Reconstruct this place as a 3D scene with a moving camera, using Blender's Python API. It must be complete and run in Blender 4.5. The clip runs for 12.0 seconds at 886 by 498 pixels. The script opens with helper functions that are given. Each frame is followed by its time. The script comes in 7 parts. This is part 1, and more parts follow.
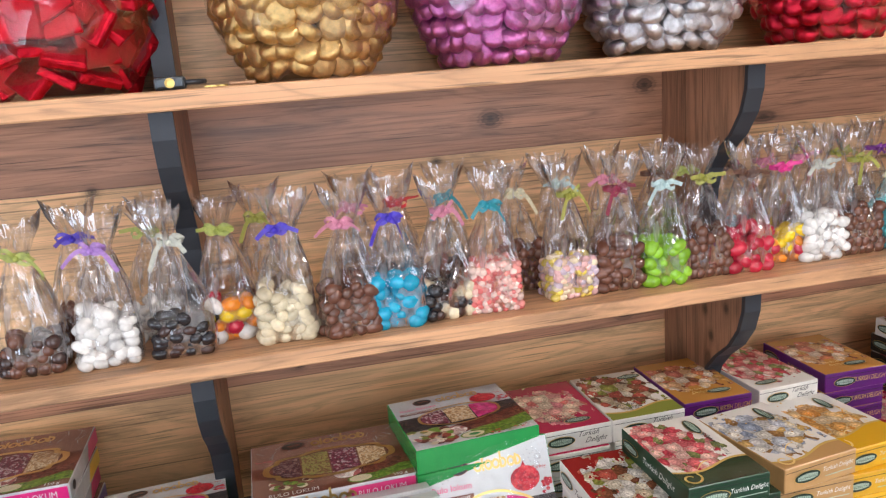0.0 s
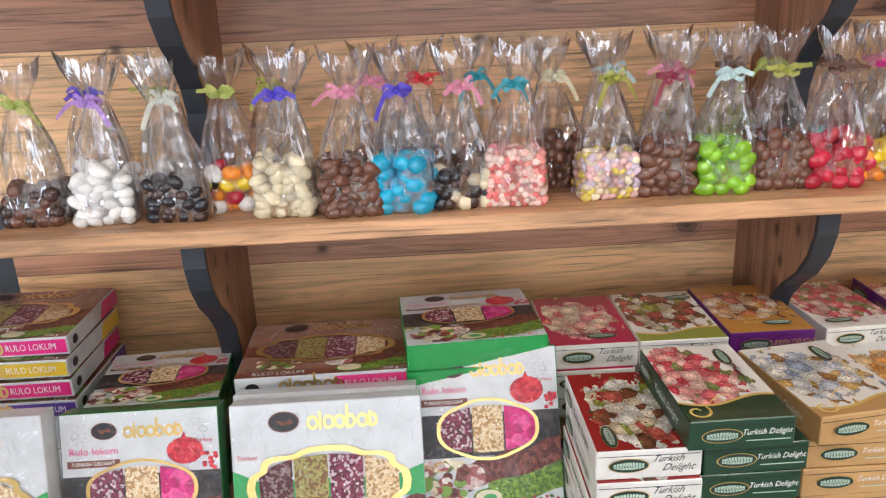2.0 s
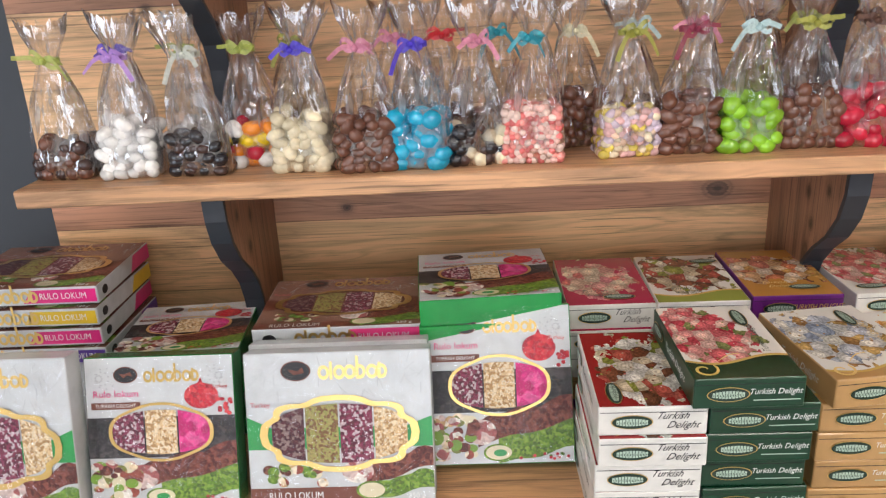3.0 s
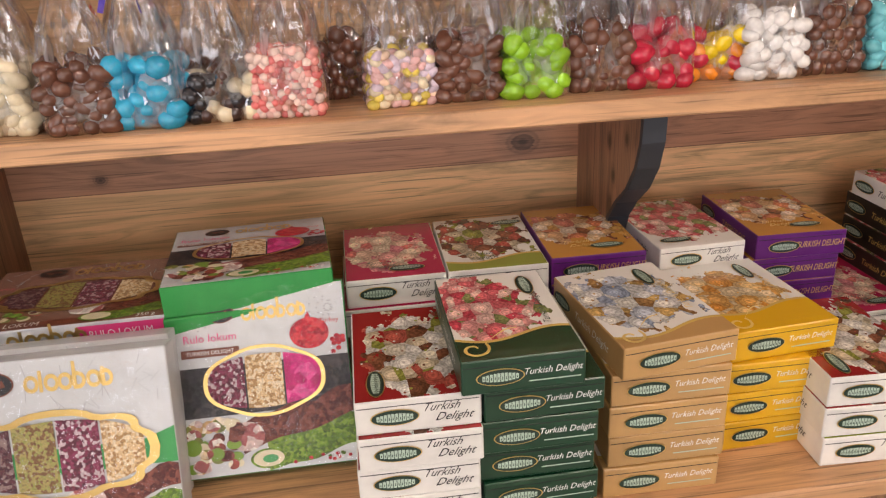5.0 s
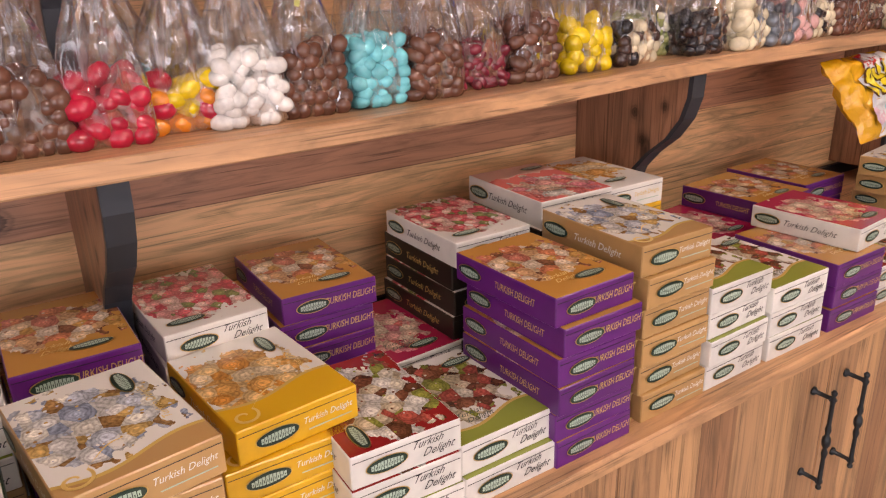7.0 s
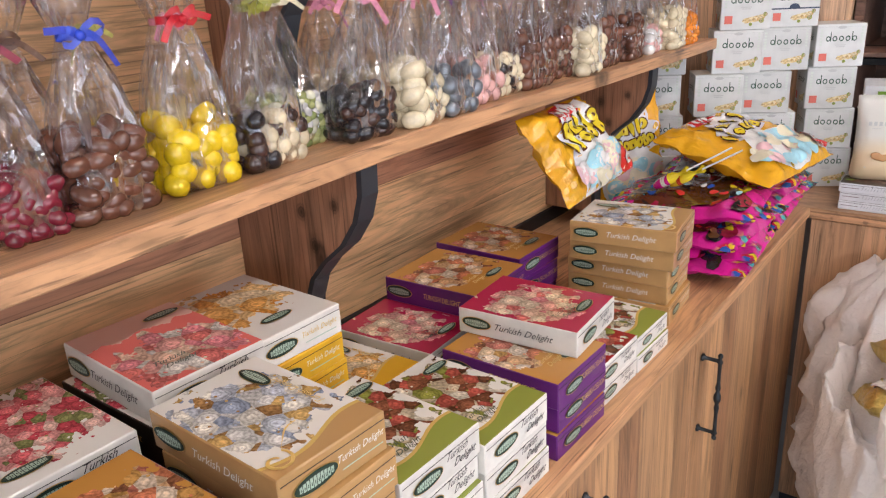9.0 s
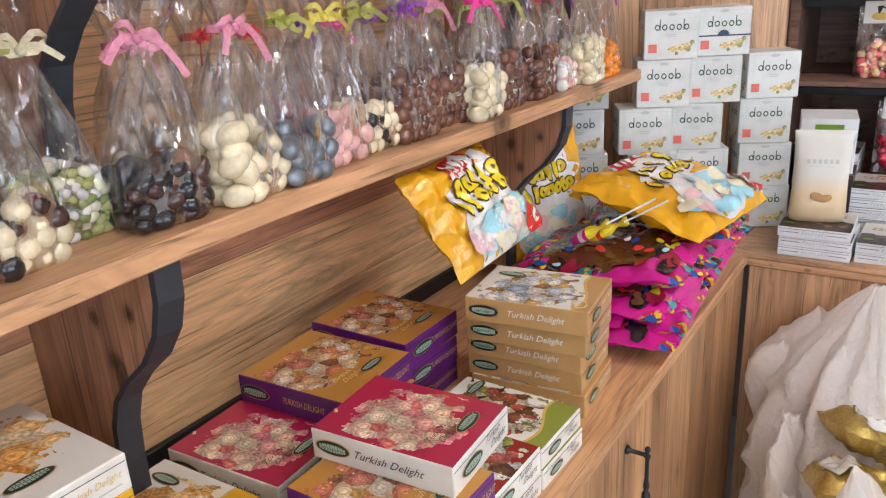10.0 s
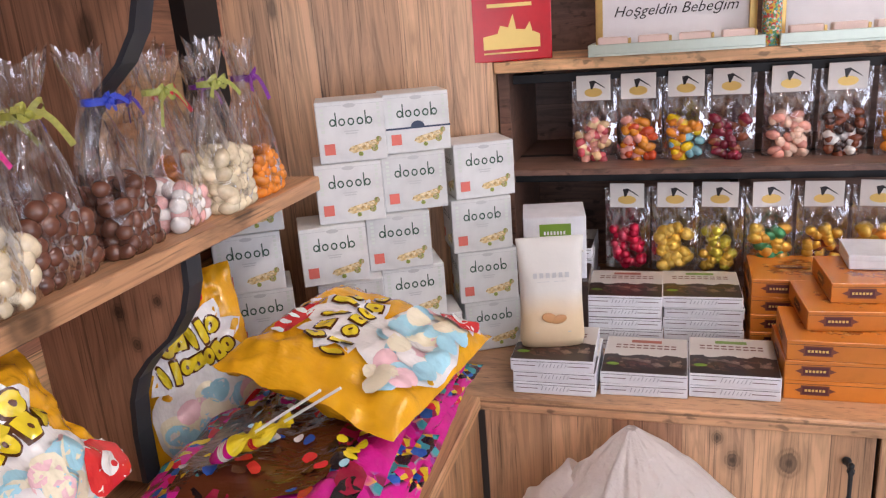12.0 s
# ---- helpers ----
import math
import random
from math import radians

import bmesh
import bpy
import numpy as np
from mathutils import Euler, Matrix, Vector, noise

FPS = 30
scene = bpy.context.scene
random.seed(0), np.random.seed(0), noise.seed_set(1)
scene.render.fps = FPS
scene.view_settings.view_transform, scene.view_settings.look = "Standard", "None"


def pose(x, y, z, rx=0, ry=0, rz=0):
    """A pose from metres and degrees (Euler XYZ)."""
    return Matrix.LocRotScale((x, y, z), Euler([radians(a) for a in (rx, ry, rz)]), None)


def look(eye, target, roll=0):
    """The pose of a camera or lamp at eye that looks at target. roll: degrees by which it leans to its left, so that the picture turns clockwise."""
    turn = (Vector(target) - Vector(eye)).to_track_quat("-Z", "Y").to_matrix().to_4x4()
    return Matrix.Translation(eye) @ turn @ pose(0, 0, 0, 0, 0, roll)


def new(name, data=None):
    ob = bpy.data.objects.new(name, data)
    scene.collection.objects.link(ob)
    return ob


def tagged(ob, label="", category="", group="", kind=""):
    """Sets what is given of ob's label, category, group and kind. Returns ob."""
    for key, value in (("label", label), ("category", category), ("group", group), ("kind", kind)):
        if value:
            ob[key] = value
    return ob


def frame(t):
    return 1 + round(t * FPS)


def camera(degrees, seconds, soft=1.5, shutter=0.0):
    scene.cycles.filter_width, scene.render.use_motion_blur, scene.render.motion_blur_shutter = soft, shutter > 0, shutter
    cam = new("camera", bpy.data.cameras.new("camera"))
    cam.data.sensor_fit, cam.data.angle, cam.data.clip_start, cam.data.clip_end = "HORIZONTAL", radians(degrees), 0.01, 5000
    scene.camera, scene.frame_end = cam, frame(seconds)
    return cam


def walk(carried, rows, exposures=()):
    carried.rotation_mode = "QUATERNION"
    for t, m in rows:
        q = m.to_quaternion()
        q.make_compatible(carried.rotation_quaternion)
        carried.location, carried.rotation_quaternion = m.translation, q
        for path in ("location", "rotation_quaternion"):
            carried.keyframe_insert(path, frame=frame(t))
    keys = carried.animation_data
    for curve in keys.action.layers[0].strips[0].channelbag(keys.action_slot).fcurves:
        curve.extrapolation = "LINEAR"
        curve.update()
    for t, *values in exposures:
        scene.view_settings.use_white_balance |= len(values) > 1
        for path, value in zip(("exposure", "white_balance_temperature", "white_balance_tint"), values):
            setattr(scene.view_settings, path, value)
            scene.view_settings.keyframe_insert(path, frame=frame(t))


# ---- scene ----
cam = camera(60.5, 12.0, soft=1.25)
PATH = [
    (0, (-0.072, 0.61, 1.633), (0.368, 2.511, 1.194), -4.4),
    (0.5, (-0.081, 0.629, 1.632), (0.238, 2.547, 1.163), -3.7),
    (1, (-0.033, 0.65, 1.597), (0.183, 2.57, 1.084), -3.0),
    (1.5, (0.04, 0.67, 1.571), (0.175, 2.582, 0.998), -2.7),
    (2, (0.107, 0.674, 1.557), (0.178, 2.571, 0.927), -2.4),
    (2.5, (0.141, 0.667, 1.553), (0.135, 2.55, 0.881), -2.8),
    (2.7, (0.149, 0.66, 1.545), (0.103, 2.541, 0.866), -3.0),
    (4.3, (0.216, 0.738, 1.487), (0.095, 2.602, 0.765), -3.2),
    (4.5, (0.226, 0.751, 1.484), (0.181, 2.609, 0.745), -2.7),
    (5, (0.303, 0.789, 1.474), (0.527, 2.62, 0.701), -2.7),
    (5.5, (0.366, 0.821, 1.46), (0.871, 2.589, 0.675), -1.3),
    (6, (0.429, 0.826, 1.45), (1.112, 2.548, 0.696), -1.2),
    (6.5, (0.463, 0.83, 1.448), (1.318, 2.49, 0.73), -1.0),
    (7, (0.534, 0.871, 1.448), (1.573, 2.428, 0.744), -1.8),
    (7.5, (0.592, 0.934, 1.442), (1.817, 2.361, 0.76), -1.7),
    (7.7, (0.609, 0.955, 1.449), (1.9, 2.324, 0.771), -1.8),
    (9.3, (0.949, 1.017, 1.502), (2.451, 2.143, 0.813), -3.2),
    (9.5, (1.001, 1.023, 1.503), (2.523, 2.13, 0.825), -3.2),
    (10, (1.127, 1.053, 1.506), (2.685, 2.116, 0.841), -3.3),
    (10.5, (1.261, 1.113, 1.504), (2.864, 2.118, 0.858), -3.5),
    (11, (1.399, 1.155, 1.535), (3.07, 2.055, 0.904), -3.7),
    (11.5, (1.526, 1.128, 1.552), (3.283, 1.871, 0.953), -4.0),
    (12, (1.634, 1.067, 1.529), (3.465, 1.637, 0.962), -4.4),
]
walk(cam, [(t, look(eye, target, roll)) for t, eye, target, roll in PATH], exposures=[(0, -0.12, 6400, 14), (2.5, -0.20, 6500, 12), (5.5, -0.40, 7500, 23), (7.2, -0.28, 7500, 29), (9.5, -0.08, 6280, 13), (10.5, -0.08, 6280, 12), (12, -0.22, 6480, 23)])

# ---- heights and planes of the shop fitting ----
COUNTER = 0.912
SHELF_LOW, SHELF_TOP = 1.266, 1.290
UPPER_LOW, UPPER_TOP = 1.618, 1.643
WALL_Y, SHELF_Y, COUNTER_Y = 1.88, 1.605, 1.375
X_LEFT, X_END = -0.55, 2.776
RIGHT_X, RIGHT_SHELF_X = 2.775, 3.17
CEILING = 2.75

# ---- world and lamps ----
world = bpy.data.worlds.new("world")
scene.world = world
world.use_nodes = True
wn = world.node_tree.nodes
wn["Background"].inputs[0].default_value = (0.75, 0.86, 1.0, 1)
wn["Background"].inputs[1].default_value = 0.35


# ---- material helpers ----
class Net:
    """A small wrapper that makes node materials shorter to write."""

    def __init__(self, name, rough=0.5, metal=0.0, color=(0.5, 0.5, 0.5), coat=0.0):
        self.m = bpy.data.materials.new(name)
        self.m.use_nodes = True
        self.t = self.m.node_tree
        self.b = self.t.nodes["Principled BSDF"]
        self.b.inputs["Roughness"].default_value = rough
        self.b.inputs["Metallic"].default_value = metal
        self.b.inputs["Base Color"].default_value = (*color, 1)
        self.b.inputs["Coat Weight"].default_value = coat

    def n(self, kind, **values):
        node = self.t.nodes.new(kind)
        for key, v in values.items():
            if key in ("operation", "blend_type", "data_type", "feature", "noise_dimensions", "voronoi_dimensions", "distance", "interpolation_type", "clamp"):
                if key == "operation":
                    node.operation = v
                elif key == "blend_type":
                    node.blend_type = v
                elif key == "data_type":
                    node.data_type = v
                elif key == "feature":
                    node.feature = v
                elif key == "clamp":
                    node.use_clamp = v
        return node

    def link(self, a, b):
        self.t.links.new(a, b)

    def put(self, socket, v):
        if isinstance(v, (int, float)):
            socket.default_value = v
        elif isinstance(v, tuple):
            socket.default_value = v if len(v) == len(socket.default_value) else (*v, 1)
        else:
            self.link(v, socket)

    def math(self, op, a, b=0.0, clamp=False):
        node = self.n("ShaderNodeMath", operation=op, clamp=clamp)
        self.put(node.inputs[0], a)
        self.put(node.inputs[1], b)
        return node.outputs[0]

    def coords(self, which="Object"):
        return self.n("ShaderNodeTexCoord").outputs[which]

    def scaled(self, v, s, loc=(0, 0, 0)):
        node = self.n("ShaderNodeMapping")
        self.link(v, node.inputs[0])
        node.inputs["Scale"].default_value = s
        node.inputs["Location"].default_value = loc
        return node.outputs[0]

    def noise(self, v, scale, detail=3.0, rough=0.55, out=0):
        node = self.n("ShaderNodeTexNoise")
        self.link(v, node.inputs["Vector"])
        node.inputs["Scale"].default_value = scale
        node.inputs["Detail"].default_value = detail
        node.inputs["Roughness"].default_value = rough
        return node.outputs[out]

    def ramp(self, v, stops, constant=False):
        node = self.n("ShaderNodeValToRGB")
        r = node.color_ramp
        if constant:
            r.interpolation = "CONSTANT"
        while len(r.elements) < len(stops):
            r.elements.new(0.5)
        for e, (p, c) in zip(r.elements, stops):
            e.position = p
            e.color = (*c, 1) if isinstance(c, tuple) else (c, c, c, 1)
        self.link(v, node.inputs[0])
        return node.outputs[0]

    def mix(self, f, a, b, blend="MIX"):
        node = self.n("ShaderNodeMix", data_type="RGBA", blend_type=blend)
        self.put(node.inputs[0], f)
        self.put(node.inputs[6], a)
        self.put(node.inputs[7], b)
        return node.outputs[2]

    def split(self, v):
        node = self.n("ShaderNodeSeparateXYZ")
        self.link(v, node.inputs[0])
        return node.outputs

    def color(self, v):
        self.link(v, self.b.inputs["Base Color"])
        return self

    def bump(self, v, strength=0.2, depth=0.002):
        node = self.n("ShaderNodeBump")
        node.inputs["Strength"].default_value = strength
        node.inputs["Distance"].default_value = depth
        self.link(v, node.inputs["Height"])
        self.link(node.outputs[0], self.b.inputs["Normal"])
        return self


def wood(name, axis, tones, board=0.119, offset=0.0, rough=0.42, bands=None, knots=()):
    """Laminate with printed boards; axis: the grain's direction, boards lie side by side across it. knots: (along, across, radius)."""
    k = Net(name, rough)
    p = k.coords()
    x, y, z = k.split(p)
    across, along = {"x": (z, x), "y": (z, y), "z": (x, z), "w": (y, z), "f": (y, x)}[axis]
    idx = k.math("FLOOR", k.math("DIVIDE", k.math("ADD", across, -offset), board))
    if bands:
        tone = k.math("DIVIDE", k.math("ADD", k.math("FLOORED_MODULO", idx, 3.0), 0.5), 3.0)
    else:
        wnz = k.n("ShaderNodeTexWhiteNoise")
        wnz.noise_dimensions = "1D"
        k.link(idx, wnz.inputs["W"])
        tone = wnz.outputs[0]
    stretch = {"x": (1.3, 9, 14), "y": (9, 1.3, 14), "z": (14, 9, 1.3), "w": (9, 14, 1.3), "f": (1.3, 14, 9)}[axis]
    cx = k.n("ShaderNodeCombineXYZ")
    k.link(k.math("MULTIPLY", idx, 3.71), cx.inputs[0])
    k.link(k.math("MULTIPLY", idx, 1.93), cx.inputs[1])
    shift = k.n("ShaderNodeVectorMath", operation="ADD")
    k.link(p, shift.inputs[0])
    k.link(cx.outputs[0], shift.inputs[1])
    q = k.scaled(shift.outputs[0], stretch)
    warp = k.noise(q, 1.1, 2.0, 0.5, out=1)
    wv = k.n("ShaderNodeVectorMath", operation="MULTIPLY_ADD")
    k.link(warp, wv.inputs[0])
    wv.inputs[1].default_value = (1.9, 1.9, 1.9)
    k.link(q, wv.inputs[2])
    grain = k.noise(wv.outputs[0], 2.2, 6.0, 0.68)
    fine = k.noise(k.scaled(q, (0.6, 6, 6) if axis in "xf" else (6, 6, 0.6)), 4.0, 3.0, 0.6)
    blotch = k.noise(k.scaled(q, (0.5, 0.4, 0.4)), 0.8, 2.0)
    base = k.ramp(tone, tones, constant=True)
    dark = k.ramp(grain, [(0.28, 0.34), (0.40, 0.66), (0.50, 0.95), (0.60, 1.0), (0.74, 1.18)])
    c = k.mix(0.85, base, dark, "MULTIPLY")
    streak = k.ramp(fine, [(0.33, 0.42), (0.44, 1.0), (0.62, 1.0), (0.70, 1.15)])
    c = k.mix(0.5, c, streak, "MULTIPLY")
    # thin dark year lines that wander along the grain, and a finer set between them
    for density, depth, width in ((1.5, 0.30, 0.06), (3.6, 0.34, 0.07)):
        line = k.noise(k.scaled(wv.outputs[0], (0.55, 1, 1) if axis in "xf" else (1, 1, 0.55)), density, 2.0, 0.45)
        ridge = k.math("ABSOLUTE", k.math("ADD", line, -0.5))
        c = k.mix(depth, c, k.ramp(ridge, [(0.0, 0.42), (width * 0.5, 0.72), (width, 1.0)]), "MULTIPLY")
    c = k.mix(0.55, c, k.ramp(blotch, [(0.3, 0.78), (0.7, 1.22)]), "MULTIPLY")
    # short dark pores along the grain
    pores = k.noise(k.scaled(q, (1.4, 7, 7) if axis in "xf" else (7, 7, 1.4)), 3.0, 2.0, 0.5)
    c = k.mix(0.7, c, k.ramp(pores, [(0.31, 0.25), (0.38, 1.0)]), "MULTIPLY")
    # knots
    vor = k.n("ShaderNodeTexVoronoi")
    vs = {"x": (1.0, 1.0, 2.6), "y": (1.0, 1.0, 2.6), "z": (2.6, 2.6, 1.0), "w": (2.6, 2.6, 1.0), "f": (1.0, 2.6, 1.0)}[axis]
    k.link(k.scaled(shift.outputs[0], vs), vor.inputs["Vector"])
    vor.inputs["Scale"].default_value = 3.4
    knot = k.ramp(k.math("ADD", vor.outputs["Distance"], k.math("MULTIPLY", k.math("ADD", fine, -0.5), 0.05)),
                  [(0.025, 0.10), (0.05, 0.35), (0.075, 0.25), (0.11, 0.8), (0.17, 1.0)])
    c = k.mix(0.9, c, knot, "MULTIPLY")
    for ka, kc, kr in knots:
        da = k.math("DIVIDE", k.math("ADD", along, -ka), kr * 1.35)
        dc = k.math("DIVIDE", k.math("ADD", across, -kc), kr)
        dist = k.math("SQRT", k.math("ADD", k.math("MULTIPLY", da, da), k.math("MULTIPLY", dc, dc)))
        dist = k.math("ADD", dist, k.math("MULTIPLY", k.math("ADD", fine, -0.5), 1.1))
        c = k.mix(0.95, c, k.ramp(k.math("MULTIPLY", dist, 0.25), [(0.05, 0.10), (0.14, 0.30), (0.24, 0.22), (0.28, 0.62), (0.36, 0.50), (0.42, 0.80), (0.55, 0.86), (0.75, 1.0)]), "MULTIPLY")
    # joint between two boards
    fr = k.math("FRACT", k.math("DIVIDE", k.math("ADD", across, -offset), board))
    joint = k.math("LESS_THAN", fr, 0.012)
    c = k.mix(k.math("MULTIPLY", joint, 0.55), c, (0.06, 0.03, 0.015))
    k.color(c)
    k.bump(k.math("ADD", grain, k.math("MULTIPLY", fine, 0.5)), 0.12, 0.001)
    k.link(k.math("ADD", k.math("MULTIPLY", grain, 0.2), rough - 0.1), k.b.inputs["Roughness"])
    return k.m


WARM, HONEY, BROWN = (0.93, 0.56, 0.285), (0.97, 0.62, 0.325), (0.54, 0.26, 0.15)
wood_wall = wood("laminate_wall", "x", [(0.0, HONEY), (0.34, WARM), (0.67, BROWN)], 0.1185, 0.91, bands=True, knots=((0.565, 1.175, 0.012), (0.616, 1.594, 0.011), (0.323, 1.558, 0.011), (0.222, 1.494, 0.005), (-0.329, 1.501, 0.005), (-0.048, 1.168, 0.005)))
wood_shelf = wood("laminate_shelf", "f", [(0.0, (0.66, 0.365, 0.19)), (0.5, (0.72, 0.41, 0.215))], 0.35)
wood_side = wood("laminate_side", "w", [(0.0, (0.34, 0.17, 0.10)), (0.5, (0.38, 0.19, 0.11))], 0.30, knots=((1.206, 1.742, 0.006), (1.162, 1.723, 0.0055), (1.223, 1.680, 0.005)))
wood_counter = wood("laminate_counter", "f", [(0.0, (0.72, 0.40, 0.20)), (0.5, (0.62, 0.34, 0.17))], 0.22)
# one door laminate, darker on the counter side: the light's difference put into colour
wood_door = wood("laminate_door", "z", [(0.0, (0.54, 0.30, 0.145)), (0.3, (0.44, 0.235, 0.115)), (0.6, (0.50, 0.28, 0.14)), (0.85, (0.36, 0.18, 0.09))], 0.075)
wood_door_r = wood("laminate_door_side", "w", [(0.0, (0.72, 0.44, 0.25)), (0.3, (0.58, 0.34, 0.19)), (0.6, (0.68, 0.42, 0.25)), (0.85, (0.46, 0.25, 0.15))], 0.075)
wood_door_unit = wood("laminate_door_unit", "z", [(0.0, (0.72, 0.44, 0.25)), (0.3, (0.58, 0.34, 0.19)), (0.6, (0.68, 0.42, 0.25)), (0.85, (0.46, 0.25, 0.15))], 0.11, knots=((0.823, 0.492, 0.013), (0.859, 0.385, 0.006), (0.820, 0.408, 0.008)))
wood_shelf_r = wood("laminate_shelf_side", "y", [(0.0, WARM), (0.5, (0.60, 0.34, 0.18))], 0.3)
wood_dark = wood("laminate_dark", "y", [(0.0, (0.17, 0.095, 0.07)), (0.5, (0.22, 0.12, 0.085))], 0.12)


def plain(name, color, rough=0.5, metal=0.0, speck=0.06, scale=60.0, bump=0.05, coat=0.0):
    k = Net(name, rough, metal, color, coat)
    p = k.coords()
    f = k.noise(p, scale, 3.0)
    g = k.noise(p, scale * 0.12, 2.0)
    v = k.math("ADD", k.math("MULTIPLY", k.math("ADD", f, -0.5), speck * 2), k.math("MULTIPLY", k.math("ADD", g, -0.5), speck * 2))
    k.color(k.mix(1.0, (*color, 1), k.ramp(k.math("ADD", v, 0.5), [(0.0, 0.6), (0.5, 1.0), (1.0, 1.35)]), "MULTIPLY"))
    if bump:
        k.bump(f, bump, 0.001)
    k.link(k.math("ADD", k.math("MULTIPLY", g, 0.16), max(rough - 0.08, 0.02)), k.b.inputs["Roughness"])
    return k.m


black_edge = plain("black_edging", (0.008, 0.009, 0.011), 0.5, 0.0, 0.15, 40)
grey_edge = plain("grey_edging", (0.035, 0.040, 0.050), 0.45, 0.2, 0.15, 40)
iron = plain("cast_iron", (0.035, 0.04, 0.045), 0.38, 0.7, 0.2, 120, 0.3)
grey_wall = plain("dark_grey_paint", (0.028, 0.033, 0.042), 0.5, 0.0, 0.08, 25)
white_wall = plain("white_plaster", (0.72, 0.70, 0.67), 0.8, 0.0, 0.04, 20)
# mid-brown for the added, unseen walls, so that they bounce less fill light
dim_wall = plain("unseen_wall_brown", (0.30, 0.21, 0.15), 0.6, 0.0, 0.12, 8)
floor_tile = plain("floor_stone", (0.42, 0.39, 0.35), 0.3, 0.0, 0.12, 12)


# ---- mesh helpers ----
def to_mesh(name, bm, mats, smooth=False):
    me = bpy.data.meshes.new(name)
    bmesh.ops.recalc_face_normals(bm, faces=bm.faces)
    bm.to_mesh(me)
    bm.free()
    for m in (mats if isinstance(mats, (list, tuple)) else [mats]):
        me.materials.append(m)
    if smooth:
        me.polygons.foreach_set("use_smooth", [True] * len(me.polygons))
    return me


def place(name, me, parent=None, m=None, label=""):
    ob = new(name, me)
    if parent is not None:
        ob.parent = parent
    if m is not None:
        ob.matrix_basis = m
    return tagged(ob, label) if label else ob


def part(name, bm, material, parent, label="", smooth=False, m=None):
    """One mesh object under a thing or under a part."""
    return place(name, to_mesh(name, bm, material, smooth), parent, m, label)


def thing(name, m, label, category, group="", kind=""):
    ob = new(name)
    ob.empty_display_size = 0.05
    ob.matrix_basis = m
    return tagged(ob, label, category, group, kind)


def block(bm, x0, x1, y0, y1, z0, z1, bevel=0.0, seg=1, mat=0):
    r = bmesh.ops.create_cube(bm, size=1.0, matrix=Matrix.Translation(((x0 + x1) / 2, (y0 + y1) / 2, (z0 + z1) / 2)) @ Matrix.Diagonal((abs(x1 - x0), abs(y1 - y0), abs(z1 - z0), 1)))
    faces = {f for v in r["verts"] for f in v.link_faces}
    for f in faces:
        f.material_index = mat
    if bevel:
        edges = {e for v in r["verts"] for e in v.link_edges}
        bmesh.ops.bevel(bm, geom=list(edges), offset=bevel, segments=seg, affect="EDGES", profile=0.5)


def structure(name, boxes, material, label, category, bevel=0.0):
    bm = bmesh.new()
    for b in boxes:
        block(bm, *b, bevel=bevel)
    ob = place(name, to_mesh(name, bm, material))
    return tagged(ob, label, category, kind="structure")


def lathe(bm, profile, seg=16, m=Matrix(), mat=0, cap=True):
    """A turned shape round z from (radius, height) pairs."""
    rings = []
    for r, z in profile:
        rings.append([bm.verts.new(m @ Vector((r * math.cos(a), r * math.sin(a), z))) for a in (2 * math.pi * i / seg for i in range(seg))])
    for a, b in zip(rings, rings[1:]):
        for i in range(seg):
            f = bm.faces.new((a[i], a[(i + 1) % seg], b[(i + 1) % seg], b[i]))
            f.material_index = mat
    if cap:
        bm.faces.new(list(reversed(rings[0]))).material_index = mat
        bm.faces.new(rings[-1]).material_index = mat


def skin(bm, rings):
    n = len(rings[0])
    for a, b in zip(rings, rings[1:]):
        for i in range(n):
            bm.faces.new((a[i], a[(i + 1) % n], b[(i + 1) % n], b[i]))


def ellipse(bm, cx, cy, rx, ry, z, seg=28, mat=0, start=0.0):
    f = bm.faces.new([bm.verts.new((cx + rx * math.cos(2 * math.pi * i / seg + start), cy + ry * math.sin(2 * math.pi * i / seg + start), z)) for i in range(seg)])
    f.material_index = mat
    return f


def poly(bm, pts, z, mat=0):
    f = bm.faces.new([bm.verts.new((x, y, z)) for x, y in pts])
    f.material_index = mat
    return f


def sheet(bm, x0, x1, y0, y1, z, mat=0):
    return poly(bm, [(x0, y0), (x1, y0), (x1, y1), (x0, y1)], z, mat)


TEXTS = {}


def text_mesh(words, size, material, shear=0.0, align="CENTER", width=1.0):
    """Flat lettering in the built-in font, lying in its local xy plane."""
    key = (words, size, material.name, shear, align, width)
    if key not in TEXTS:
        cu = bpy.data.curves.new("lettering", "FONT")
        cu.body, cu.size, cu.shear, cu.align_x, cu.align_y, cu.resolution_u = words, size, shear, align, "CENTER", 2
        ob = bpy.data.objects.new("lettering", cu)
        scene.collection.objects.link(ob)
        dg = bpy.context.evaluated_depsgraph_get()
        me = bpy.data.meshes.new_from_object(ob.evaluated_get(dg))
        bpy.data.objects.remove(ob)
        me.transform(Matrix.Diagonal((width, 1, 1, 1)))
        me.materials.clear()
        me.materials.append(material)
        TEXTS[key] = me
    return TEXTS[key]


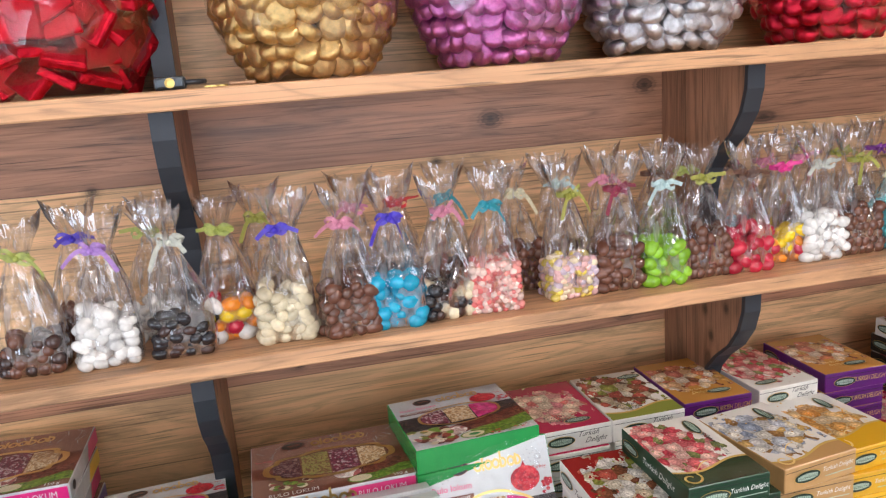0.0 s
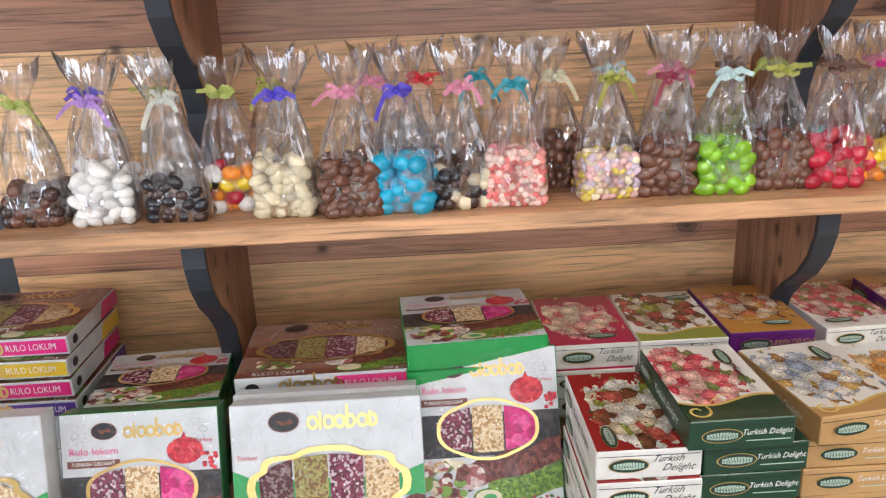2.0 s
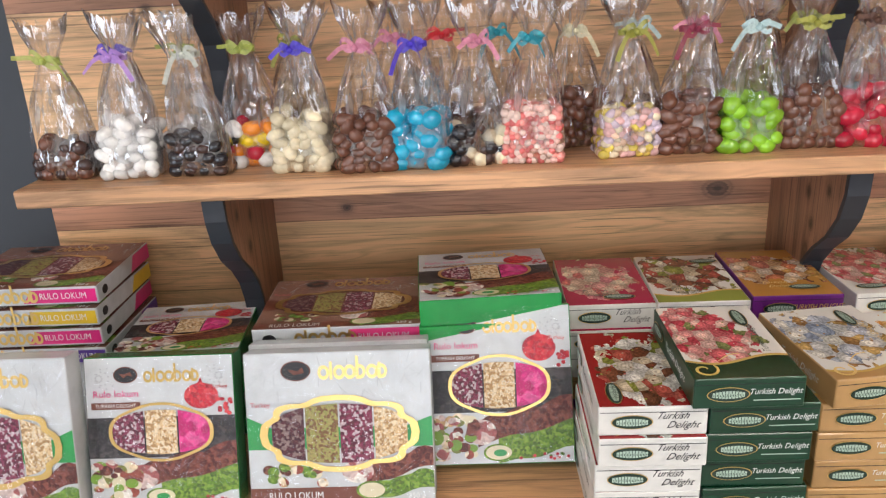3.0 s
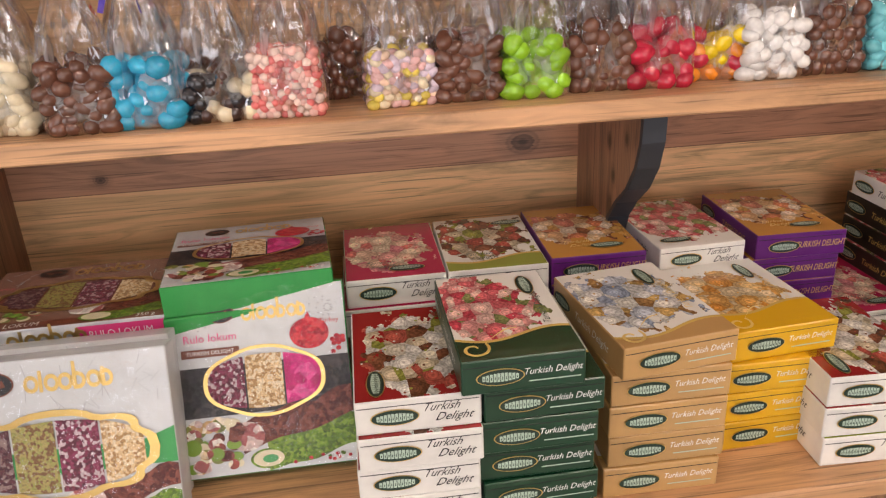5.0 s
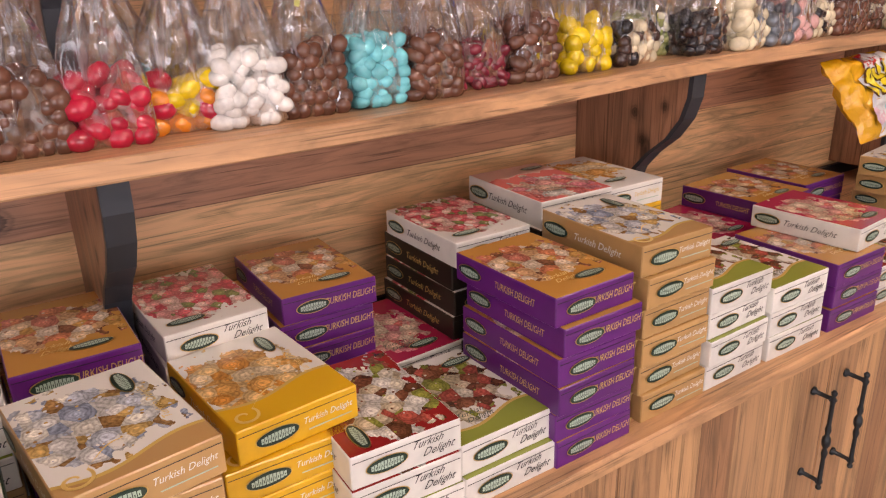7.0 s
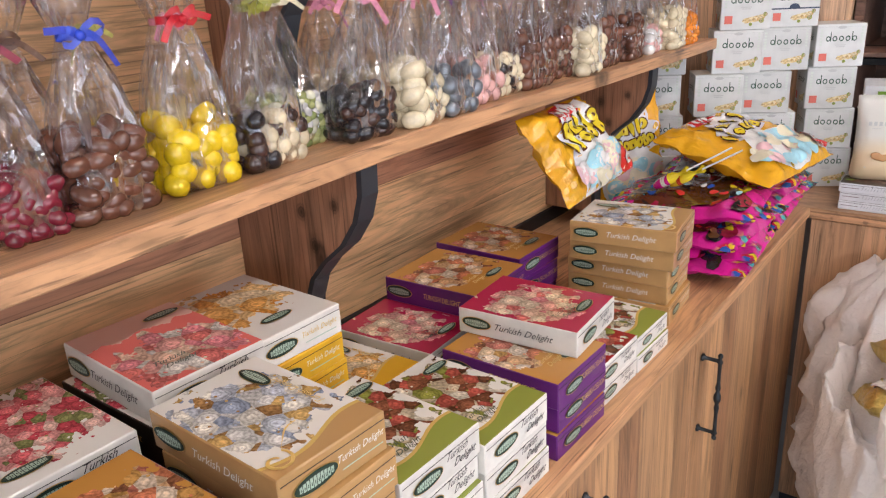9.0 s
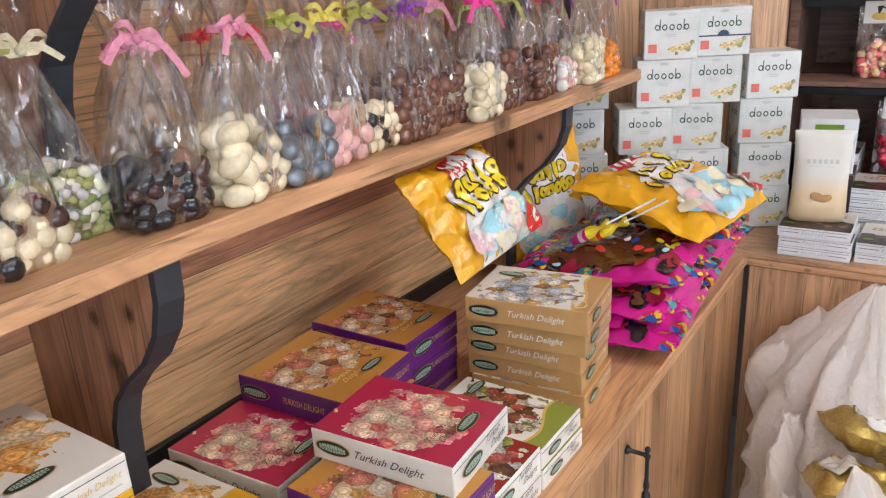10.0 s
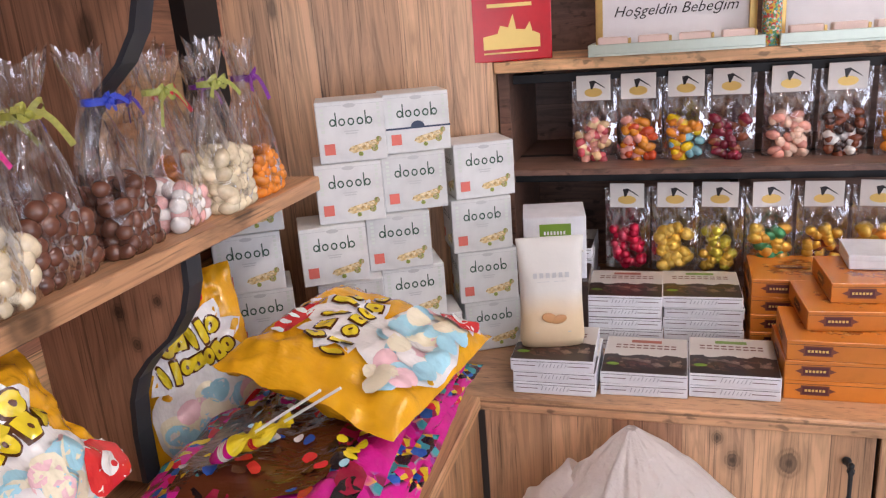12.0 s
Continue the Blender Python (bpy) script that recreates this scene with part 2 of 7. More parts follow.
# ---- the room ----
structure("floor", [(-3.2, 3.9, -3.6, 2.0, -0.05, 0.0)], floor_tile, "pale stone-tiled shop floor", "floor")
structure("ceiling", [(-3.2, 3.9, -3.6, 2.0, CEILING, CEILING + 0.05)], white_wall, "plain white plaster ceiling", "ceiling")
structure("wall_north", [(X_LEFT, 3.6, WALL_Y, WALL_Y + 0.05, COUNTER, CEILING)], wood_wall, "wood-effect laminate back wall of the display", "wall")
structure("wall_north_dark", [(-3.2, X_LEFT, WALL_Y + 0.03, WALL_Y + 0.1, 0, CEILING)], grey_wall, "dark grey painted wall beside the display", "wall")
structure("wall_east", [(3.6, 3.7, -3.6, 2.0, 0, CEILING)], dim_wall, "unseen brown side wall, added to cut the fill light", "wall")
structure("wall_south", [(-3.2, -1.6, -3.6, -3.5, 0, CEILING), (2.6, 3.7, -3.6, -3.5, 0, CEILING), (-1.6, 2.6, -3.6, -3.5, 2.35, CEILING), (-1.6, 2.6, -3.6, -3.5, 0, 0.35)], dim_wall, "unseen brown wall with a wide shop window, added to cut the fill light", "wall")
structure("wall_west", [(-3.2, -3.1, -3.6, -2.6, 0, CEILING), (-3.2, -3.1, 0.6, 2.0, 0, CEILING), (-3.2, -3.1, -2.6, 0.6, 2.3, CEILING)], dim_wall, "unseen brown shop front wall with a wide glazed opening, added to cut the fill light", "wall")

# daylight through the shop front
day = bpy.data.lights.new("daylight", "AREA")
day.shape, day.size, day.size_y, day.energy, day.color = "RECTANGLE", 3.1, 2.2, 80, (0.82, 0.91, 1.0)
dl = new("daylight", day)
dl.matrix_basis = look((-3.08, -1.0, 1.2), (0, -0.8, 1.2))

day2 = bpy.data.lights.new("daylight_window", "AREA")
day2.shape, day2.size, day2.size_y, day2.energy, day2.color = "RECTANGLE", 4.1, 1.95, 112, (0.84, 0.92, 1.0)
new("daylight_window", day2).matrix_basis = look((0.5, -3.45, 1.35), (0.5, 0, 1.35))

# ceiling lamps: long LED fixtures over the aisle
lamp_glow = Net("lamp_diffuser", 0.5)
lamp_glow.b.inputs["Emission Color"].default_value = (1.0, 0.945, 0.88, 1)
lamp_glow.b.inputs["Emission Strength"].default_value = 56.0
lamp_frame = plain("lamp_frame_white", (0.75, 0.75, 0.74), 0.4)


def ceiling_light(x, y, w, d):
    e = thing("ceiling_light", pose(x, y, CEILING), "white ceiling light panel with a glowing diffuser", "ceiling light", "ceiling lights")
    bm = bmesh.new()
    for b in ((-w / 2, w / 2, -d / 2, -d / 2 + 0.02), (-w / 2, w / 2, d / 2 - 0.02, d / 2), (-w / 2, -w / 2 + 0.02, -d / 2 + 0.02, d / 2 - 0.02), (w / 2 - 0.02, w / 2, -d / 2 + 0.02, d / 2 - 0.02)):
        block(bm, *b, -0.045, -0.002)
    part("frame", bm, lamp_frame, e)
    bm = bmesh.new()
    block(bm, -w / 2 + 0.022, w / 2 - 0.022, -d / 2 + 0.022, d / 2 - 0.022, -0.035, -0.004)
    part("diffuser", bm, lamp_glow.m, e)


for lx, ly in ((-0.9, -1.7), (0.9, -1.7), (2.5, -1.5), (-0.5, 0.25), (1.1, 0.25), (2.35, 0.35)):
    ceiling_light(lx, ly, 0.75, 0.17)

# ---- display: shelves, brackets, counters ----
def bow(x):
    """How far the long shelf has warped at x: 0 to 1."""
    f = max(0.0, min(1.0, (x - 0.9) / 0.8))
    return f * f * (3 - 2 * f)


def warped_shelf():
    """The long lower shelf: its board lifts a little and draws back towards the corner."""
    bm = bmesh.new()
    rings = []
    n = 40
    for i in range(n + 1):
        x = -0.435 + (X_END - 0.012 + 0.435) * i / n
        dy, dz = 0.019 * bow(x), 0.013 * bow(x)
        y0, y1, z0, z1, b = SHELF_Y + dy, WALL_Y - 0.001, SHELF_LOW + dz, SHELF_TOP + dz, 0.002
        rings.append([bm.verts.new((x, y, z)) for y, z in ((y0 + b, z0), (y1, z0), (y1, z1), (y0 + b, z1), (y0, z1 - b), (y0, z0 + b))])
    skin(bm, rings)
    bm.faces.new(rings[0])
    bm.faces.new(rings[-1])
    ob = place("shelf_lower", to_mesh("shelf_lower", bm, wood_shelf))
    return tagged(ob, "long wood-effect shelf holding candy bags", "shelf", kind="structure")


shelf_lower = warped_shelf()
shelf_upper = structure("shelf_upper", [(-0.50, X_END, SHELF_Y, WALL_Y - 0.001, UPPER_LOW, UPPER_TOP)], wood_shelf, "long wood-effect shelf holding candy jars", "shelf", 0.002)
shelf_top = structure("shelf_top", [(-0.50, X_END, SHELF_Y, WALL_Y - 0.001, UPPER_LOW + 0.352, UPPER_TOP + 0.352)], wood_shelf, "topmost wood-effect shelf", "shelf", 0.002)
structure("counter_top", [(X_LEFT - 0.3, 2.7735, COUNTER_Y, WALL_Y - 0.001, COUNTER - 0.024, COUNTER)], wood_counter, "wood-effect counter board along the wall", "counter", 0.003)


def bracket_profile():
    """Front line of a bracket from top to bottom, as (y, drop)."""
    keys = [(1.628, 0.0), (1.630, 0.035), (1.642, 0.07), (1.668, 0.105), (1.705, 0.135), (1.732, 0.165), (1.746, 0.20), (1.752, 0.25), (1.753, 0.325)]
    return keys


def bracket(x, top, shelf):
    keys = bracket_profile()
    t = 0.0135
    bm = bmesh.new()
    ring = [(y + 0.004, top - d) for y, d in keys] + [(WALL_Y - 0.001, top - keys[-1][1]), (WALL_Y - 0.001, top - 0.001)]
    ring[0] = (ring[0][0], top - 0.001)
    a = [bm.verts.new((x - t, y, z)) for y, z in ring]
    b = [bm.verts.new((x + t, y, z)) for y, z in ring]
    bm.faces.new(a)
    bm.faces.new(list(reversed(b)))
    for i in range(len(ring)):
        j = (i + 1) % len(ring)
        bm.faces.new((a[i], b[i], b[j], a[j]))
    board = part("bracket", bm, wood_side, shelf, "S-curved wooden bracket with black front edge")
    bm = bmesh.new()
    t += 0.0012
    front = [(y - 0.0015, top - d - 0.001) for y, d in keys]
    rear = [(y + 0.007, top - d - 0.001) for y, d in keys]
    fl, rl, fr, rr = [[bm.verts.new((x + s * t, y, z)) for y, z in line] for s in (-1, 1) for line in (front, rear)]
    for i in range(len(keys) - 1):
        bm.faces.new((fl[i], fr[i], fr[i + 1], fl[i + 1]))
        bm.faces.new((fl[i], fl[i + 1], rl[i + 1], rl[i]))
        bm.faces.new((fr[i], rr[i], rr[i + 1], fr[i + 1]))
    part("edging", bm, grey_edge, board, "dark grey metal edging")


for bx in (-0.184, 0.664, 1.522, 2.40):
    bracket(bx, SHELF_LOW + 0.013 * bow(bx), shelf_lower)
    bracket(bx, UPPER_LOW, shelf_upper)
    bracket(bx, UPPER_LOW + 0.352, shelf_top)
# black skirting at the foot of the wall
structure("baseboard", [(X_LEFT, 2.75, WALL_Y - 0.012, WALL_Y - 0.001, COUNTER + 0.0005, COUNTER + 0.03)], black_edge, "black skirting strip where wall meets counter", "baseboard", 0.001)


def handle_meshes():
    bm = bmesh.new()
    prof = [(0.0015, -0.087), (0.0045, -0.084), (0.0045, -0.080), (0.0025, -0.077), (0.0055, -0.072), (0.0035, -0.066), (0.0032, -0.03), (0.005, -0.02),
            (0.0032, -0.012), (0.0062, -0.006), (0.0068, 0.0), (0.0062, 0.006), (0.0032, 0.012), (0.005, 0.02), (0.0032, 0.03), (0.0035, 0.066), (0.0055, 0.072),
            (0.0025, 0.077), (0.0045, 0.080), (0.0045, 0.084), (0.0015, 0.087)]
    lathe(bm, prof, 10, pose(0, -0.032, 0))
    for z in (-0.072, 0.072):
        lathe(bm, [(0.007, 0.0), (0.007, 0.003), (0.0035, 0.006), (0.0035, 0.026), (0.006, 0.030)], 10, pose(0, -0.0005, z, 90))
    return to_mesh("handle", bm, iron, True)


HANDLE = handle_meshes()


def base_cabinet(m, w, h, material, handles):
    """A floor cabinet: a dark body, one door, and pulls at the given places along it."""
    e = thing("base_cabinet", m, "wood-effect base cabinet with closed knotty door", "cabinet", "base cabinets")
    bm = bmesh.new()
    block(bm, 0.002, w - 0.002, 0.02, 0.40, 0.0, h - 0.004)
    part("body", bm, grey_wall, e)
    bm = bmesh.new()
    block(bm, 0.001, w - 0.001, 0, 0.018, 0.08, h, 0.0015)
    door = part("door", bm, material, e)
    for hx in handles:
        place("handle", HANDLE, door, pose(hx, 0, 0.765), "black cast-iron pull with turned beads")


edges = [-0.85, -0.247, 0.208, 0.663, 1.118, 1.573, 2.028, 2.783]
pulls = [(), (0.41,), (0.044,), (0.41,), (0.411,), (0.044,), (0.034,)]
for a, b, p in zip(edges, edges[1:], pulls):
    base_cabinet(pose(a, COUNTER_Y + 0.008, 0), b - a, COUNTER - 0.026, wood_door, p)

# right-hand unit
structure("counter_right", [(RIGHT_X, 3.6, -0.6, WALL_Y - 0.001, COUNTER - 0.028, COUNTER - 0.002)], wood_shelf_r, "wood-effect counter board of the side unit", "counter", 0.003)
for a, b, p in ((1.374, 0.76, (0.574,)), (0.756, 0.3, (0.040,)), (0.296, -0.2, ()), (-0.204, -0.6, ())):
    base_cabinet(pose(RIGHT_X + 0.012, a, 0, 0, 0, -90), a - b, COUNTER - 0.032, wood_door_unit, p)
# filler panel in the corner
bm = bmesh.new()
v = [(2.955, 1.879), (3.172, 1.412), (3.20, 1.412), (3.20, 1.879)]
lo = [bm.verts.new((x, y, COUNTER)) for x, y in v]
hi = [bm.verts.new((x, y, CEILING)) for x, y in v]
bm.faces.new(lo)
bm.faces.new(hi)
for i in range(4):
    j = (i + 1) % 4
    bm.faces.new((lo[i], lo[j], hi[j], hi[i]))
tagged(place("panel_corner", to_mesh("panel_corner", bm, wood_door_r)), "vertical wood-effect filler panel in the corner", "panel", kind="structure")
structure("upright_corner", [(2.80, 2.90, WALL_Y - 0.03, WALL_Y - 0.001, COUNTER, CEILING)], black_edge, "black upright strip at the end of the shelves", "upright")
structure("shelf_right", [(RIGHT_SHELF_X, 3.52, -0.6, 1.41, 1.424, 1.446)], wood_shelf_r, "wood-effect shelf of the side unit", "shelf", 0.002)
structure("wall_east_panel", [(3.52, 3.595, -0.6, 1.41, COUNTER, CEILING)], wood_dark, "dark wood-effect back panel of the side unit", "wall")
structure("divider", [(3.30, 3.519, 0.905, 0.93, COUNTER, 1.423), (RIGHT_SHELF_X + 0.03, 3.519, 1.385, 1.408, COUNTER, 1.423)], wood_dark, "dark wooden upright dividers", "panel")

# ---- cartons of sweets ----
gold_foil = plain("gold_foil", (0.66, 0.45, 0.16), 0.30, 0.85, 0.2, 80)
ink_dark = plain("ink_dark_green", (0.012, 0.035, 0.022), 0.4)
ink_black = plain("ink_black", (0.012, 0.012, 0.014), 0.4)
ink_white = plain("ink_white", (0.80, 0.80, 0.78), 0.4)
ink_pale = plain("ink_pale_green", (0.42, 0.55, 0.45), 0.4)
ink_gold = plain("ink_gold", (0.74, 0.52, 0.16), 0.35, 0.3)
ink_red = plain("ink_red", (0.55, 0.02, 0.03), 0.4)
ink_pink = plain("ink_pink", (0.75, 0.05, 0.22), 0.4)
ink_green = plain("ink_green", (0.02, 0.28, 0.07), 0.35)
ink_leaf = plain("ink_leaf", (0.16, 0.30, 0.03), 0.4)
ink_brown = plain("ink_brown", (0.16, 0.045, 0.025), 0.4)


def printed(name, ground, heap, spot=(0.42, 0.5, 0.46, 0.42), band=None, cell=9.5, edge=0.62, cap=None, rough=0.22):
    """Glossy printed card: a heap of sweets on a ground, a curved colour band towards the viewer, a second ground at the far end."""
    k = Net(name, rough, coat=0.25)
    uv = k.coords("UV")
    u, v, _ = k.split(uv)
    wob = k.noise(uv, 5.0, 3.0)
    c = (*ground, 1)
    base = k.mix(k.math("MULTIPLY", k.noise(uv, 3.0), 0.25), c, tuple(min(1.0, x * 1.35 + 0.02) for x in ground))
    if cap:
        base = k.mix(k.math("GREATER_THAN", k.math("ADD", v, k.math("MULTIPLY", k.math("ADD", wob, -0.5), 0.25)), cap[0]), base, cap[1])
    du = k.math("DIVIDE", k.math("ADD", u, -spot[0]), spot[2])
    dv = k.math("DIVIDE", k.math("ADD", v, -spot[1]), spot[3])
    r = k.math("SQRT", k.math("ADD", k.math("MULTIPLY", du, du), k.math("MULTIPLY", dv, dv)))
    m = k.math("LESS_THAN", k.math("ADD", r, k.math("MULTIPLY", k.math("ADD", wob, -0.5), 2.2)), 1.0)
    vor = k.n("ShaderNodeTexVoronoi")
    stretch = k.scaled(uv, (cell * 0.75, cell, 1))
    k.link(stretch, vor.inputs["Vector"])
    vor.inputs["Scale"].default_value = 1.0
    red = k.split(vor.outputs["Color"])[0]
    n = len(heap)
    cells = k.ramp(red, [(i / n, col) for i, col in enumerate(heap)], constant=True)
    shade = k.ramp(vor.outputs["Distance"], [(0.0, 1.25), (0.35, 0.95), (0.62, edge)])
    cells = k.mix(1.0, cells, shade, "MULTIPLY")
    swirl = k.math("SINE", k.math("ADD", k.math("MULTIPLY", vor.outputs["Distance"], 30.0), k.math("MULTIPLY", k.noise(uv, cell * 1.6, 2.0), 14.0)))
    cells = k.mix(0.75, cells, k.ramp(k.math("ADD", k.math("MULTIPLY", swirl, 0.5), 0.5), [(0.0, 0.70), (0.35, 0.98), (1.0, 1.2)]), "MULTIPLY")
    petals = k.noise(uv, cell * 3.4, 3.0)
    cells = k.mix(0.8, cells, k.ramp(petals, [(0.36, 0.64), (0.50, 0.97), (0.64, 1.25)]), "MULTIPLY")
    scatter = k.n("ShaderNodeTexVoronoi")
    k.link(k.scaled(uv, (cell * 1.5, cell * 2.0, 1), (3.3, 1.7, 0)), scatter.inputs["Vector"])
    scatter.inputs["Scale"].default_value = 1.0
    tone2 = k.ramp(k.split(scatter.outputs["Color"])[1], [(i / n, col) for i, col in enumerate(reversed(heap))], constant=True)
    cells = k.mix(k.math("LESS_THAN", scatter.outputs["Distance"], 0.20), cells, k.mix(1.0, tone2, k.ramp(scatter.outputs["Distance"], [(0.0, 1.15), (0.3, 0.6)]), "MULTIPLY"))
    out = k.mix(m, base, cells)
    if band:
        curve = k.math("ADD", v, k.math("MULTIPLY", k.math("SINE", k.math("MULTIPLY", u, 5.5)), 0.05))
        lo = k.math("LESS_THAN", curve, band[0])
        rim = k.math("LESS_THAN", curve, band[0] + 0.025)
        out = k.mix(rim, out, (0.62, 0.42, 0.12, 1))
        out = k.mix(lo, out, band[1])
    k.color(out)
    k.bump(k.noise(uv, 6.0, 2.0), 0.05, 0.002)
    return k.m


def carded(name, color, rough=0.24):
    """Plain coloured glossy card with slight scuffs."""
    k = Net(name, rough + 0.06, coat=0.06)
    p = k.coords()
    f = k.noise(p, 26.0, 4.0)
    inf = k.n("ShaderNodeObjectInfo").outputs["Random"]
    c = k.mix(1.0, color, k.ramp(f, [(0.2, 0.82), (0.5, 1.0), (0.8, 1.10)]), "MULTIPLY")
    c = k.mix(1.0, c, k.ramp(inf, [(0.0, 0.90), (1.0, 1.06)]), "MULTIPLY")
    k.color(c)
    k.bump(k.noise(p, 40.0, 2.0), 0.06, 0.001)
    return k.m


W = (0.74, 0.72, 0.67)
TAN, YEL, GRN, PUR = (0.48, 0.28, 0.11), (0.72, 0.40, 0.02), (0.004, 0.040, 0.018), (0.12, 0.014, 0.165)
ROSES = [(0.75, 0.16, 0.18), (0.80, 0.35, 0.33), (0.60, 0.07, 0.10), (0.82, 0.55, 0.48), (0.25, 0.28, 0.10)]
NUTS = [(0.55, 0.60, 0.68), (0.72, 0.72, 0.70), (0.62, 0.40, 0.14), (0.35, 0.42, 0.55), (0.80, 0.78, 0.70), (0.40, 0.22, 0.08)]
ORANGES = [(0.80, 0.42, 0.12), (0.82, 0.55, 0.25), (0.75, 0.32, 0.06), (0.83, 0.66, 0.42)]
BROWNS = [(0.28, 0.10, 0.05), (0.62, 0.52, 0.36), (0.16, 0.06, 0.03), (0.30, 0.32, 0.06), (0.48, 0.10, 0.07), (0.74, 0.68, 0.55)]
FRUIT = [(0.70, 0.10, 0.06), (0.82, 0.42, 0.30), (0.82, 0.62, 0.50), (0.60, 0.30, 0.06), (0.45, 0.10, 0.20), (0.80, 0.72, 0.62)]
PINKS = [(0.80, 0.40, 0.36), (0.82, 0.55, 0.42), (0.74, 0.20, 0.18), (0.82, 0.66, 0.50), (0.80, 0.28, 0.32)]
DESIGNS = {  # side colour, top print, lettering, print of the words on the long side
    "tan": (TAN, printed("print_nuts", W, NUTS, (0.42, 0.56, 0.52, 0.36), (0.12, TAN)), ink_white),
    "yellow": (YEL, printed("print_orange_cubes", W, ORANGES, (0.38, 0.50, 0.45, 0.38), (0.26, YEL), 9.0, 0.6), ink_white),
    "green": (GRN, printed("print_roses", W, ROSES, (0.36, 0.58, 0.46, 0.42), (0.22, GRN), 11.0), ink_white),
    "white_red": (W, printed("print_dark_red", (0.28, 0.015, 0.015), [W, *BROWNS, W], (0.58, 0.50, 0.45, 0.48)), ink_black),
    "white_olive": (W, printed("print_pistachio", W, BROWNS, (0.46, 0.60, 0.50, 0.40), (0.16, (0.26, 0.30, 0.05))), ink_black),
    "white_crimson": (W, printed("print_crimson", (0.42, 0.02, 0.07), PINKS, (0.45, 0.52, 0.42, 0.38), None, 9.0), ink_black),
    "white_orange": (W, printed("print_white_orange", W, ORANGES, (0.45, 0.62, 0.52, 0.32), None, 7.0, 0.7), ink_gold),
    "pink": (W, printed("print_pink", (0.72, 0.16, 0.14), [*PINKS, W], (0.50, 0.30, 0.52, 0.30), None, 8.0, cap=(0.72, (0.80, 0.50, 0.42))), ink_black),
    "purple": (PUR, printed("print_amber", (0.50, 0.24, 0.05), [(0.70, 0.24, 0.12), (0.78, 0.46, 0.24), (0.76, 0.56, 0.36), (0.62, 0.34, 0.10), (0.60, 0.20, 0.14), (0.80, 0.66, 0.52), (0.30, 0.12, 0.06)], (0.50, 0.58, 0.62, 0.30)), ink_gold),
    "dark": ((0.02, 0.014, 0.01), printed("print_petals", W, [*ROSES, W], (0.5, 0.62, 0.6, 0.42)), ink_gold),
    "floral": (W, printed("print_floral", W, ROSES, (0.56, 0.60, 0.62, 0.45), None, 12.0), ink_black),
}


def card_mesh(name, w, d, h, side, top):
    """A carton with softened edges and a tuck-lid seam; the top face carries the print and runs 0..1 across and along."""
    bm = bmesh.new()
    block(bm, -w / 2, w / 2, 0, d, 0, h, 0.0012)
    uv = bm.loops.layers.uv.new("uv")
    for f in bm.faces:
        f.material_index = 1 if f.normal.z > 0.9 else 0
        for l in f.loops:
            l[uv].uv = (l.vert.co.x / w + 0.5, l.vert.co.y / d)
    block(bm, -w / 2 + 0.002, w / 2 - 0.002, -0.0003, 0.0, h * 0.80, h * 0.80 + 0.0007, mat=2)
    return to_mesh(name, bm, [side, top, ink_black])


def emblem_mesh():
    """An oval badge with a gold rim and a row of plain bars."""
    bm = bmesh.new()
    ellipse(bm, 0, 0, 0.0225, 0.0088, 0.0003, mat=0)
    ellipse(bm, 0, 0, 0.0213, 0.0079, 0.0006, mat=1)
    for i in range(10):
        x = -0.0153 + i * 0.0034
        t = 0.0046 * (1 - (x / 0.024) ** 2)
        sheet(bm, x - 0.00135, x + 0.00135, -t, t, 0.0009, 2)
        sheet(bm, x - 0.0004, x + 0.0004, -t * 0.5, t * 0.2, 0.0011, 1)
    return to_mesh("emblem", bm, [gold_foil, ink_dark, ink_pale])


EMBLEM = emblem_mesh()


def curl_mesh(size=0.03, width=0.0030, turns=1.35):
    """A flat gold scroll that unrolls into a long tail."""
    bm = bmesh.new()
    prev = None
    n = 40
    for i in range(n + 1):
        f = i / n
        a = 2 * math.pi * turns * f
        r = size * (0.10 + 0.42 * f)
        x, y = r * math.cos(a) + (size * 1.9 * max(0, f - 0.78) / 0.22 if f > 0.78 else 0), r * math.sin(a)
        t = width * (0.45 + 0.55 * math.sin(math.pi * min(1, f * 0.9 + 0.1)))
        c, d = math.cos(a), math.sin(a)
        pair = (bm.verts.new((x - c * t / 2, y - d * t / 2, 0)), bm.verts.new((x + c * t / 2, y + d * t / 2, 0)))
        if prev:
            bm.faces.new((prev[0], pair[0], pair[1], prev[1]))
        prev = pair
    return to_mesh("curl_print", bm, ink_gold)


CURL = curl_mesh()
bm = bmesh.new()
sheet(bm, -0.024, 0.024, -0.0006, 0.0006, 0.0)
SMALL_LINE = to_mesh("small_print", bm, ink_pale)
CARTONS = {}
BW, BD, BH = 0.122, 0.176, 0.0355


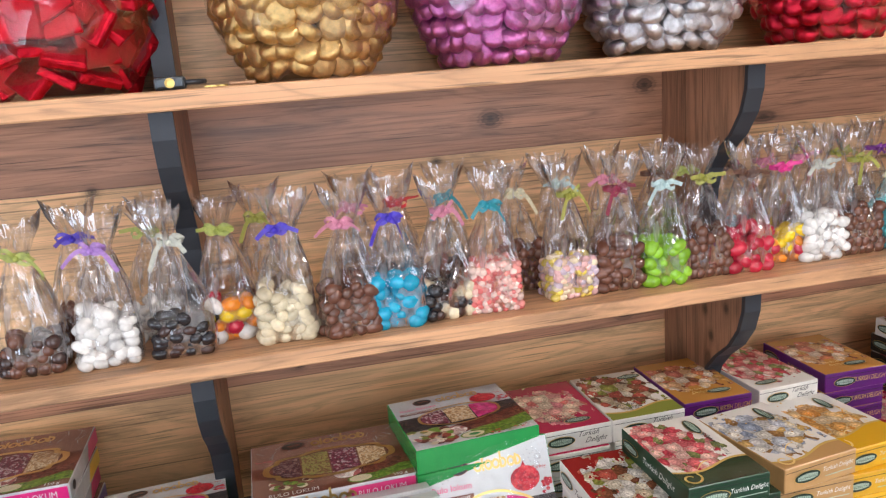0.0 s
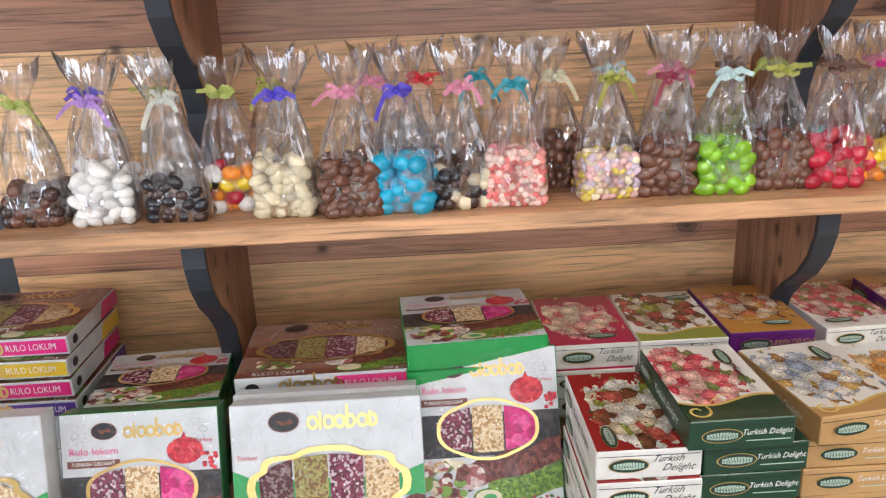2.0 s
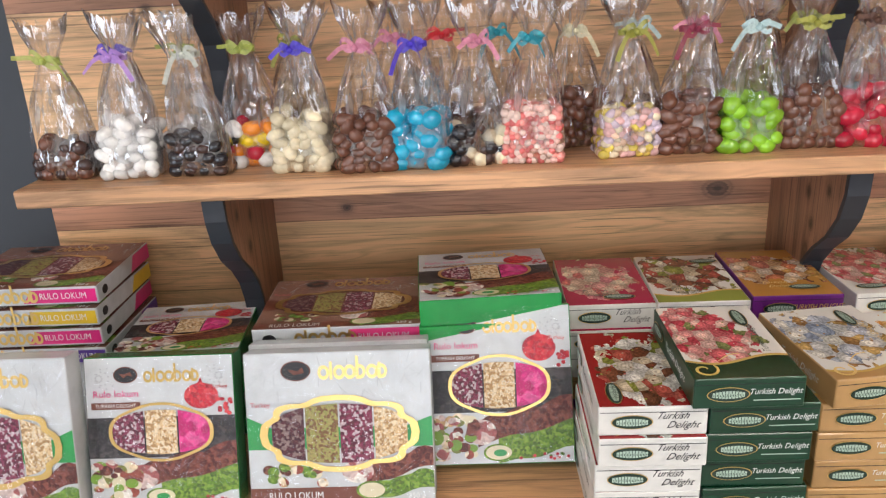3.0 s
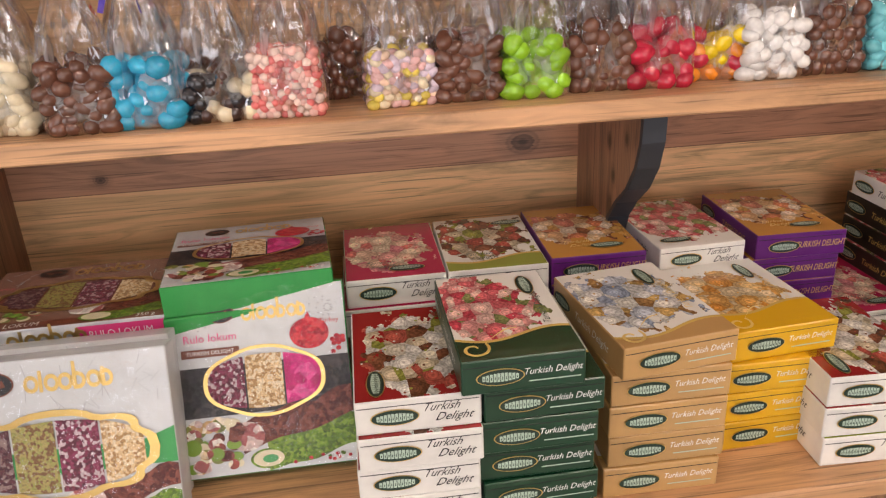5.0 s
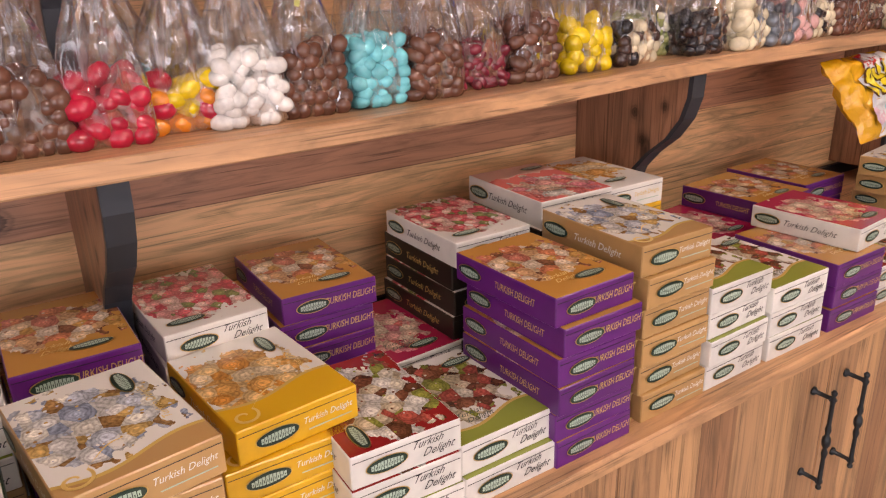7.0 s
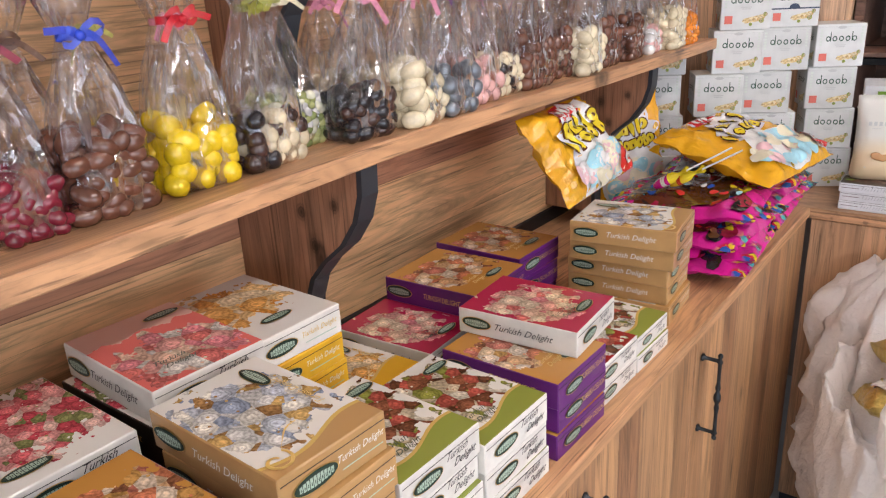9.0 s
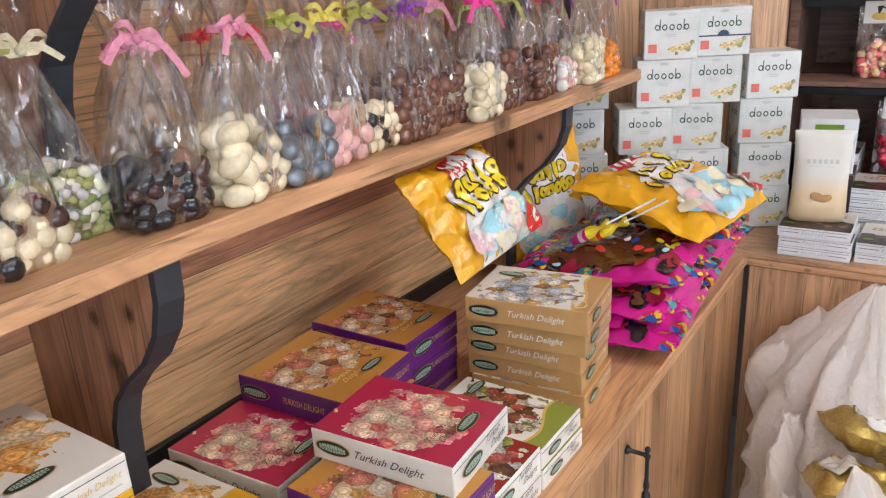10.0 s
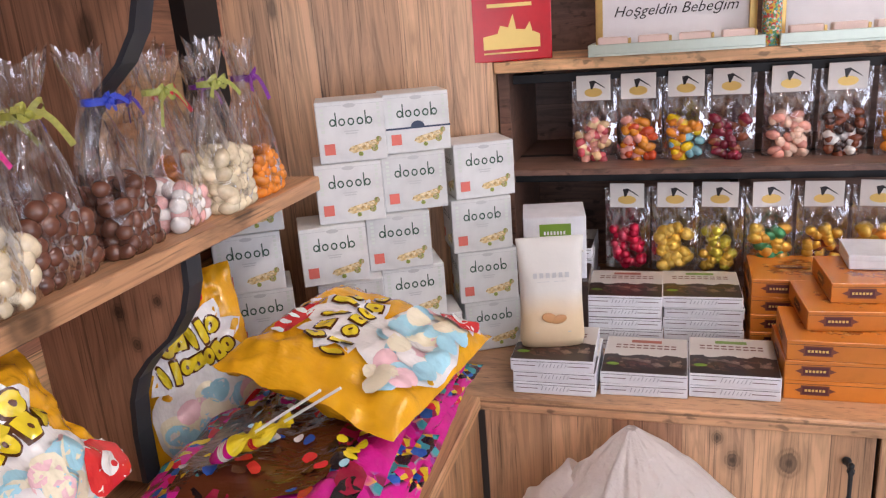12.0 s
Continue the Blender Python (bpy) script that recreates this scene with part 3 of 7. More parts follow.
def carton(design, x, y, z, yaw=0.0, h=BH, w=BW, d=BD, tilt=0.0, roll=0.0):
    """A box of sweets whose short front edge is centred at x, y; it lies on z."""
    color, top, ink = DESIGNS[design]
    key = (design, w, d, round(h, 4))
    if key not in CARTONS:
        CARTONS[key] = card_mesh("body", w, d, h, carded("card_" + design, color), top)
    words = {"tan": "tan", "yellow": "yellow", "green": "dark green", "white_red": "white and dark red", "white_olive": "white and olive", "white_crimson": "white and crimson",
             "white_orange": "white and orange", "pink": "white and pink", "purple": "purple and amber", "dark": "dark brown", "floral": "white floral"}[design]
    e = thing("candy_box", pose(x, y, z, tilt, roll, yaw), words + " card box of sweets, closed, printed with candies", "box", words + " sweet boxes")
    place("body", CARTONS[key], e)
    s = h / 0.0355
    place("emblem", EMBLEM, e, pose(-w * 0.19, -0.0004, h * 0.48, 90) @ Matrix.Scale(s, 4))
    place("emblem", EMBLEM, e, pose(-w / 2 - 0.0004, d * 0.84, h * 0.5, 90, 0, -90) @ Matrix.Scale(s, 4))
    spot = {"tan": (0.26, 0.80, 90), "yellow": (0.26, 0.80, 90), "green": (0.30, 0.80, 90), "purple": (0.15, 0.16, 0), "white_red": (-0.32, 0.16, 90), "white_olive": (0.30, 0.84, 0),
            "white_crimson": (0.12, 0.14, 0), "white_orange": (0.0, 0.2, 0), "pink": (0.28, 0.85, 0), "dark": (-0.1, 0.16, 0), "floral": (-0.22, 0.14, 0)}[design]
    place("emblem", EMBLEM, e, pose(spot[0] * w, spot[1] * d, h + 0.0004, 0, 0, spot[2]))
    if ink is ink_black:
        place("lettering", text_mesh("Turkish", 0.0125 * s, ink, 0.6, width=0.9), e, pose(w * 0.17, -0.0006, h * 0.68, 90))
        place("lettering", text_mesh("Delight", 0.0125 * s, ink, 0.6, width=0.95), e, pose(w * 0.27, -0.0006, h * 0.36, 90))
        place("lettering", text_mesh("Turkish Delight", 0.0135 * s, ink, 0.5), e, pose(-w / 2 - 0.0006, d * 0.45, h * 0.5, 90, 0, -90))
    elif design == "purple":
        for m in (pose(w * 0.22, -0.0006, h * 0.5, 90), pose(-w / 2 - 0.0006, d * 0.38, h * 0.5, 90, 0, -90)):
            place("lettering", text_mesh("TURKISH DELIGHT", 0.0125, ink, 0.2, width=0.66), e, m)
    else:
        place("lettering", text_mesh("Turkish Delight", 0.0096, ink, 0.3, width=0.90), e, pose(w * 0.23, -0.0006, h * 0.55, 90))
        place("lettering", text_mesh("Turkish Delight", 0.013, ink, 0.3), e, pose(-w / 2 - 0.0006, d * 0.42, h * 0.5, 90, 0, -90))
        place("small_print", SMALL_LINE, e, pose(w * 0.25, -0.0006, h * 0.27, 90))
    if design in ("tan", "yellow", "green"):
        place("curl_print", CURL, e, pose(-w * 0.36, d * 0.11, h + 0.0007, 0, 0, 20) @ Matrix.Scale(1.15, 4))
        place("lettering", text_mesh("Turkish Delight", 0.011, ink_dark if design == "green" else ink_gold, 0.3), e, pose(w * 0.33, d * 0.50, h + 0.0005, 0, 0, 90))
    elif design in ("purple", "white_crimson", "white_olive", "pink"):
        place("lettering", text_mesh("Turkish", 0.012, ink_gold if design == "purple" else ink_dark, 0.5), e, pose(-w * 0.15, d * 0.26, h + 0.0005))
        place("lettering", text_mesh("Delight", 0.012, ink_gold if design == "purple" else ink_dark, 0.5), e, pose(-w * 0.10, d * 0.19, h + 0.0005))
    return e


jitter = random.Random(7)


def stack(x, y, designs, z=COUNTER, h=BH, yaw=0.0, loose=0.004, w=BW, d=BD):
    """Boxes on one another, from the bottom up. A design may carry its own shift: (design, dx, dy, yaw)."""
    for k in designs:
        dx = dy = dr = 0.0
        if isinstance(k, tuple):
            k, dx, dy, dr = k
        carton(k, x + dx + jitter.uniform(-loose, loose), y + dy + jitter.uniform(-loose, loose), z, yaw + dr + jitter.uniform(-1.2, 1.2), h, w, d)
        z += h + 0.0003
    return z


# front row, from the left
stack(0.345, 1.362, ["white_red"] * 5, h=0.0353, w=0.115)
stack(0.447, 1.366, [("green", 0.012, 0, 0)] * 5 + [("green", -0.008, -0.008, 0)], h=0.0352, w=0.114)
stack(0.602, 1.405, ["tan"] * 4 + [("tan", 0.008, -0.002, 6)], h=0.0365, w=0.126)
stack(0.748, 1.455, ["yellow"] * 3 + [("yellow", 0.012, 0.008, 4)], h=0.0365, w=0.128)
stack(0.842, 1.405, ["white_olive", "white_red", "white_red"], h=0.0365, w=0.122, yaw=-3)
stack(0.966, 1.403, ["white_olive"] * 2, h=0.037, w=0.122, yaw=-1)
stack(1.088, 1.396, ["purple"] * 5 + [("purple", -0.004, 0.002, 0)], h=0.0345, w=0.118)
stack(1.226, 1.402, ["tan"] * 5 + [("tan", -0.006, 0.002, -3)], h=0.0385, w=0.118)
stack(1.352, 1.402, ["white_olive"] * 4, h=0.0365, w=0.124)
stack(1.487, 1.402, ["white_olive"] * 3, h=0.0375, w=0.128)
stack(1.640, 1.398, ["purple"] * 3 + [("white_crimson", 0.07, 0.012, 3)], h=0.0362, w=0.128)
stack(1.760, 1.404, ["white_red", "white_red"], h=0.034, w=0.125)
stack(1.880, 1.404, ["white_olive", "white_olive"], h=0.028, w=0.112)
stack(2.062, 1.432, [("tan", 0, 0, 0), ("tan", 0, 0, 0), ("tan", -0.004, 0, 0), ("tan", -0.022, -0.012, 1), ("tan", -0.026, -0.014, 2)], h=0.0355, w=0.128, yaw=5)
# back row, standing on further boxes
stack(0.345, 1.612, ["purple", "tan", "white_crimson", "white_crimson", "white_crimson"], h=0.0362, w=0.122)
stack(0.470, 1.612, ["tan", "tan", "white_olive", "white_olive", "white_olive"], h=0.0362, w=0.124)
stack(0.597, 1.622, ["purple"] * 5, h=0.0362, w=0.122)
stack(0.742, 1.640, ["floral"] * 4 + [("floral", 0, 0, 2)], h=0.0345, w=0.118)
stack(0.884, 1.650, ["purple"] * 4 + [("purple", 0, 0, -2)], h=0.0345, w=0.124)
stack(0.985, 1.60, ["white_crimson", ("white_crimson", 0, 0, 2)], h=0.036, w=0.118)
stack(1.100, 1.608, ["dark"] * 5 + [("floral", 0, -0.006, 0)], h=0.0345, w=0.120)
stack(1.245, 1.598, ["dark"] * 5 + [("pink", 0.0, 0.0, -2)], h=0.0385, w=0.128)
stack(1.375, 1.612, ["yellow"] * 5 + [("white_orange", 0, 0, -2)], h=0.0365, w=0.132)
stack(1.525, 1.600, ["yellow", ("yellow", 0, 0, 1)], h=0.036, w=0.118)
stack(1.660, 1.616, ["white_crimson", ("white_crimson", 0, 0.0, 4)], h=0.040, w=0.125)
stack(1.790, 1.616, ["purple", "purple", ("purple", 0, 0, 4)], h=0.040, w=0.148)
stack(1.943, 1.640, ["purple", "purple", ("purple", 0, 0, 1)], h=0.040, w=0.134)

# ---- clear film, foil and sweets ----
def film(name, tint=(1, 1, 1), haze=0.05, gloss=0.5, wrinkle=55.0, sheen=0.20):
    """Thin clear wrap: mostly see-through, with sharp reflections that break up along the creases."""
    k = Net(name)
    t = k.t
    p = k.coords()
    crease = k.noise(k.scaled(p, (1.0, 1.0, 0.42)), wrinkle, 2.5, 0.55)
    folds = k.noise(k.scaled(p, (1.0, 1.0, 0.5)), wrinkle * 0.9, 2.0, 0.5)
    big = k.math("SUBTRACT", 1.0, k.math("MULTIPLY", k.math("ABSOLUTE", k.math("ADD", folds, -0.5)), 3.0))
    bump = k.n("ShaderNodeBump")
    bump.inputs["Strength"].default_value = 0.9
    bump.inputs["Distance"].default_value = 0.016
    k.link(k.math("ADD", crease, k.math("MULTIPLY", big, 1.2)), bump.inputs["Height"])
    glossy = k.n("ShaderNodeBsdfGlossy")
    glossy.inputs["Roughness"].default_value = 0.09
    glossy.inputs["Color"].default_value = (0.95, 0.96, 1.0, 1)
    k.link(bump.outputs[0], glossy.inputs["Normal"])
    clear = k.n("ShaderNodeBsdfTransparent")
    clear.inputs["Color"].default_value = (*tint, 1)
    veil = k.n("ShaderNodeBsdfTranslucent")
    veil.inputs["Color"].default_value = (0.9, 0.9, 0.92, 1)
    lw = k.n("ShaderNodeLayerWeight")
    lw.inputs["Blend"].default_value = 0.35
    k.link(bump.outputs[0], lw.inputs["Normal"])
    f = k.math("ADD", k.math("MULTIPLY", lw.outputs["Facing"], gloss), sheen, clamp=True)
    f = k.math("MULTIPLY", f, k.ramp(k.math("ADD", k.math("MULTIPLY", crease, 0.5), k.math("MULTIPLY", folds, 0.5)), [(0.42, 0.15), (0.51, 0.75), (0.58, 1.0)]), clamp=True)
    m1 = k.n("ShaderNodeMixShader")
    # whitish streaks up the creased wrap: glints and milky reflections put into the veil
    run = k.noise(k.scaled(p, (1.0, 1.0, 0.16)), wrinkle * 3.6, 3.0, 0.6)
    k.link(k.math("MULTIPLY", k.ramp(run, [(0.40, 0.18), (0.52, 0.65), (0.61, 2.0), (0.70, 4.0)]), haze, clamp=True), m1.inputs[0])
    k.link(clear.outputs[0], m1.inputs[1])
    k.link(veil.outputs[0], m1.inputs[2])
    m2 = k.n("ShaderNodeMixShader")
    k.link(f, m2.inputs[0])
    k.link(m1.outputs[0], m2.inputs[1])
    k.link(glossy.outputs[0], m2.inputs[2])
    k.link(m2.outputs[0], t.nodes["Material Output"].inputs["Surface"])
    return k.m


clear_film = film("clear_film", haze=0.135, gloss=1.1, wrinkle=21.0, sheen=0.20)
clear_jar = film("clear_jar", (0.96, 0.96, 0.97), 0.03, 0.45, 8.0, 0.10)

CANDY_MAT, CANDY_MESH = {}, {}


def candy_material(color, metal=0.0):
    key = (*color, metal)
    if key not in CANDY_MAT:
        k = Net("candy_coat", 0.24 if not metal else 0.28, metal, color, 0.5)
        p = k.coords()
        inf = k.n("ShaderNodeObjectInfo").outputs["Random"]
        c = k.mix(1.0, (*color, 1), k.ramp(inf, [(0.0, 0.78), (1.0, 1.15)]), "MULTIPLY")
        c = k.mix(0.5, c, k.ramp(k.noise(p, 160.0, 2.0), [(0.3, 0.75), (0.7, 1.15)]), "MULTIPLY")
        k.color(c)
        k.bump(k.noise(p, 220.0, 2.0), 0.15, 0.001)
        CANDY_MAT[key] = k.m
    return CANDY_MAT[key]


KINDS = {"almond": (0.0130, 0.0088, 0.0078), "big": (0.0146, 0.0110, 0.0098), "ball": (0.0102, 0.0099, 0.0092), "huge": (0.0140, 0.0104, 0.0098), "small": (0.0054, 0.0046, 0.0044),
         "chip": (0.0072, 0.0066, 0.0048), "slab": (0.0115, 0.0075, 0.0055), "bean": (0.0105, 0.0066, 0.0062)}


def candy_mesh(kind, color, metal=0.0):
    key = (kind, color, metal)
    if key not in CANDY_MESH:
        rx, ry, rz = KINDS[kind]
        bm = bmesh.new()
        n = 7
        prof = [(max(math.sin(math.pi * i / n), 0.02) ** (0.8 if kind != "slab" else 0.5), -math.cos(math.pi * i / n)) for i in range(n + 1)]
        lathe(bm, prof, 11, Matrix.Diagonal((rx, ry, rz, 1)), cap=False)
        for v in bm.verts:
            v.co *= 1 + 0.10 * noise.noise(v.co * 140 + Vector((rx * 900, color[0] * 50, color[1] * 90)))
        CANDY_MESH[key] = to_mesh("candy", bm, candy_material(color, metal), True)
    return CANDY_MESH[key]


def superellipse(a, n):
    c, s = math.cos(a), math.sin(a)
    return math.copysign(abs(c) ** (2 / n), c), math.copysign(abs(s) ** (2 / n), s)


def film_bag_mesh(seed, w, d, tall):
    """A gusseted clear bag, gathered at the neck, its mouth flaring in pleats."""
    rnd = random.Random(seed)
    s = tall / 0.212
    rings = [(0.0, 0.455, 0.44, 4, 0.0), (0.004, 0.50, 0.50, 4, 0.01), (0.03, 0.515, 0.52, 3.6, 0.03), (0.062, 0.49, 0.49, 3.2, 0.05), (0.085, 0.44, 0.435, 3, 0.08),
             (0.108, 0.37, 0.365, 2.6, 0.11), (0.128, 0.275, 0.29, 2.3, 0.15), (0.144, 0.215, 0.225, 2, 0.17), (0.153, 0.165, 0.185, 2, 0.18), (0.158, 0.158, 0.175, 2, 0.20),
             (0.165, 0.185, 0.19, 2, 0.25), (0.175, 0.25, 0.22, 2, 0.28), (0.187, 0.32, 0.25, 2, 0.30), (0.205, 0.39, 0.27, 2, 0.30)]
    seg = 44
    ph = [rnd.uniform(0, 6.28) for _ in range(5)]
    lean_x, lean_y = rnd.uniform(-0.02, 0.02), rnd.uniform(-0.012, 0.012)
    bm = bmesh.new()
    prev = None
    for i, (z, fw, fd, n, ruf) in enumerate(rings):
        row = []
        up = max(0.0, (z - 0.06) / 0.15)
        for j in range(seg):
            a = 2 * math.pi * j / seg
            cx, cy = superellipse(a, n)
            wave = math.sin(7 * a + ph[0]) * 0.45 + math.sin(11 * a + ph[1]) * 0.35 + math.sin(17 * a + ph[2]) * 0.3
            cr = noise.noise(Vector((cx * 2.1, cy * 2.1, z * 32 + seed * 7.3)))
            k = 1 + ruf * wave + (0.06 + 0.05 * up) * cr * (1 if z > 0.002 else 0)
            zz = z * s + (0.010 * wave * up * up if z > 0.17 else 0.0) + (0.006 * math.sin(a * 2 + ph[3]) if z > 0.2 else 0)
            row.append(bm.verts.new((cx * fw * w * k + lean_x * up, cy * fd * d * k + lean_y * up, zz)))
        if prev:
            for j in range(seg):
                bm.faces.new((prev[j], prev[(j + 1) % seg], row[(j + 1) % seg], row[j]))
        else:
            bm.faces.new(list(reversed(row)))
        prev = row
    return to_mesh("film", bm, clear_film, True)


def strip(bm, pts, width, up=Vector((0, 0, 1)), twist=0.0):
    """A flat ribbon along points."""
    prev = None
    n = len(pts)
    for i, p in enumerate(pts):
        p = Vector(p)
        t = (Vector(pts[min(i + 1, n - 1)]) - Vector(pts[max(i - 1, 0)])).normalized()
        side = (up - t * up.dot(t))
        side = side.normalized() if side.length > 1e-4 else Vector((0, 1, 0))
        side = Matrix.Rotation(twist * i / n, 3, t) @ side
        a, b = bm.verts.new(p - side * width / 2), bm.verts.new(p + side * width / 2)
        if prev:
            bm.faces.new((prev[0], prev[1], b, a))
        prev = (a, b)


def ribbon_mesh(seed, material):
    rnd = random.Random(seed * 31 + 5)
    bm = bmesh.new()
    r = 0.0148
    strip(bm, [(r * math.cos(a), r * 0.95 * math.sin(a), 0.0) for a in (2 * math.pi * i / 16 for i in range(17))], 0.007)
    for sgn in (-1, 1):
        L, lift = rnd.uniform(0.014, 0.022), rnd.uniform(-0.006, 0.010)
        strip(bm, [(sgn * L * f, -0.013 - 0.006 * math.sin(math.pi * f), lift * f + 0.008 * math.sin(math.pi * f)) for f in (0, 0.25, 0.5, 0.75, 1.0)]
              + [(sgn * L * f, -0.016, lift * f - 0.006 * math.sin(math.pi * f)) for f in (0.8, 0.5, 0.2, 0.0)], 0.0058)
        T, drop = rnd.uniform(0.022, 0.036), rnd.uniform(-0.035, 0.014)
        strip(bm, [(sgn * T * f, -0.014 - 0.010 * f, drop * f * f + 0.004 * math.sin(4 * f)) for f in (0, 0.2, 0.4, 0.6, 0.8, 1.0)], 0.0062, twist=rnd.uniform(-1.2, 1.2))
    bmesh.ops.create_icosphere(bm, subdivisions=1, radius=0.0055, matrix=pose(0, -0.0145, 0))
    return to_mesh("ribbon", bm, material, True)


FILMS = [film_bag_mesh(i, 0.082, 0.056, 0.212) for i in range(7)]
RIBBON_COL = {"lime": (0.40, 0.46, 0.10), "lilac": (0.42, 0.22, 0.62), "white": (0.58, 0.60, 0.52), "blue": (0.07, 0.04, 0.55), "pink": (0.72, 0.26, 0.38), "teal": (0.01, 0.30, 0.38),
              "cream": (0.72, 0.66, 0.45), "olive": (0.36, 0.36, 0.06), "wine": (0.28, 0.02, 0.06), "ice": (0.52, 0.70, 0.70), "brown": (0.12, 0.05, 0.03), "hot": (0.80, 0.04, 0.30),
              "red": (0.65, 0.015, 0.03), "yellow": (0.70, 0.58, 0.08), "royal": (0.03, 0.08, 0.65), "violet": (0.22, 0.03, 0.33)}


def organza(name, c):
    """Half-sheer ribbon."""
    k = Net(name, 0.4, 0.0, c)
    k.color(k.mix(0.6, (*c, 1), k.ramp(k.noise(k.coords(), 260.0, 2.0), [(0.3, 0.7), (0.7, 1.2)]), "MULTIPLY"))
    k.b.inputs["Alpha"].default_value = 0.78
    return k.m


RIBBON_MAT = {k: organza("ribbon_" + k, c) for k, c in RIBBON_COL.items()}
CH, DK, WH, BK, CR = (0.135, 0.050, 0.030), (0.050, 0.022, 0.018), (0.80, 0.78, 0.75), (0.014, 0.012, 0.016), (0.74, 0.64, 0.44)
TQ, TL, GR, RD, YE, OR = (0.005, 0.36, 0.56), (0.14, 0.58, 0.64), (0.23, 0.50, 0.02), (0.50, 0.012, 0.04), (0.80, 0.56, 0.01), (0.80, 0.25, 0.02)
PK, SV, MR = (0.78, 0.45, 0.42), (0.20, 0.23, 0.27), (0.20, 0.012, 0.03)
SALMON = [(0.75, 0.28, 0.24), (0.80, 0.48, 0.42), (0.70, 0.16, 0.15), (0.82, 0.60, 0.52)]
PASTEL = [(0.78, 0.55, 0.40), (0.74, 0.44, 0.42), (0.78, 0.66, 0.46), (0.62, 0.50, 0.58), (0.80, 0.62, 0.12)]
SEEDS = [(0.40, 0.42, 0.16), (0.70, 0.68, 0.52), (0.20, 0.24, 0.08), (0.62, 0.60, 0.58)]
NAMES = {"ch": "milk-chocolate dragees", "dk": "dark chocolate dragees", "wh": "white sugared almonds", "bk": "black glazed almonds", "cr": "cream almond dragees", "mix": "mixed coloured dragees",
         "tq": "turquoise sugared almonds", "bw": "black and cream dragees", "sal": "small salmon-pink sweets", "pas": "pastel candy chips", "gr": "bright green dragees", "rd": "red dragees",
         "ry": "red and yellow dragees", "tl": "pale turquoise almonds", "mr": "dark red dried fruit", "ye": "yellow sugared almonds", "se": "mixed green and white seeds", "sv": "silver-blue dragees",
         "pk": "pale pink dragees", "pw": "pink and white dragees", "or": "orange dragees"}
FILL = {"ch": ("almond", [CH]), "cb": ("ball", [CH]), "dk": ("ball", [DK, CH]), "wh": ("almond", [WH]), "bk": ("almond", [BK, DK]), "cr": ("almond", [CR]), "cx": ("huge", [CR]), "mix": ("big", [RD, OR, YE, WH]),
        "tq": ("big", [TQ]), "bw": ("ball", [CR, BK, DK, CR]), "sal": ("small", SALMON), "pas": ("chip", PASTEL), "gr": ("big", [GR]), "rd": ("big", [RD]), "ry": ("big", [RD, RD, YE, OR]),
        "tl": ("almond", [TL]), "mr": ("slab", [MR]), "ye": ("big", [YE]), "se": ("chip", SEEDS), "sv": ("huge", [SV]), "pk": ("huge", [PK]), "pw": ("ball", [PK, WH]), "or": ("bean", [OR])}


def fill_sweets(e, kind, colors, w, d, level, rnd, whole=True):
    """Sweets packed in rows behind the film; only those that show are made."""
    rx, ry, rz = KINDS[kind]
    sx, sy, sz = rx * 1.42, ry * 1.52, rz * 1.36
    nz = max(2, round(level / sz))
    hw, hd = w * 0.5 - rx * 0.78, d * 0.5 - ry * 0.85
    for iz in range(nz):
        z = rz * 0.95 + iz * sz
        nx, ny = max(2, int(2 * hw / sx) + 1), max(2, int(2 * hd / sy) + 1)
        for iy in range(ny):
            for ix in range(nx):
                x = -hw + 2 * hw * (ix + 0.5 * (iz % 2) * 0.6) / max(1, nx - 1 + 0.3)
                y = -hd + 2 * hd * iy / max(1, ny - 1)
                shell = iz == nz - 1 or iy == 0 or iy == ny - 1 or ix in (0, nx - 1)
                if not shell or (not whole and iy > 0 and iz < nz - 1):
                    continue
                if (iz == nz - 1 and rnd.random() < 0.5) or (iz == nz - 2 and rnd.random() < 0.12):
                    continue
                m = pose(x * (1 - 0.10 * iz / nz) + rnd.uniform(-0.0042, 0.0042) * rx / 0.012, y + rnd.uniform(-0.0012, 0.0025) * (1 if iy else 0.6), z + rnd.uniform(-0.0035, 0.0035) * rz / 0.0075 * (1 if iz else 0),
                         rnd.uniform(-45, 45), rnd.uniform(-50, 50) if iz else rnd.uniform(-12, 12), rnd.uniform(-70, 70)) @ Matrix.Scale(rnd.uniform(1.0, 1.26), 4)
                c = rnd.choice(colors)
                place("candy", candy_mesh(kind, c, 0.55 if c is SV else 0.0), e, m)


bag_count = 0


def candy_bag(x, y, what, ribbon, level=0.058, scale=1.0, whole=True, yaw=None):
    global bag_count
    bag_count += 1
    rnd = random.Random(bag_count * 13)
    kind, colors = FILL[what]
    e = thing("candy_bag", pose(x, y, SHELF_TOP + 0.0005 + 0.013 * bow(x), 0, 0, rnd.uniform(-9, 9) if yaw is None else yaw) @ Matrix.Scale(scale, 4),
              f"clear bag of {NAMES.get(what, NAMES['ch'] if what == 'cb' else NAMES['cr'])} with {dict(lime='lime green', ice='pale blue', hot='hot pink', royal='royal blue', wine='wine red').get(ribbon, ribbon)} ribbon",
              "candy bag", "candy bags on the shelf")
    place("film", FILMS[bag_count % len(FILMS)], e, None, "clear creased cellophane")
    place("ribbon", ribbon_mesh(bag_count, RIBBON_MAT[ribbon]), e, pose(0, 0, 0.157, 0, 0, rnd.uniform(-25, 25)))
    fill_sweets(e, kind, colors, 0.080, 0.056, level, rnd, whole)


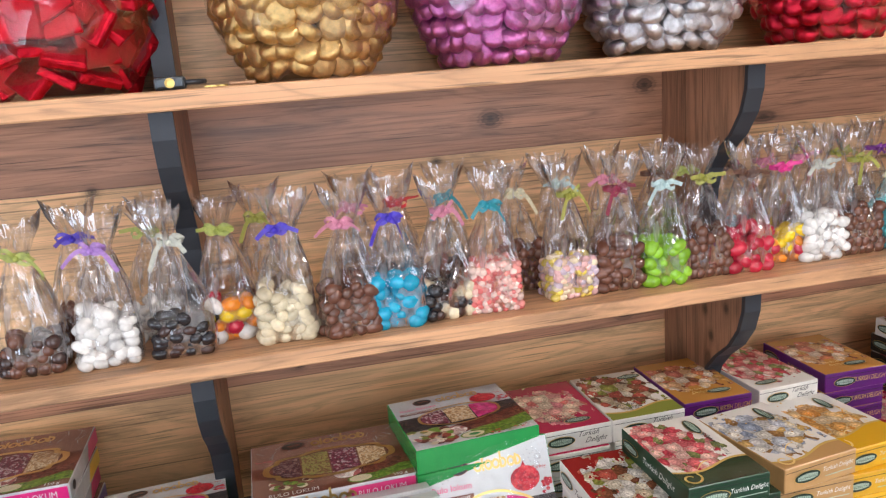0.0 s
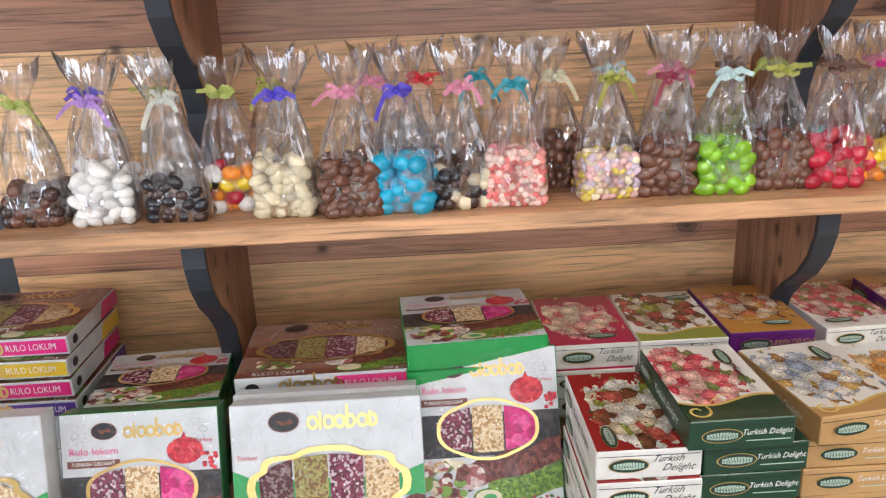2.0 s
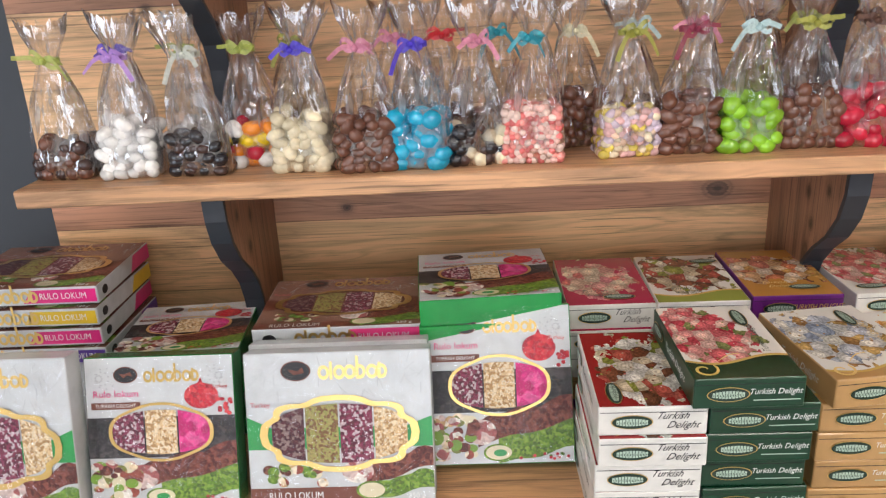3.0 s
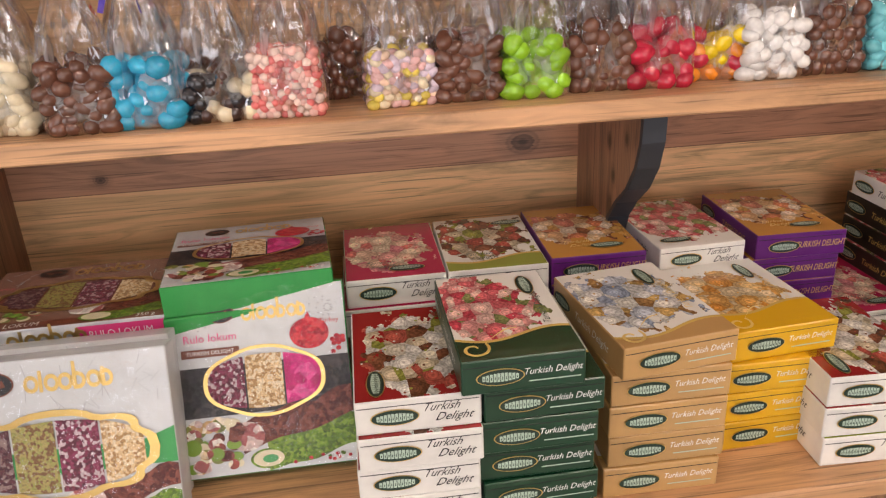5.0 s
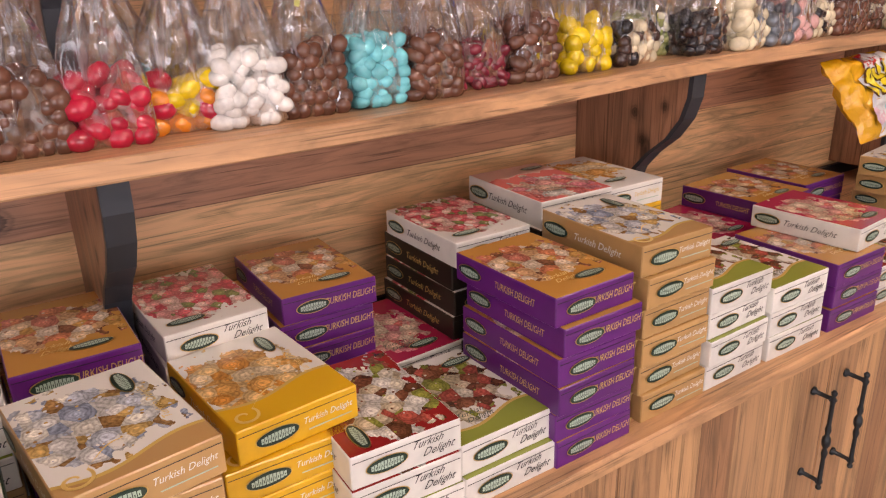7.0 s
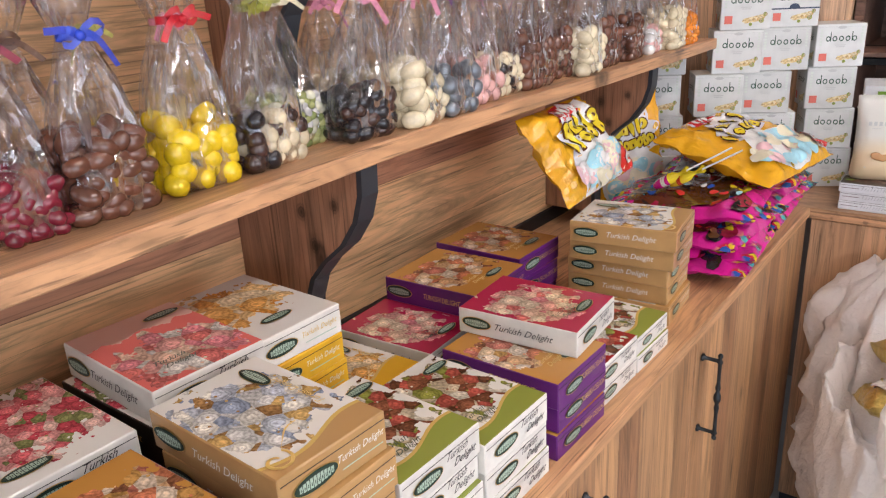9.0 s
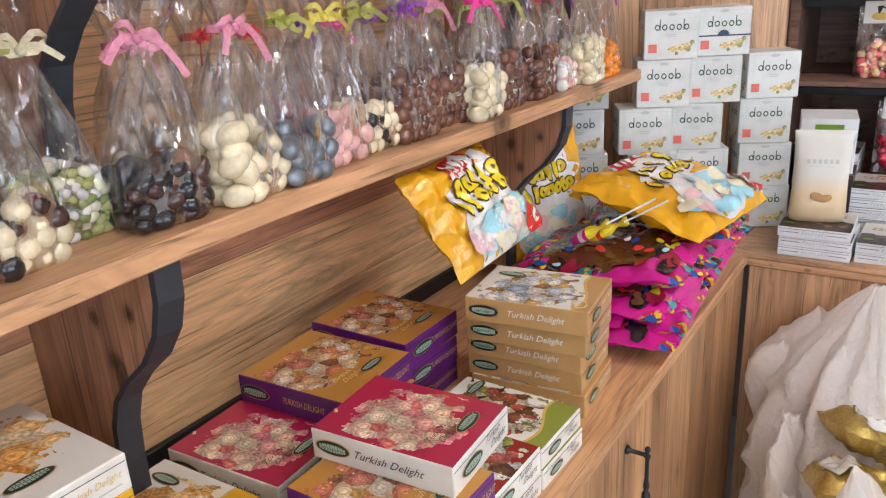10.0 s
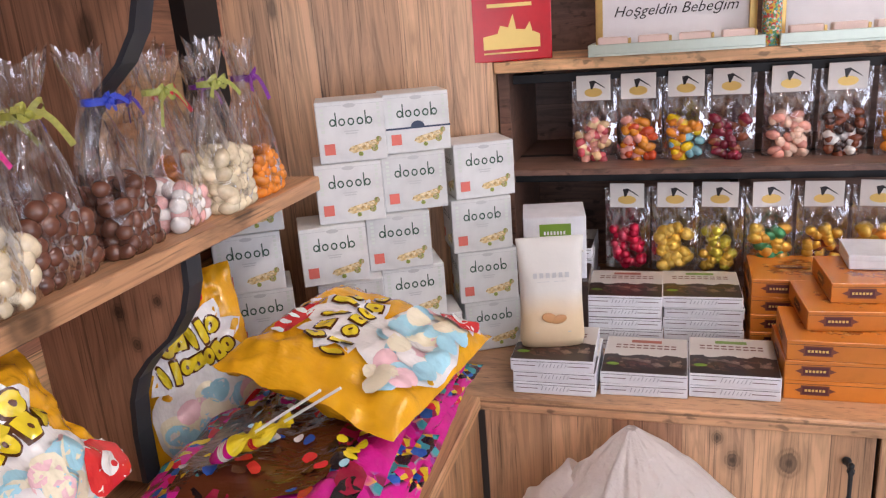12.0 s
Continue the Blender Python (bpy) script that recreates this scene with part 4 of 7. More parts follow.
FRONT = [(-0.392, 1.682, "dk", "lime"), (-0.297, 1.674, "wh", "lilac"), (-0.199, 1.670, "bk", "white"), (-0.138, 1.712, "mix", "lime"), (-0.060, 1.668, "cr", "blue"),
         (0.027, 1.650, "ch", "pink"), (0.098, 1.656, "tq", "blue"), (0.171, 1.664, "bw", "pink"), (0.245, 1.664, "sal", "teal"), (0.313, 1.745, "cb", "cream"),
         (0.371, 1.676, "pas", "olive"), (0.449, 1.678, "ch", "wine"), (0.526, 1.668, "gr", "ice"), (0.606, 1.680, "cb", "olive"), (0.680, 1.675, "rd", "brown"),
         (0.757, 1.696, "ry", "hot"), (0.823, 1.678, "wh", "white"), (0.900, 1.686, "cb", "olive"), (0.984, 1.688, "tl", "cream"), (1.064, 1.684, "ch", "olive"),
         (1.148, 1.704, "mr", "wine"), (1.238, 1.704, "ch", "royal"), (1.342, 1.708, "ye", "red"), (1.440, 1.712, "bw", "olive"), (1.508, 1.755, "se", "cream"),
         (1.588, 1.708, "bk", "pink"), (1.684, 1.698, "cx", "pink"), (1.762, 1.696, "sv", "olive"), (1.845, 1.715, "pk", "yellow"), (1.918, 1.722, "bw", "olive"),
         (2.000, 1.712, "cb", "violet"), (2.095, 1.730, "cb", "pink"), (2.168, 1.700, "cx", "hot"), (2.262, 1.712, "cb", "olive"), (2.372, 1.712, "ch", "royal"),
         (2.480, 1.715, "pw", "lime"), (2.575, 1.700, "cr", "lime"), (2.672, 1.706, "or", "violet")]
for x, y, what, rib in FRONT:
    candy_bag(x - 0.028 * bow(x), y - 0.036 * bow(x), what, rib, 0.070 if what in ("wh", "ye", "gr", "tq", "cb", "ch", "sal", "rd", "wh", "cr", "tl", "cx") else 0.056, 1.0 + 0.09 * bow(x))
BACK = [(-0.345, "ch", "blue"), (-0.245, "wh", "lime"), (-0.09, "ch", "olive"), (0.06, "dk", "pink"), (0.125, "ch", "red"), (0.205, "cb", "teal"), (0.40, "cb", "ice"), (0.49, "ch", "pink"),
        (0.57, "dk", "brown"), (0.64, "cb", "lime"), (0.72, "tl", "brown"), (0.79, "cb", "pink"), (0.865, "dk", "pink"), (0.945, "ch", "olive"), (1.025, "cb", "violet"), (1.11, "ch", "royal"),
        (1.20, "dk", "brown"), (1.29, "ye", "olive"), (1.39, "wh", "pink"), (1.63, "cx", "pink"), (1.73, "cr", "red"), (1.80, "pk", "red"), (1.89, "pk", "violet"), (1.96, "ch", "hot"),
        (2.05, "ch", "violet"), (2.14, "cb", "pink"), (2.22, "cx", "lime"), (2.32, "ch", "lime"), (2.43, "cb", "lime"), (2.53, "pw", "blue"), (2.63, "or", "red"), (2.725, "cr", "violet")]
for x, what, rib in BACK:
    candy_bag(x, 1.800 if x > 1.2 else 1.785, what, rib, 0.056, 1.0, False)


# ---- candy jars on the upper shelf ----
def foil(name, color, rough=0.28):
    k = Net(name, rough, 0.9, color)
    p = k.coords()
    n = k.noise(p, 150.0, 4.0, 0.7)
    k.color(k.mix(0.6, (*color, 1), k.ramp(n, [(0.3, 0.55), (0.5, 1.0), (0.7, 1.3)]), "MULTIPLY"))
    k.bump(n, 0.9, 0.003)
    return k.m


def foil_sweet_mesh(kind, material):
    bm = bmesh.new()
    if kind == "square":
        block(bm, -0.023, 0.023, -0.023, 0.023, -0.006, 0.006, 0.003, 2)
    else:
        lathe(bm, [(0.006, -0.008), (0.014, -0.0075), (0.0165, -0.003), (0.0165, 0.003), (0.014, 0.0075), (0.006, 0.008)], 10)
    for v in bm.verts:
        v.co += Vector((noise.noise(v.co * 110), noise.noise(v.co * 110 + Vector((9, 0, 0))), noise.noise(v.co * 110 + Vector((0, 9, 0))))) * 0.0022
    return to_mesh("sweet", bm, material, kind != "square")


def bowl_radius(z):
    return 0.082 + 0.055 * math.sin(min(1.0, max(z, 0.0) / 0.125) * math.pi / 2)


def candy_jar(x, y, color, words, kind="round"):
    e = thing("candy_jar", pose(x, y, UPPER_TOP + 0.0005), f"round clear plastic jar full of {words} foil sweets", "candy jar", "candy jars on the upper shelf")
    bm = bmesh.new()
    prof = [(0.078, 0.0), (0.083, 0.002)] + [(bowl_radius(z), z) for z in (0.01, 0.025, 0.05, 0.08, 0.11, 0.14, 0.165)] + [(0.125, 0.19), (0.105, 0.21), (0.100, 0.225)]
    lathe(bm, prof, 36, cap=False)
    bm.faces.new([v for v in bm.verts][:36])
    part("bowl", bm, clear_jar, e, "clear plastic bowl", True)
    me = foil_sweet_mesh(kind, foil("foil_" + words.replace(" ", "_"), color))
    rnd = random.Random(int(x * 1000) + 77)
    lay = 0
    z = 0.030 if kind == "square" else 0.020
    while z < 0.19:
        r = bowl_radius(z) - 0.019
        n = int(2 * math.pi * r / (0.036 if kind == "square" else 0.027))
        for i in range(n):
            a = 2 * math.pi * (i + 0.5 * (lay % 2)) / n + rnd.uniform(-0.05, 0.05)
            if math.sin(a) > 0.55:
                continue
            place("sweet", me, e, pose(r * math.cos(a), r * math.sin(a), z + rnd.uniform(-0.004, 0.004), 60 + rnd.uniform(-50, 45), rnd.uniform(-60, 60), math.degrees(a) + 90 + rnd.uniform(-35, 35)) @ Matrix.Scale(rnd.uniform(0.95, 1.2) if kind == "square" else rnd.uniform(1.1, 1.38), 4))
        z += 0.030 if kind == "square" else 0.022
        lay += 1
    # added solid core at half the foil colour: shade between the sweets, painted
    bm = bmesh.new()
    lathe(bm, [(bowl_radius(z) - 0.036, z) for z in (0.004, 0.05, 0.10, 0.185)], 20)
    part("filling", bm, foil("foil_shade_core_" + words.replace(" ", "_"), tuple(c * 0.5 for c in color), 0.5), e, smooth=True)


candy_jar(-0.315, 1.755, (0.62, 0.012, 0.03), "red square", "square")
candy_jar(0.018, 1.748, (0.74, 0.50, 0.20), "gold")
candy_jar(0.300, 1.745, (0.62, 0.20, 0.48), "purple")
candy_jar(0.575, 1.745, (0.66, 0.66, 0.68), "silver")
candy_jar(0.880, 1.745, (0.62, 0.02, 0.05), "dark red")

# padlock and key on the upper shelf
brass = plain("brass", (0.62, 0.44, 0.14), 0.3, 0.9, 0.1, 90)
steel_dark = plain("dark_steel", (0.07, 0.08, 0.09), 0.35, 0.8, 0.12, 90)
lock = thing("padlock", pose(-0.160, 1.632, UPPER_TOP + 0.0005), "small dark steel padlock lying on the shelf", "padlock")
bm = bmesh.new()
block(bm, -0.026, 0.012, -0.009, 0.012, 0, 0.016, 0.004, 2)
part("body", bm, steel_dark, lock)
bm = bmesh.new()
lathe(bm, [(0.0062, 0), (0.0062, 0.0012), (0.003, 0.0016)], 12, pose(-0.007, -0.0092, 0.008, 90))
part("keyhole", bm, brass, lock, "brass keyhole plate")
bm = bmesh.new()
pts = [Vector((0.012, -0.004, 0.008)), Vector((0.028, -0.004, 0.008)), Vector((0.034, 0.004, 0.008)), Vector((0.028, 0.011, 0.008)), Vector((0.012, 0.011, 0.008))]
for a, b in zip(pts, pts[1:]):
    bmesh.ops.create_cone(bm, cap_ends=True, segments=8, radius1=0.003, radius2=0.003, depth=(b - a).length + 0.002, matrix=Matrix.Translation((a + b) / 2) @ (b - a).to_track_quat("Z", "Y").to_matrix().to_4x4())
part("shackle", bm, steel_dark, lock, smooth=True)
key = thing("key", pose(-0.105, 1.628, UPPER_TOP + 0.0005, 0, 0, 8), "small brass key on a wooden tag", "key")
bm = bmesh.new()
lathe(bm, [(0.0045, 0.0), (0.0075, 0.0), (0.0075, 0.002), (0.0045, 0.002), (0.0045, 0.0)], 14, pose(0, 0, 0), cap=False)
block(bm, -0.022, -0.007, -0.0014, 0.0014, 0.0, 0.002)
part("blade", bm, brass, key)
bm = bmesh.new()
block(bm, 0.008, 0.042, -0.005, 0.005, 0.0, 0.005, 0.0015)
part("tag", bm, wood_shelf, key, "flat wooden tag")

# ---- window boxes of lokum rolls ----
def grainy(name, colors, scale, rough=0.45, bump=0.3):
    """A pressed, mottled sweet or picture of one."""
    k = Net(name, rough)
    p = k.coords()
    vor = k.n("ShaderNodeTexVoronoi")
    k.link(p, vor.inputs["Vector"])
    vor.inputs["Scale"].default_value = scale
    r = k.split(vor.outputs["Color"])[0]
    c = k.ramp(r, [(i / len(colors), col) for i, col in enumerate(colors)], constant=True)
    c = k.mix(0.8, c, k.ramp(k.noise(p, scale * 1.6, 3.0), [(0.3, 0.5), (0.55, 1.0), (0.75, 1.25)]), "MULTIPLY")
    k.color(c)
    k.bump(vor.outputs["Distance"], bump, 0.002)
    return k.m


roll_plum = grainy("roll_plum", [(0.18, 0.02, 0.05), (0.10, 0.01, 0.03), (0.52, 0.42, 0.44), (0.24, 0.03, 0.08)], 320)
roll_nut = grainy("roll_nut", [(0.68, 0.48, 0.26), (0.75, 0.62, 0.42), (0.42, 0.24, 0.10)], 330)
roll_rose = grainy("roll_rose", [(0.62, 0.02, 0.20), (0.70, 0.08, 0.28), (0.50, 0.01, 0.14)], 70)
roll_pist = grainy("roll_pistachio", [(0.30, 0.30, 0.08), (0.20, 0.10, 0.04), (0.36, 0.30, 0.10)], 330)
roll_dark = grainy("roll_dark", [(0.10, 0.02, 0.03), (0.06, 0.01, 0.02), (0.24, 0.16, 0.15)], 300)
art_log = grainy("art_log", [(0.15, 0.03, 0.02), (0.09, 0.015, 0.012), (0.22, 0.06, 0.04)], 220)
art_nuts = grainy("art_nuts", [(0.55, 0.34, 0.16), (0.72, 0.58, 0.38), (0.30, 0.06, 0.04), (0.78, 0.70, 0.56), (0.20, 0.22, 0.05)], 90)
art_moss = grainy("art_moss", [(0.12, 0.24, 0.02), (0.20, 0.34, 0.04), (0.08, 0.16, 0.02)], 260)
art_coco = grainy("art_coconut", [(0.78, 0.74, 0.68), (0.60, 0.45, 0.42), (0.36, 0.10, 0.10)], 110)
art_berry = grainy("art_berry", [(0.55, 0.01, 0.03), (0.40, 0.01, 0.03), (0.66, 0.05, 0.06)], 200)
art_lace = grainy("art_lace", [(0.03, 0.025, 0.03), (0.06, 0.05, 0.05), (0.02, 0.02, 0.02)], 140)
ink_lines = plain("ink_faint_lines", (0.36, 0.38, 0.40), 0.4)
ink_cream = plain("ink_cream", (0.66, 0.60, 0.42), 0.4, 0.0, 0.2, 90)
card_white = carded("card_gloss_white", (0.55, 0.575, 0.59), 0.18)
shine_film = film("box_film", haze=0.0, gloss=0.10, wrinkle=26.0, sheen=0.02)


def scallop(n, rx, ry, lobes=0.10):
    """An ornamental window outline: an oval with pointed shoulders."""
    out = []
    for i in range(n):
        a = 2 * math.pi * i / n
        k = 0.88 + 0.12 * abs(math.cos(4 * a)) ** 0.7 + 0.05 * max(0, math.cos(a * 2)) ** 10 + 0.10 * abs(math.sin(a)) ** 30
        out.append((rx * k * math.copysign(abs(math.cos(a)) ** 0.72, math.cos(a)), ry * k * math.copysign(abs(math.sin(a)) ** 0.62, math.sin(a))))
    return out


def ogee(n, rx, ry):
    """A smooth oval drawn out to a point above and below."""
    out = []
    for i in range(n):
        a = 2 * math.pi * i / n
        k = 0.95 + 0.17 * abs(math.sin(a)) ** 14
        out.append((rx * k * math.copysign(abs(math.cos(a)) ** 0.85, math.cos(a)), ry * k * math.copysign(abs(math.sin(a)) ** 0.8, math.sin(a))))
    return out


def badge(e, x, y, z, s=1.0):
    """A dark oval badge and a row of rounded gold bars for the maker's mark."""
    bm = bmesh.new()
    ellipse(bm, x, y, 0.0155 * s, 0.0105 * s, z, mat=1)
    ellipse(bm, x, y, 0.0142 * s, 0.0094 * s, z + 0.0003, mat=0)
    poly(bm, [(x - 0.008 * s, y + 0.002 * s), (x - 0.002 * s, y - 0.004 * s), (x + 0.007 * s, y + 0.004 * s), (x + 0.009 * s, y - 0.002 * s), (x - 0.002 * s, y + 0.001 * s)], z + 0.0006, 1)
    part("badge", bm, [ink_black, ink_brown], e)


def marks(e, x, y, z, s=1.0, ink=None):
    bm = bmesh.new()
    xs = [0, 0.011, 0.0185, 0.0255, 0.034, 0.0405]
    for i, (dx, tall) in enumerate(zip(xs, (0.4, 0, 1, 0, 0.2, 0))):
        cx = x + dx * s
        seg = 14
        for ring in ((0.0042, 0.0052), ):
            outer = [(cx + ring[0] * s * math.cos(2 * math.pi * j / seg), y + ring[1] * s * math.sin(2 * math.pi * j / seg)) for j in range(seg)]
            inner = [(cx + ring[0] * s * 0.52 * math.cos(2 * math.pi * j / seg), y + ring[1] * s * 0.52 * math.sin(2 * math.pi * j / seg)) for j in range(seg)]
            for j in range(seg):
                q = (j + 1) % seg
                poly(bm, [outer[j], outer[q], inner[q], inner[j]], z)
        if tall:
            sheet(bm, cx + 0.0042 * s, cx + 0.0062 * s, y - 0.005 * s, y + 0.0052 * s + 0.006 * s * tall, z + 0.0001)
    tagged(part("maker_marks", bm, ink or gold_foil, e), kind="stuff")


def lokum_box(m, w, d, h, side, kind, label, group, front=None, ground=None):
    """A flat box with a printed face, a cut-out window and the rolls behind it. Local: front edge along x at y=0, face up."""
    e = thing("lokum_box", m, label, "box", group)
    bm = bmesh.new()
    block(bm, -w / 2, w / 2, 0, d, 0, h, 0.0012)
    for f in bm.faces:
        f.material_index = 1 if f.normal.z > 0.9 else 0
    part("body", bm, [side, ground or card_white], e)
    z = h + 0.0004
    U, V = lambda u: u * w, lambda v: v * d
    bm = bmesh.new()
    def leaf_run(x0, y0, x1, y1, t, lift, mat):
        """A thick tapering log laid across the face."""
        n = 9
        top, low = [], []
        for i in range(n + 1):
            f = i / n
            wob = 0.012 * math.sin(9 * f + x0 * 7)
            top.append((U(x0 + (x1 - x0) * f), V(y0 + (y1 - y0) * f + t * (0.5 + 0.08 * math.sin(17 * f)) + wob)))
            low.append((U(x0 + (x1 - x0) * f), V(max(0.006, y0 + (y1 - y0) * f - t * 0.5 + wob))))
        for i in range(n):
            poly(bm, [low[i], low[i + 1], top[i + 1], top[i]], z + lift, mat)

    nut = random.Random(int(w * 1000))
    if kind == "three":
        sheet(bm, U(-0.497), U(0.497), V(0.33), V(0.60), z, 3)
        leaf_run(-0.16, 0.20, 0.497, 0.35, 0.16, 0.0006, 0)
        leaf_run(-0.02, 0.085, 0.497, 0.19, 0.18, 0.0005, 2)
        ellipse(bm, U(-0.02), V(0.075), U(0.105), V(0.055), z + 0.0010, mat=2)
        ellipse(bm, U(-0.02), V(0.075), U(0.090), V(0.045), z + 0.0012, mat=6)
        ellipse(bm, U(-0.01), V(0.073), U(0.045), V(0.022), z + 0.0014, mat=8)
        ellipse(bm, U(-0.13), V(0.205), U(0.10), V(0.080), z + 0.0010, mat=5)
        for i in range(44):
            r = nut.uniform(0.024, 0.050)
            ellipse(bm, U(nut.uniform(-0.46, -0.17)), V(nut.uniform(0.05, 0.31)), U(r), V(r * nut.uniform(0.6, 0.95)), z + 0.0006 + 0.00003 * i, 12, (1, 5, 12, 1, 0, 13)[i % 6], nut.uniform(0, 6))
        for i in range(14):
            ellipse(bm, U(nut.uniform(0.10, 0.47)), V(nut.uniform(0.015, 0.07)), U(0.012), V(0.010), z + 0.0010 + 0.00003 * i, 8, (4, 2, 4)[i % 3])
        ellipse(bm, U(0.28), V(0.73), U(0.115), V(0.085), z + 0.0008, mat=4)
        poly(bm, [(U(0.25), V(0.80)), (U(0.28), V(0.85)), (U(0.30), V(0.80))], z + 0.0009, 4)
        for i in range(12):
            ellipse(bm, U(nut.uniform(0.38, 0.48)), V(nut.uniform(0.61, 0.71)), U(0.016), V(0.013), z + 0.0009 + 0.00003 * i, 8, 4)
        sheet(bm, U(-0.46), U(-0.13), V(0.655), V(0.70), z + 0.0006, 7)
        corner = ((-0.40, 1), (0.40, -1))
    else:
        poly(bm, [(U(-0.497), V(0.36)), (U(0.497), V(0.36)), (U(0.497), V(0.56)), (U(0.36), V(0.50)), (U(-0.36), V(0.50)), (U(-0.497), V(0.58))], z, 7 if ground else 8)
        sheet(bm, U(-0.497), U(0.16), V(0.005), V(0.10), z + 0.0001, 7)
        leaf_run(0.12, 0.17, 0.497, 0.30, 0.13, 0.0006, 0)
        leaf_run(0.14, 0.06, 0.497, 0.15, 0.12, 0.0005, 2)
        ellipse(bm, U(0.16), V(0.075), U(0.085), V(0.060), z + 0.0010, mat=2)
        ellipse(bm, U(0.16), V(0.075), U(0.070), V(0.050), z + 0.0012, mat=6)
        ellipse(bm, U(0.09), V(0.20), U(0.085), V(0.075), z + 0.0011, mat=5)
        for i in range(24):
            r = nut.uniform(0.018, 0.036)
            ellipse(bm, U(nut.uniform(-0.40, -0.10)), V(nut.uniform(0.13, 0.25)), U(r), V(r), z + 0.0006 + 0.00003 * i, 12, (1, 2, 12, 1, 0, 2)[i % 6], nut.uniform(0, 6))
        for i in range(46):
            x, y, ang = nut.uniform(-0.46, 0.46), nut.uniform(0.70, 0.96), nut.uniform(0, 3.1)
            dx, dy = 0.035 * math.cos(ang), 0.035 * math.sin(ang)
            poly(bm, [(U(x - dx - 0.002), V(y - dy)), (U(x - dx + 0.002), V(y - dy)), (U(x + dx + 0.002), V(y + dy)), (U(x + dx - 0.002), V(y + dy))], z + 0.0001, 11)
        corner = ()
    for cx, sg in corner:
        for j in range(3):
            for i in range(9):
                ang = 2 * math.pi * i / 9 + j
                ellipse(bm, U(cx) + sg * 0.004 * j + (0.004 + 0.0045 * j) * math.cos(ang), V(0.86) + (0.004 + 0.0045 * j) * math.sin(ang), 0.0015, 0.0009, z + 0.0002, 6, 11, ang)
    part("print", bm, [art_log, art_nuts, art_moss, art_lace, art_berry, art_coco, ink_cream, ink_brown, ink_green, art_berry, art_nuts, ink_lines, ink_cream, ink_leaf], e)
    rx, ry, cy = (0.37 * w, 0.175 * d, 0.50 * d) if kind == "three" else (0.41 * w, 0.235 * d, 0.46 * d)
    outer, inner = (scallop(56, rx, ry), scallop(56, rx * 0.90, ry * 0.86)) if kind == "four" else (ogee(56, rx, ry), ogee(56, rx * 0.93, ry * 0.91))
    bm = bmesh.new()
    for i in range(56):
        j = (i + 1) % 56
        poly(bm, [(outer[i][0], cy + outer[i][1]), (outer[j][0], cy + outer[j][1]), (inner[j][0], cy + inner[j][1]), (inner[i][0], cy + inner[i][1])], z + 0.0016)
    part("window_frame", bm, gold_foil, e, "embossed gold window frame")
    mats = [roll_plum, roll_nut, roll_rose] if kind == "three" else [roll_dark, roll_pist, roll_plum, roll_nut]
    n = len(mats)
    for i, mt in enumerate(mats):
        bm = bmesh.new()
        x0, x1 = -rx * 0.9 + 2 * rx * 0.9 * i / n + 0.001, -rx * 0.9 + 2 * rx * 0.9 * (i + 1) / n - 0.001
        rows = []
        for jy in range(9):
            y = cy - ry * 0.86 + 2 * ry * 0.86 * jy / 8
            row = []
            for jx in range(7):
                x = x0 + (x1 - x0) * jx / 6
                lim = ry * 0.84 * math.sqrt(max(0.02, 1 - (x / (rx * 0.98)) ** 2)) ** 0.9
                yy = max(cy - lim, min(cy + lim, y))
                row.append(bm.verts.new((x, yy, z + 0.0006 + 0.0011 * math.sin(math.pi * jx / 6))))
            rows.append(row)
        for a, b in zip(rows, rows[1:]):
            for q in range(6):
                bm.faces.new((a[q], a[q + 1], b[q + 1], b[q]))
        part("roll", bm, mt, e, smooth=True)
    badge(e, U(-0.22), V(0.88), z + 0.0004, w / 0.19)
    marks(e, U(-0.07), V(0.865), z + 0.0004, 1.45 * w / 0.19)
    L = lambda words, s, ink, u, v, sh=0.0, wd=1.0: place("lettering", text_mesh(words, s, ink, sh, width=wd), e, pose(U(u), V(v), z + 0.0011))
    if kind == "three":
        L("Rulo lokum", 0.0125, ink_pink, -0.29, 0.755)
        L("TURKISH DELIGHT", 0.0062, ink_white, -0.295, 0.678)
        L("Turkey", 0.0075, ink_red, 0.40, 0.79)
        L("250 g", 0.0095, ink_white, 0.40, 0.045)
    else:
        L("Turkey", 0.0085, ink_red, -0.42, 0.66)
        L("RULO LOKUM", 0.0135, ink_white, -0.25, 0.045, 0.0, 0.8)
        L("350 g", 0.0095, ink_white, 0.40, 0.03)
    if front:
        bm = bmesh.new()
        strip_ink, tint = front
        poly(bm, [(U(0.02), h * 0.12), (U(0.49), h * 0.12), (U(0.49), h * 0.88), (U(0.08), h * 0.88)], 0.0)
        part("front_strip", bm, strip_ink, e, m=pose(0, -0.0005, 0, 90))
        place("lettering", text_mesh("RULO LOKUM", 0.0135, ink_white, width=0.8), e, pose(U(0.28), -0.001, h * 0.5, 90))
        bm = bmesh.new()
        poly(bm, [(d * 0.60, h * 0.06), (d * 0.99, h * 0.06), (d * 0.99, h * 0.94), (d * 0.68, h * 0.94)], 0.0)
        part("side_strip", bm, strip_ink, e, m=pose(w / 2 + 0.0005, 0, 0, 90, 0, 90))
        bm = bmesh.new()
        ellipse(bm, d * 0.12, h * 0.5, 0.0085, 0.0068, 0.0)
        part("badge", bm, ink_black, e, m=pose(w / 2 + 0.0006, 0, 0, 90, 0, 90))
        if side is not card_white:
            return e
        bm = bmesh.new()
        ellipse(bm, U(-0.40), h * 0.5, 0.0095, 0.0075, 0.0)
        part("badge", bm, ink_black, e, m=pose(0, -0.0005, 0, 90))
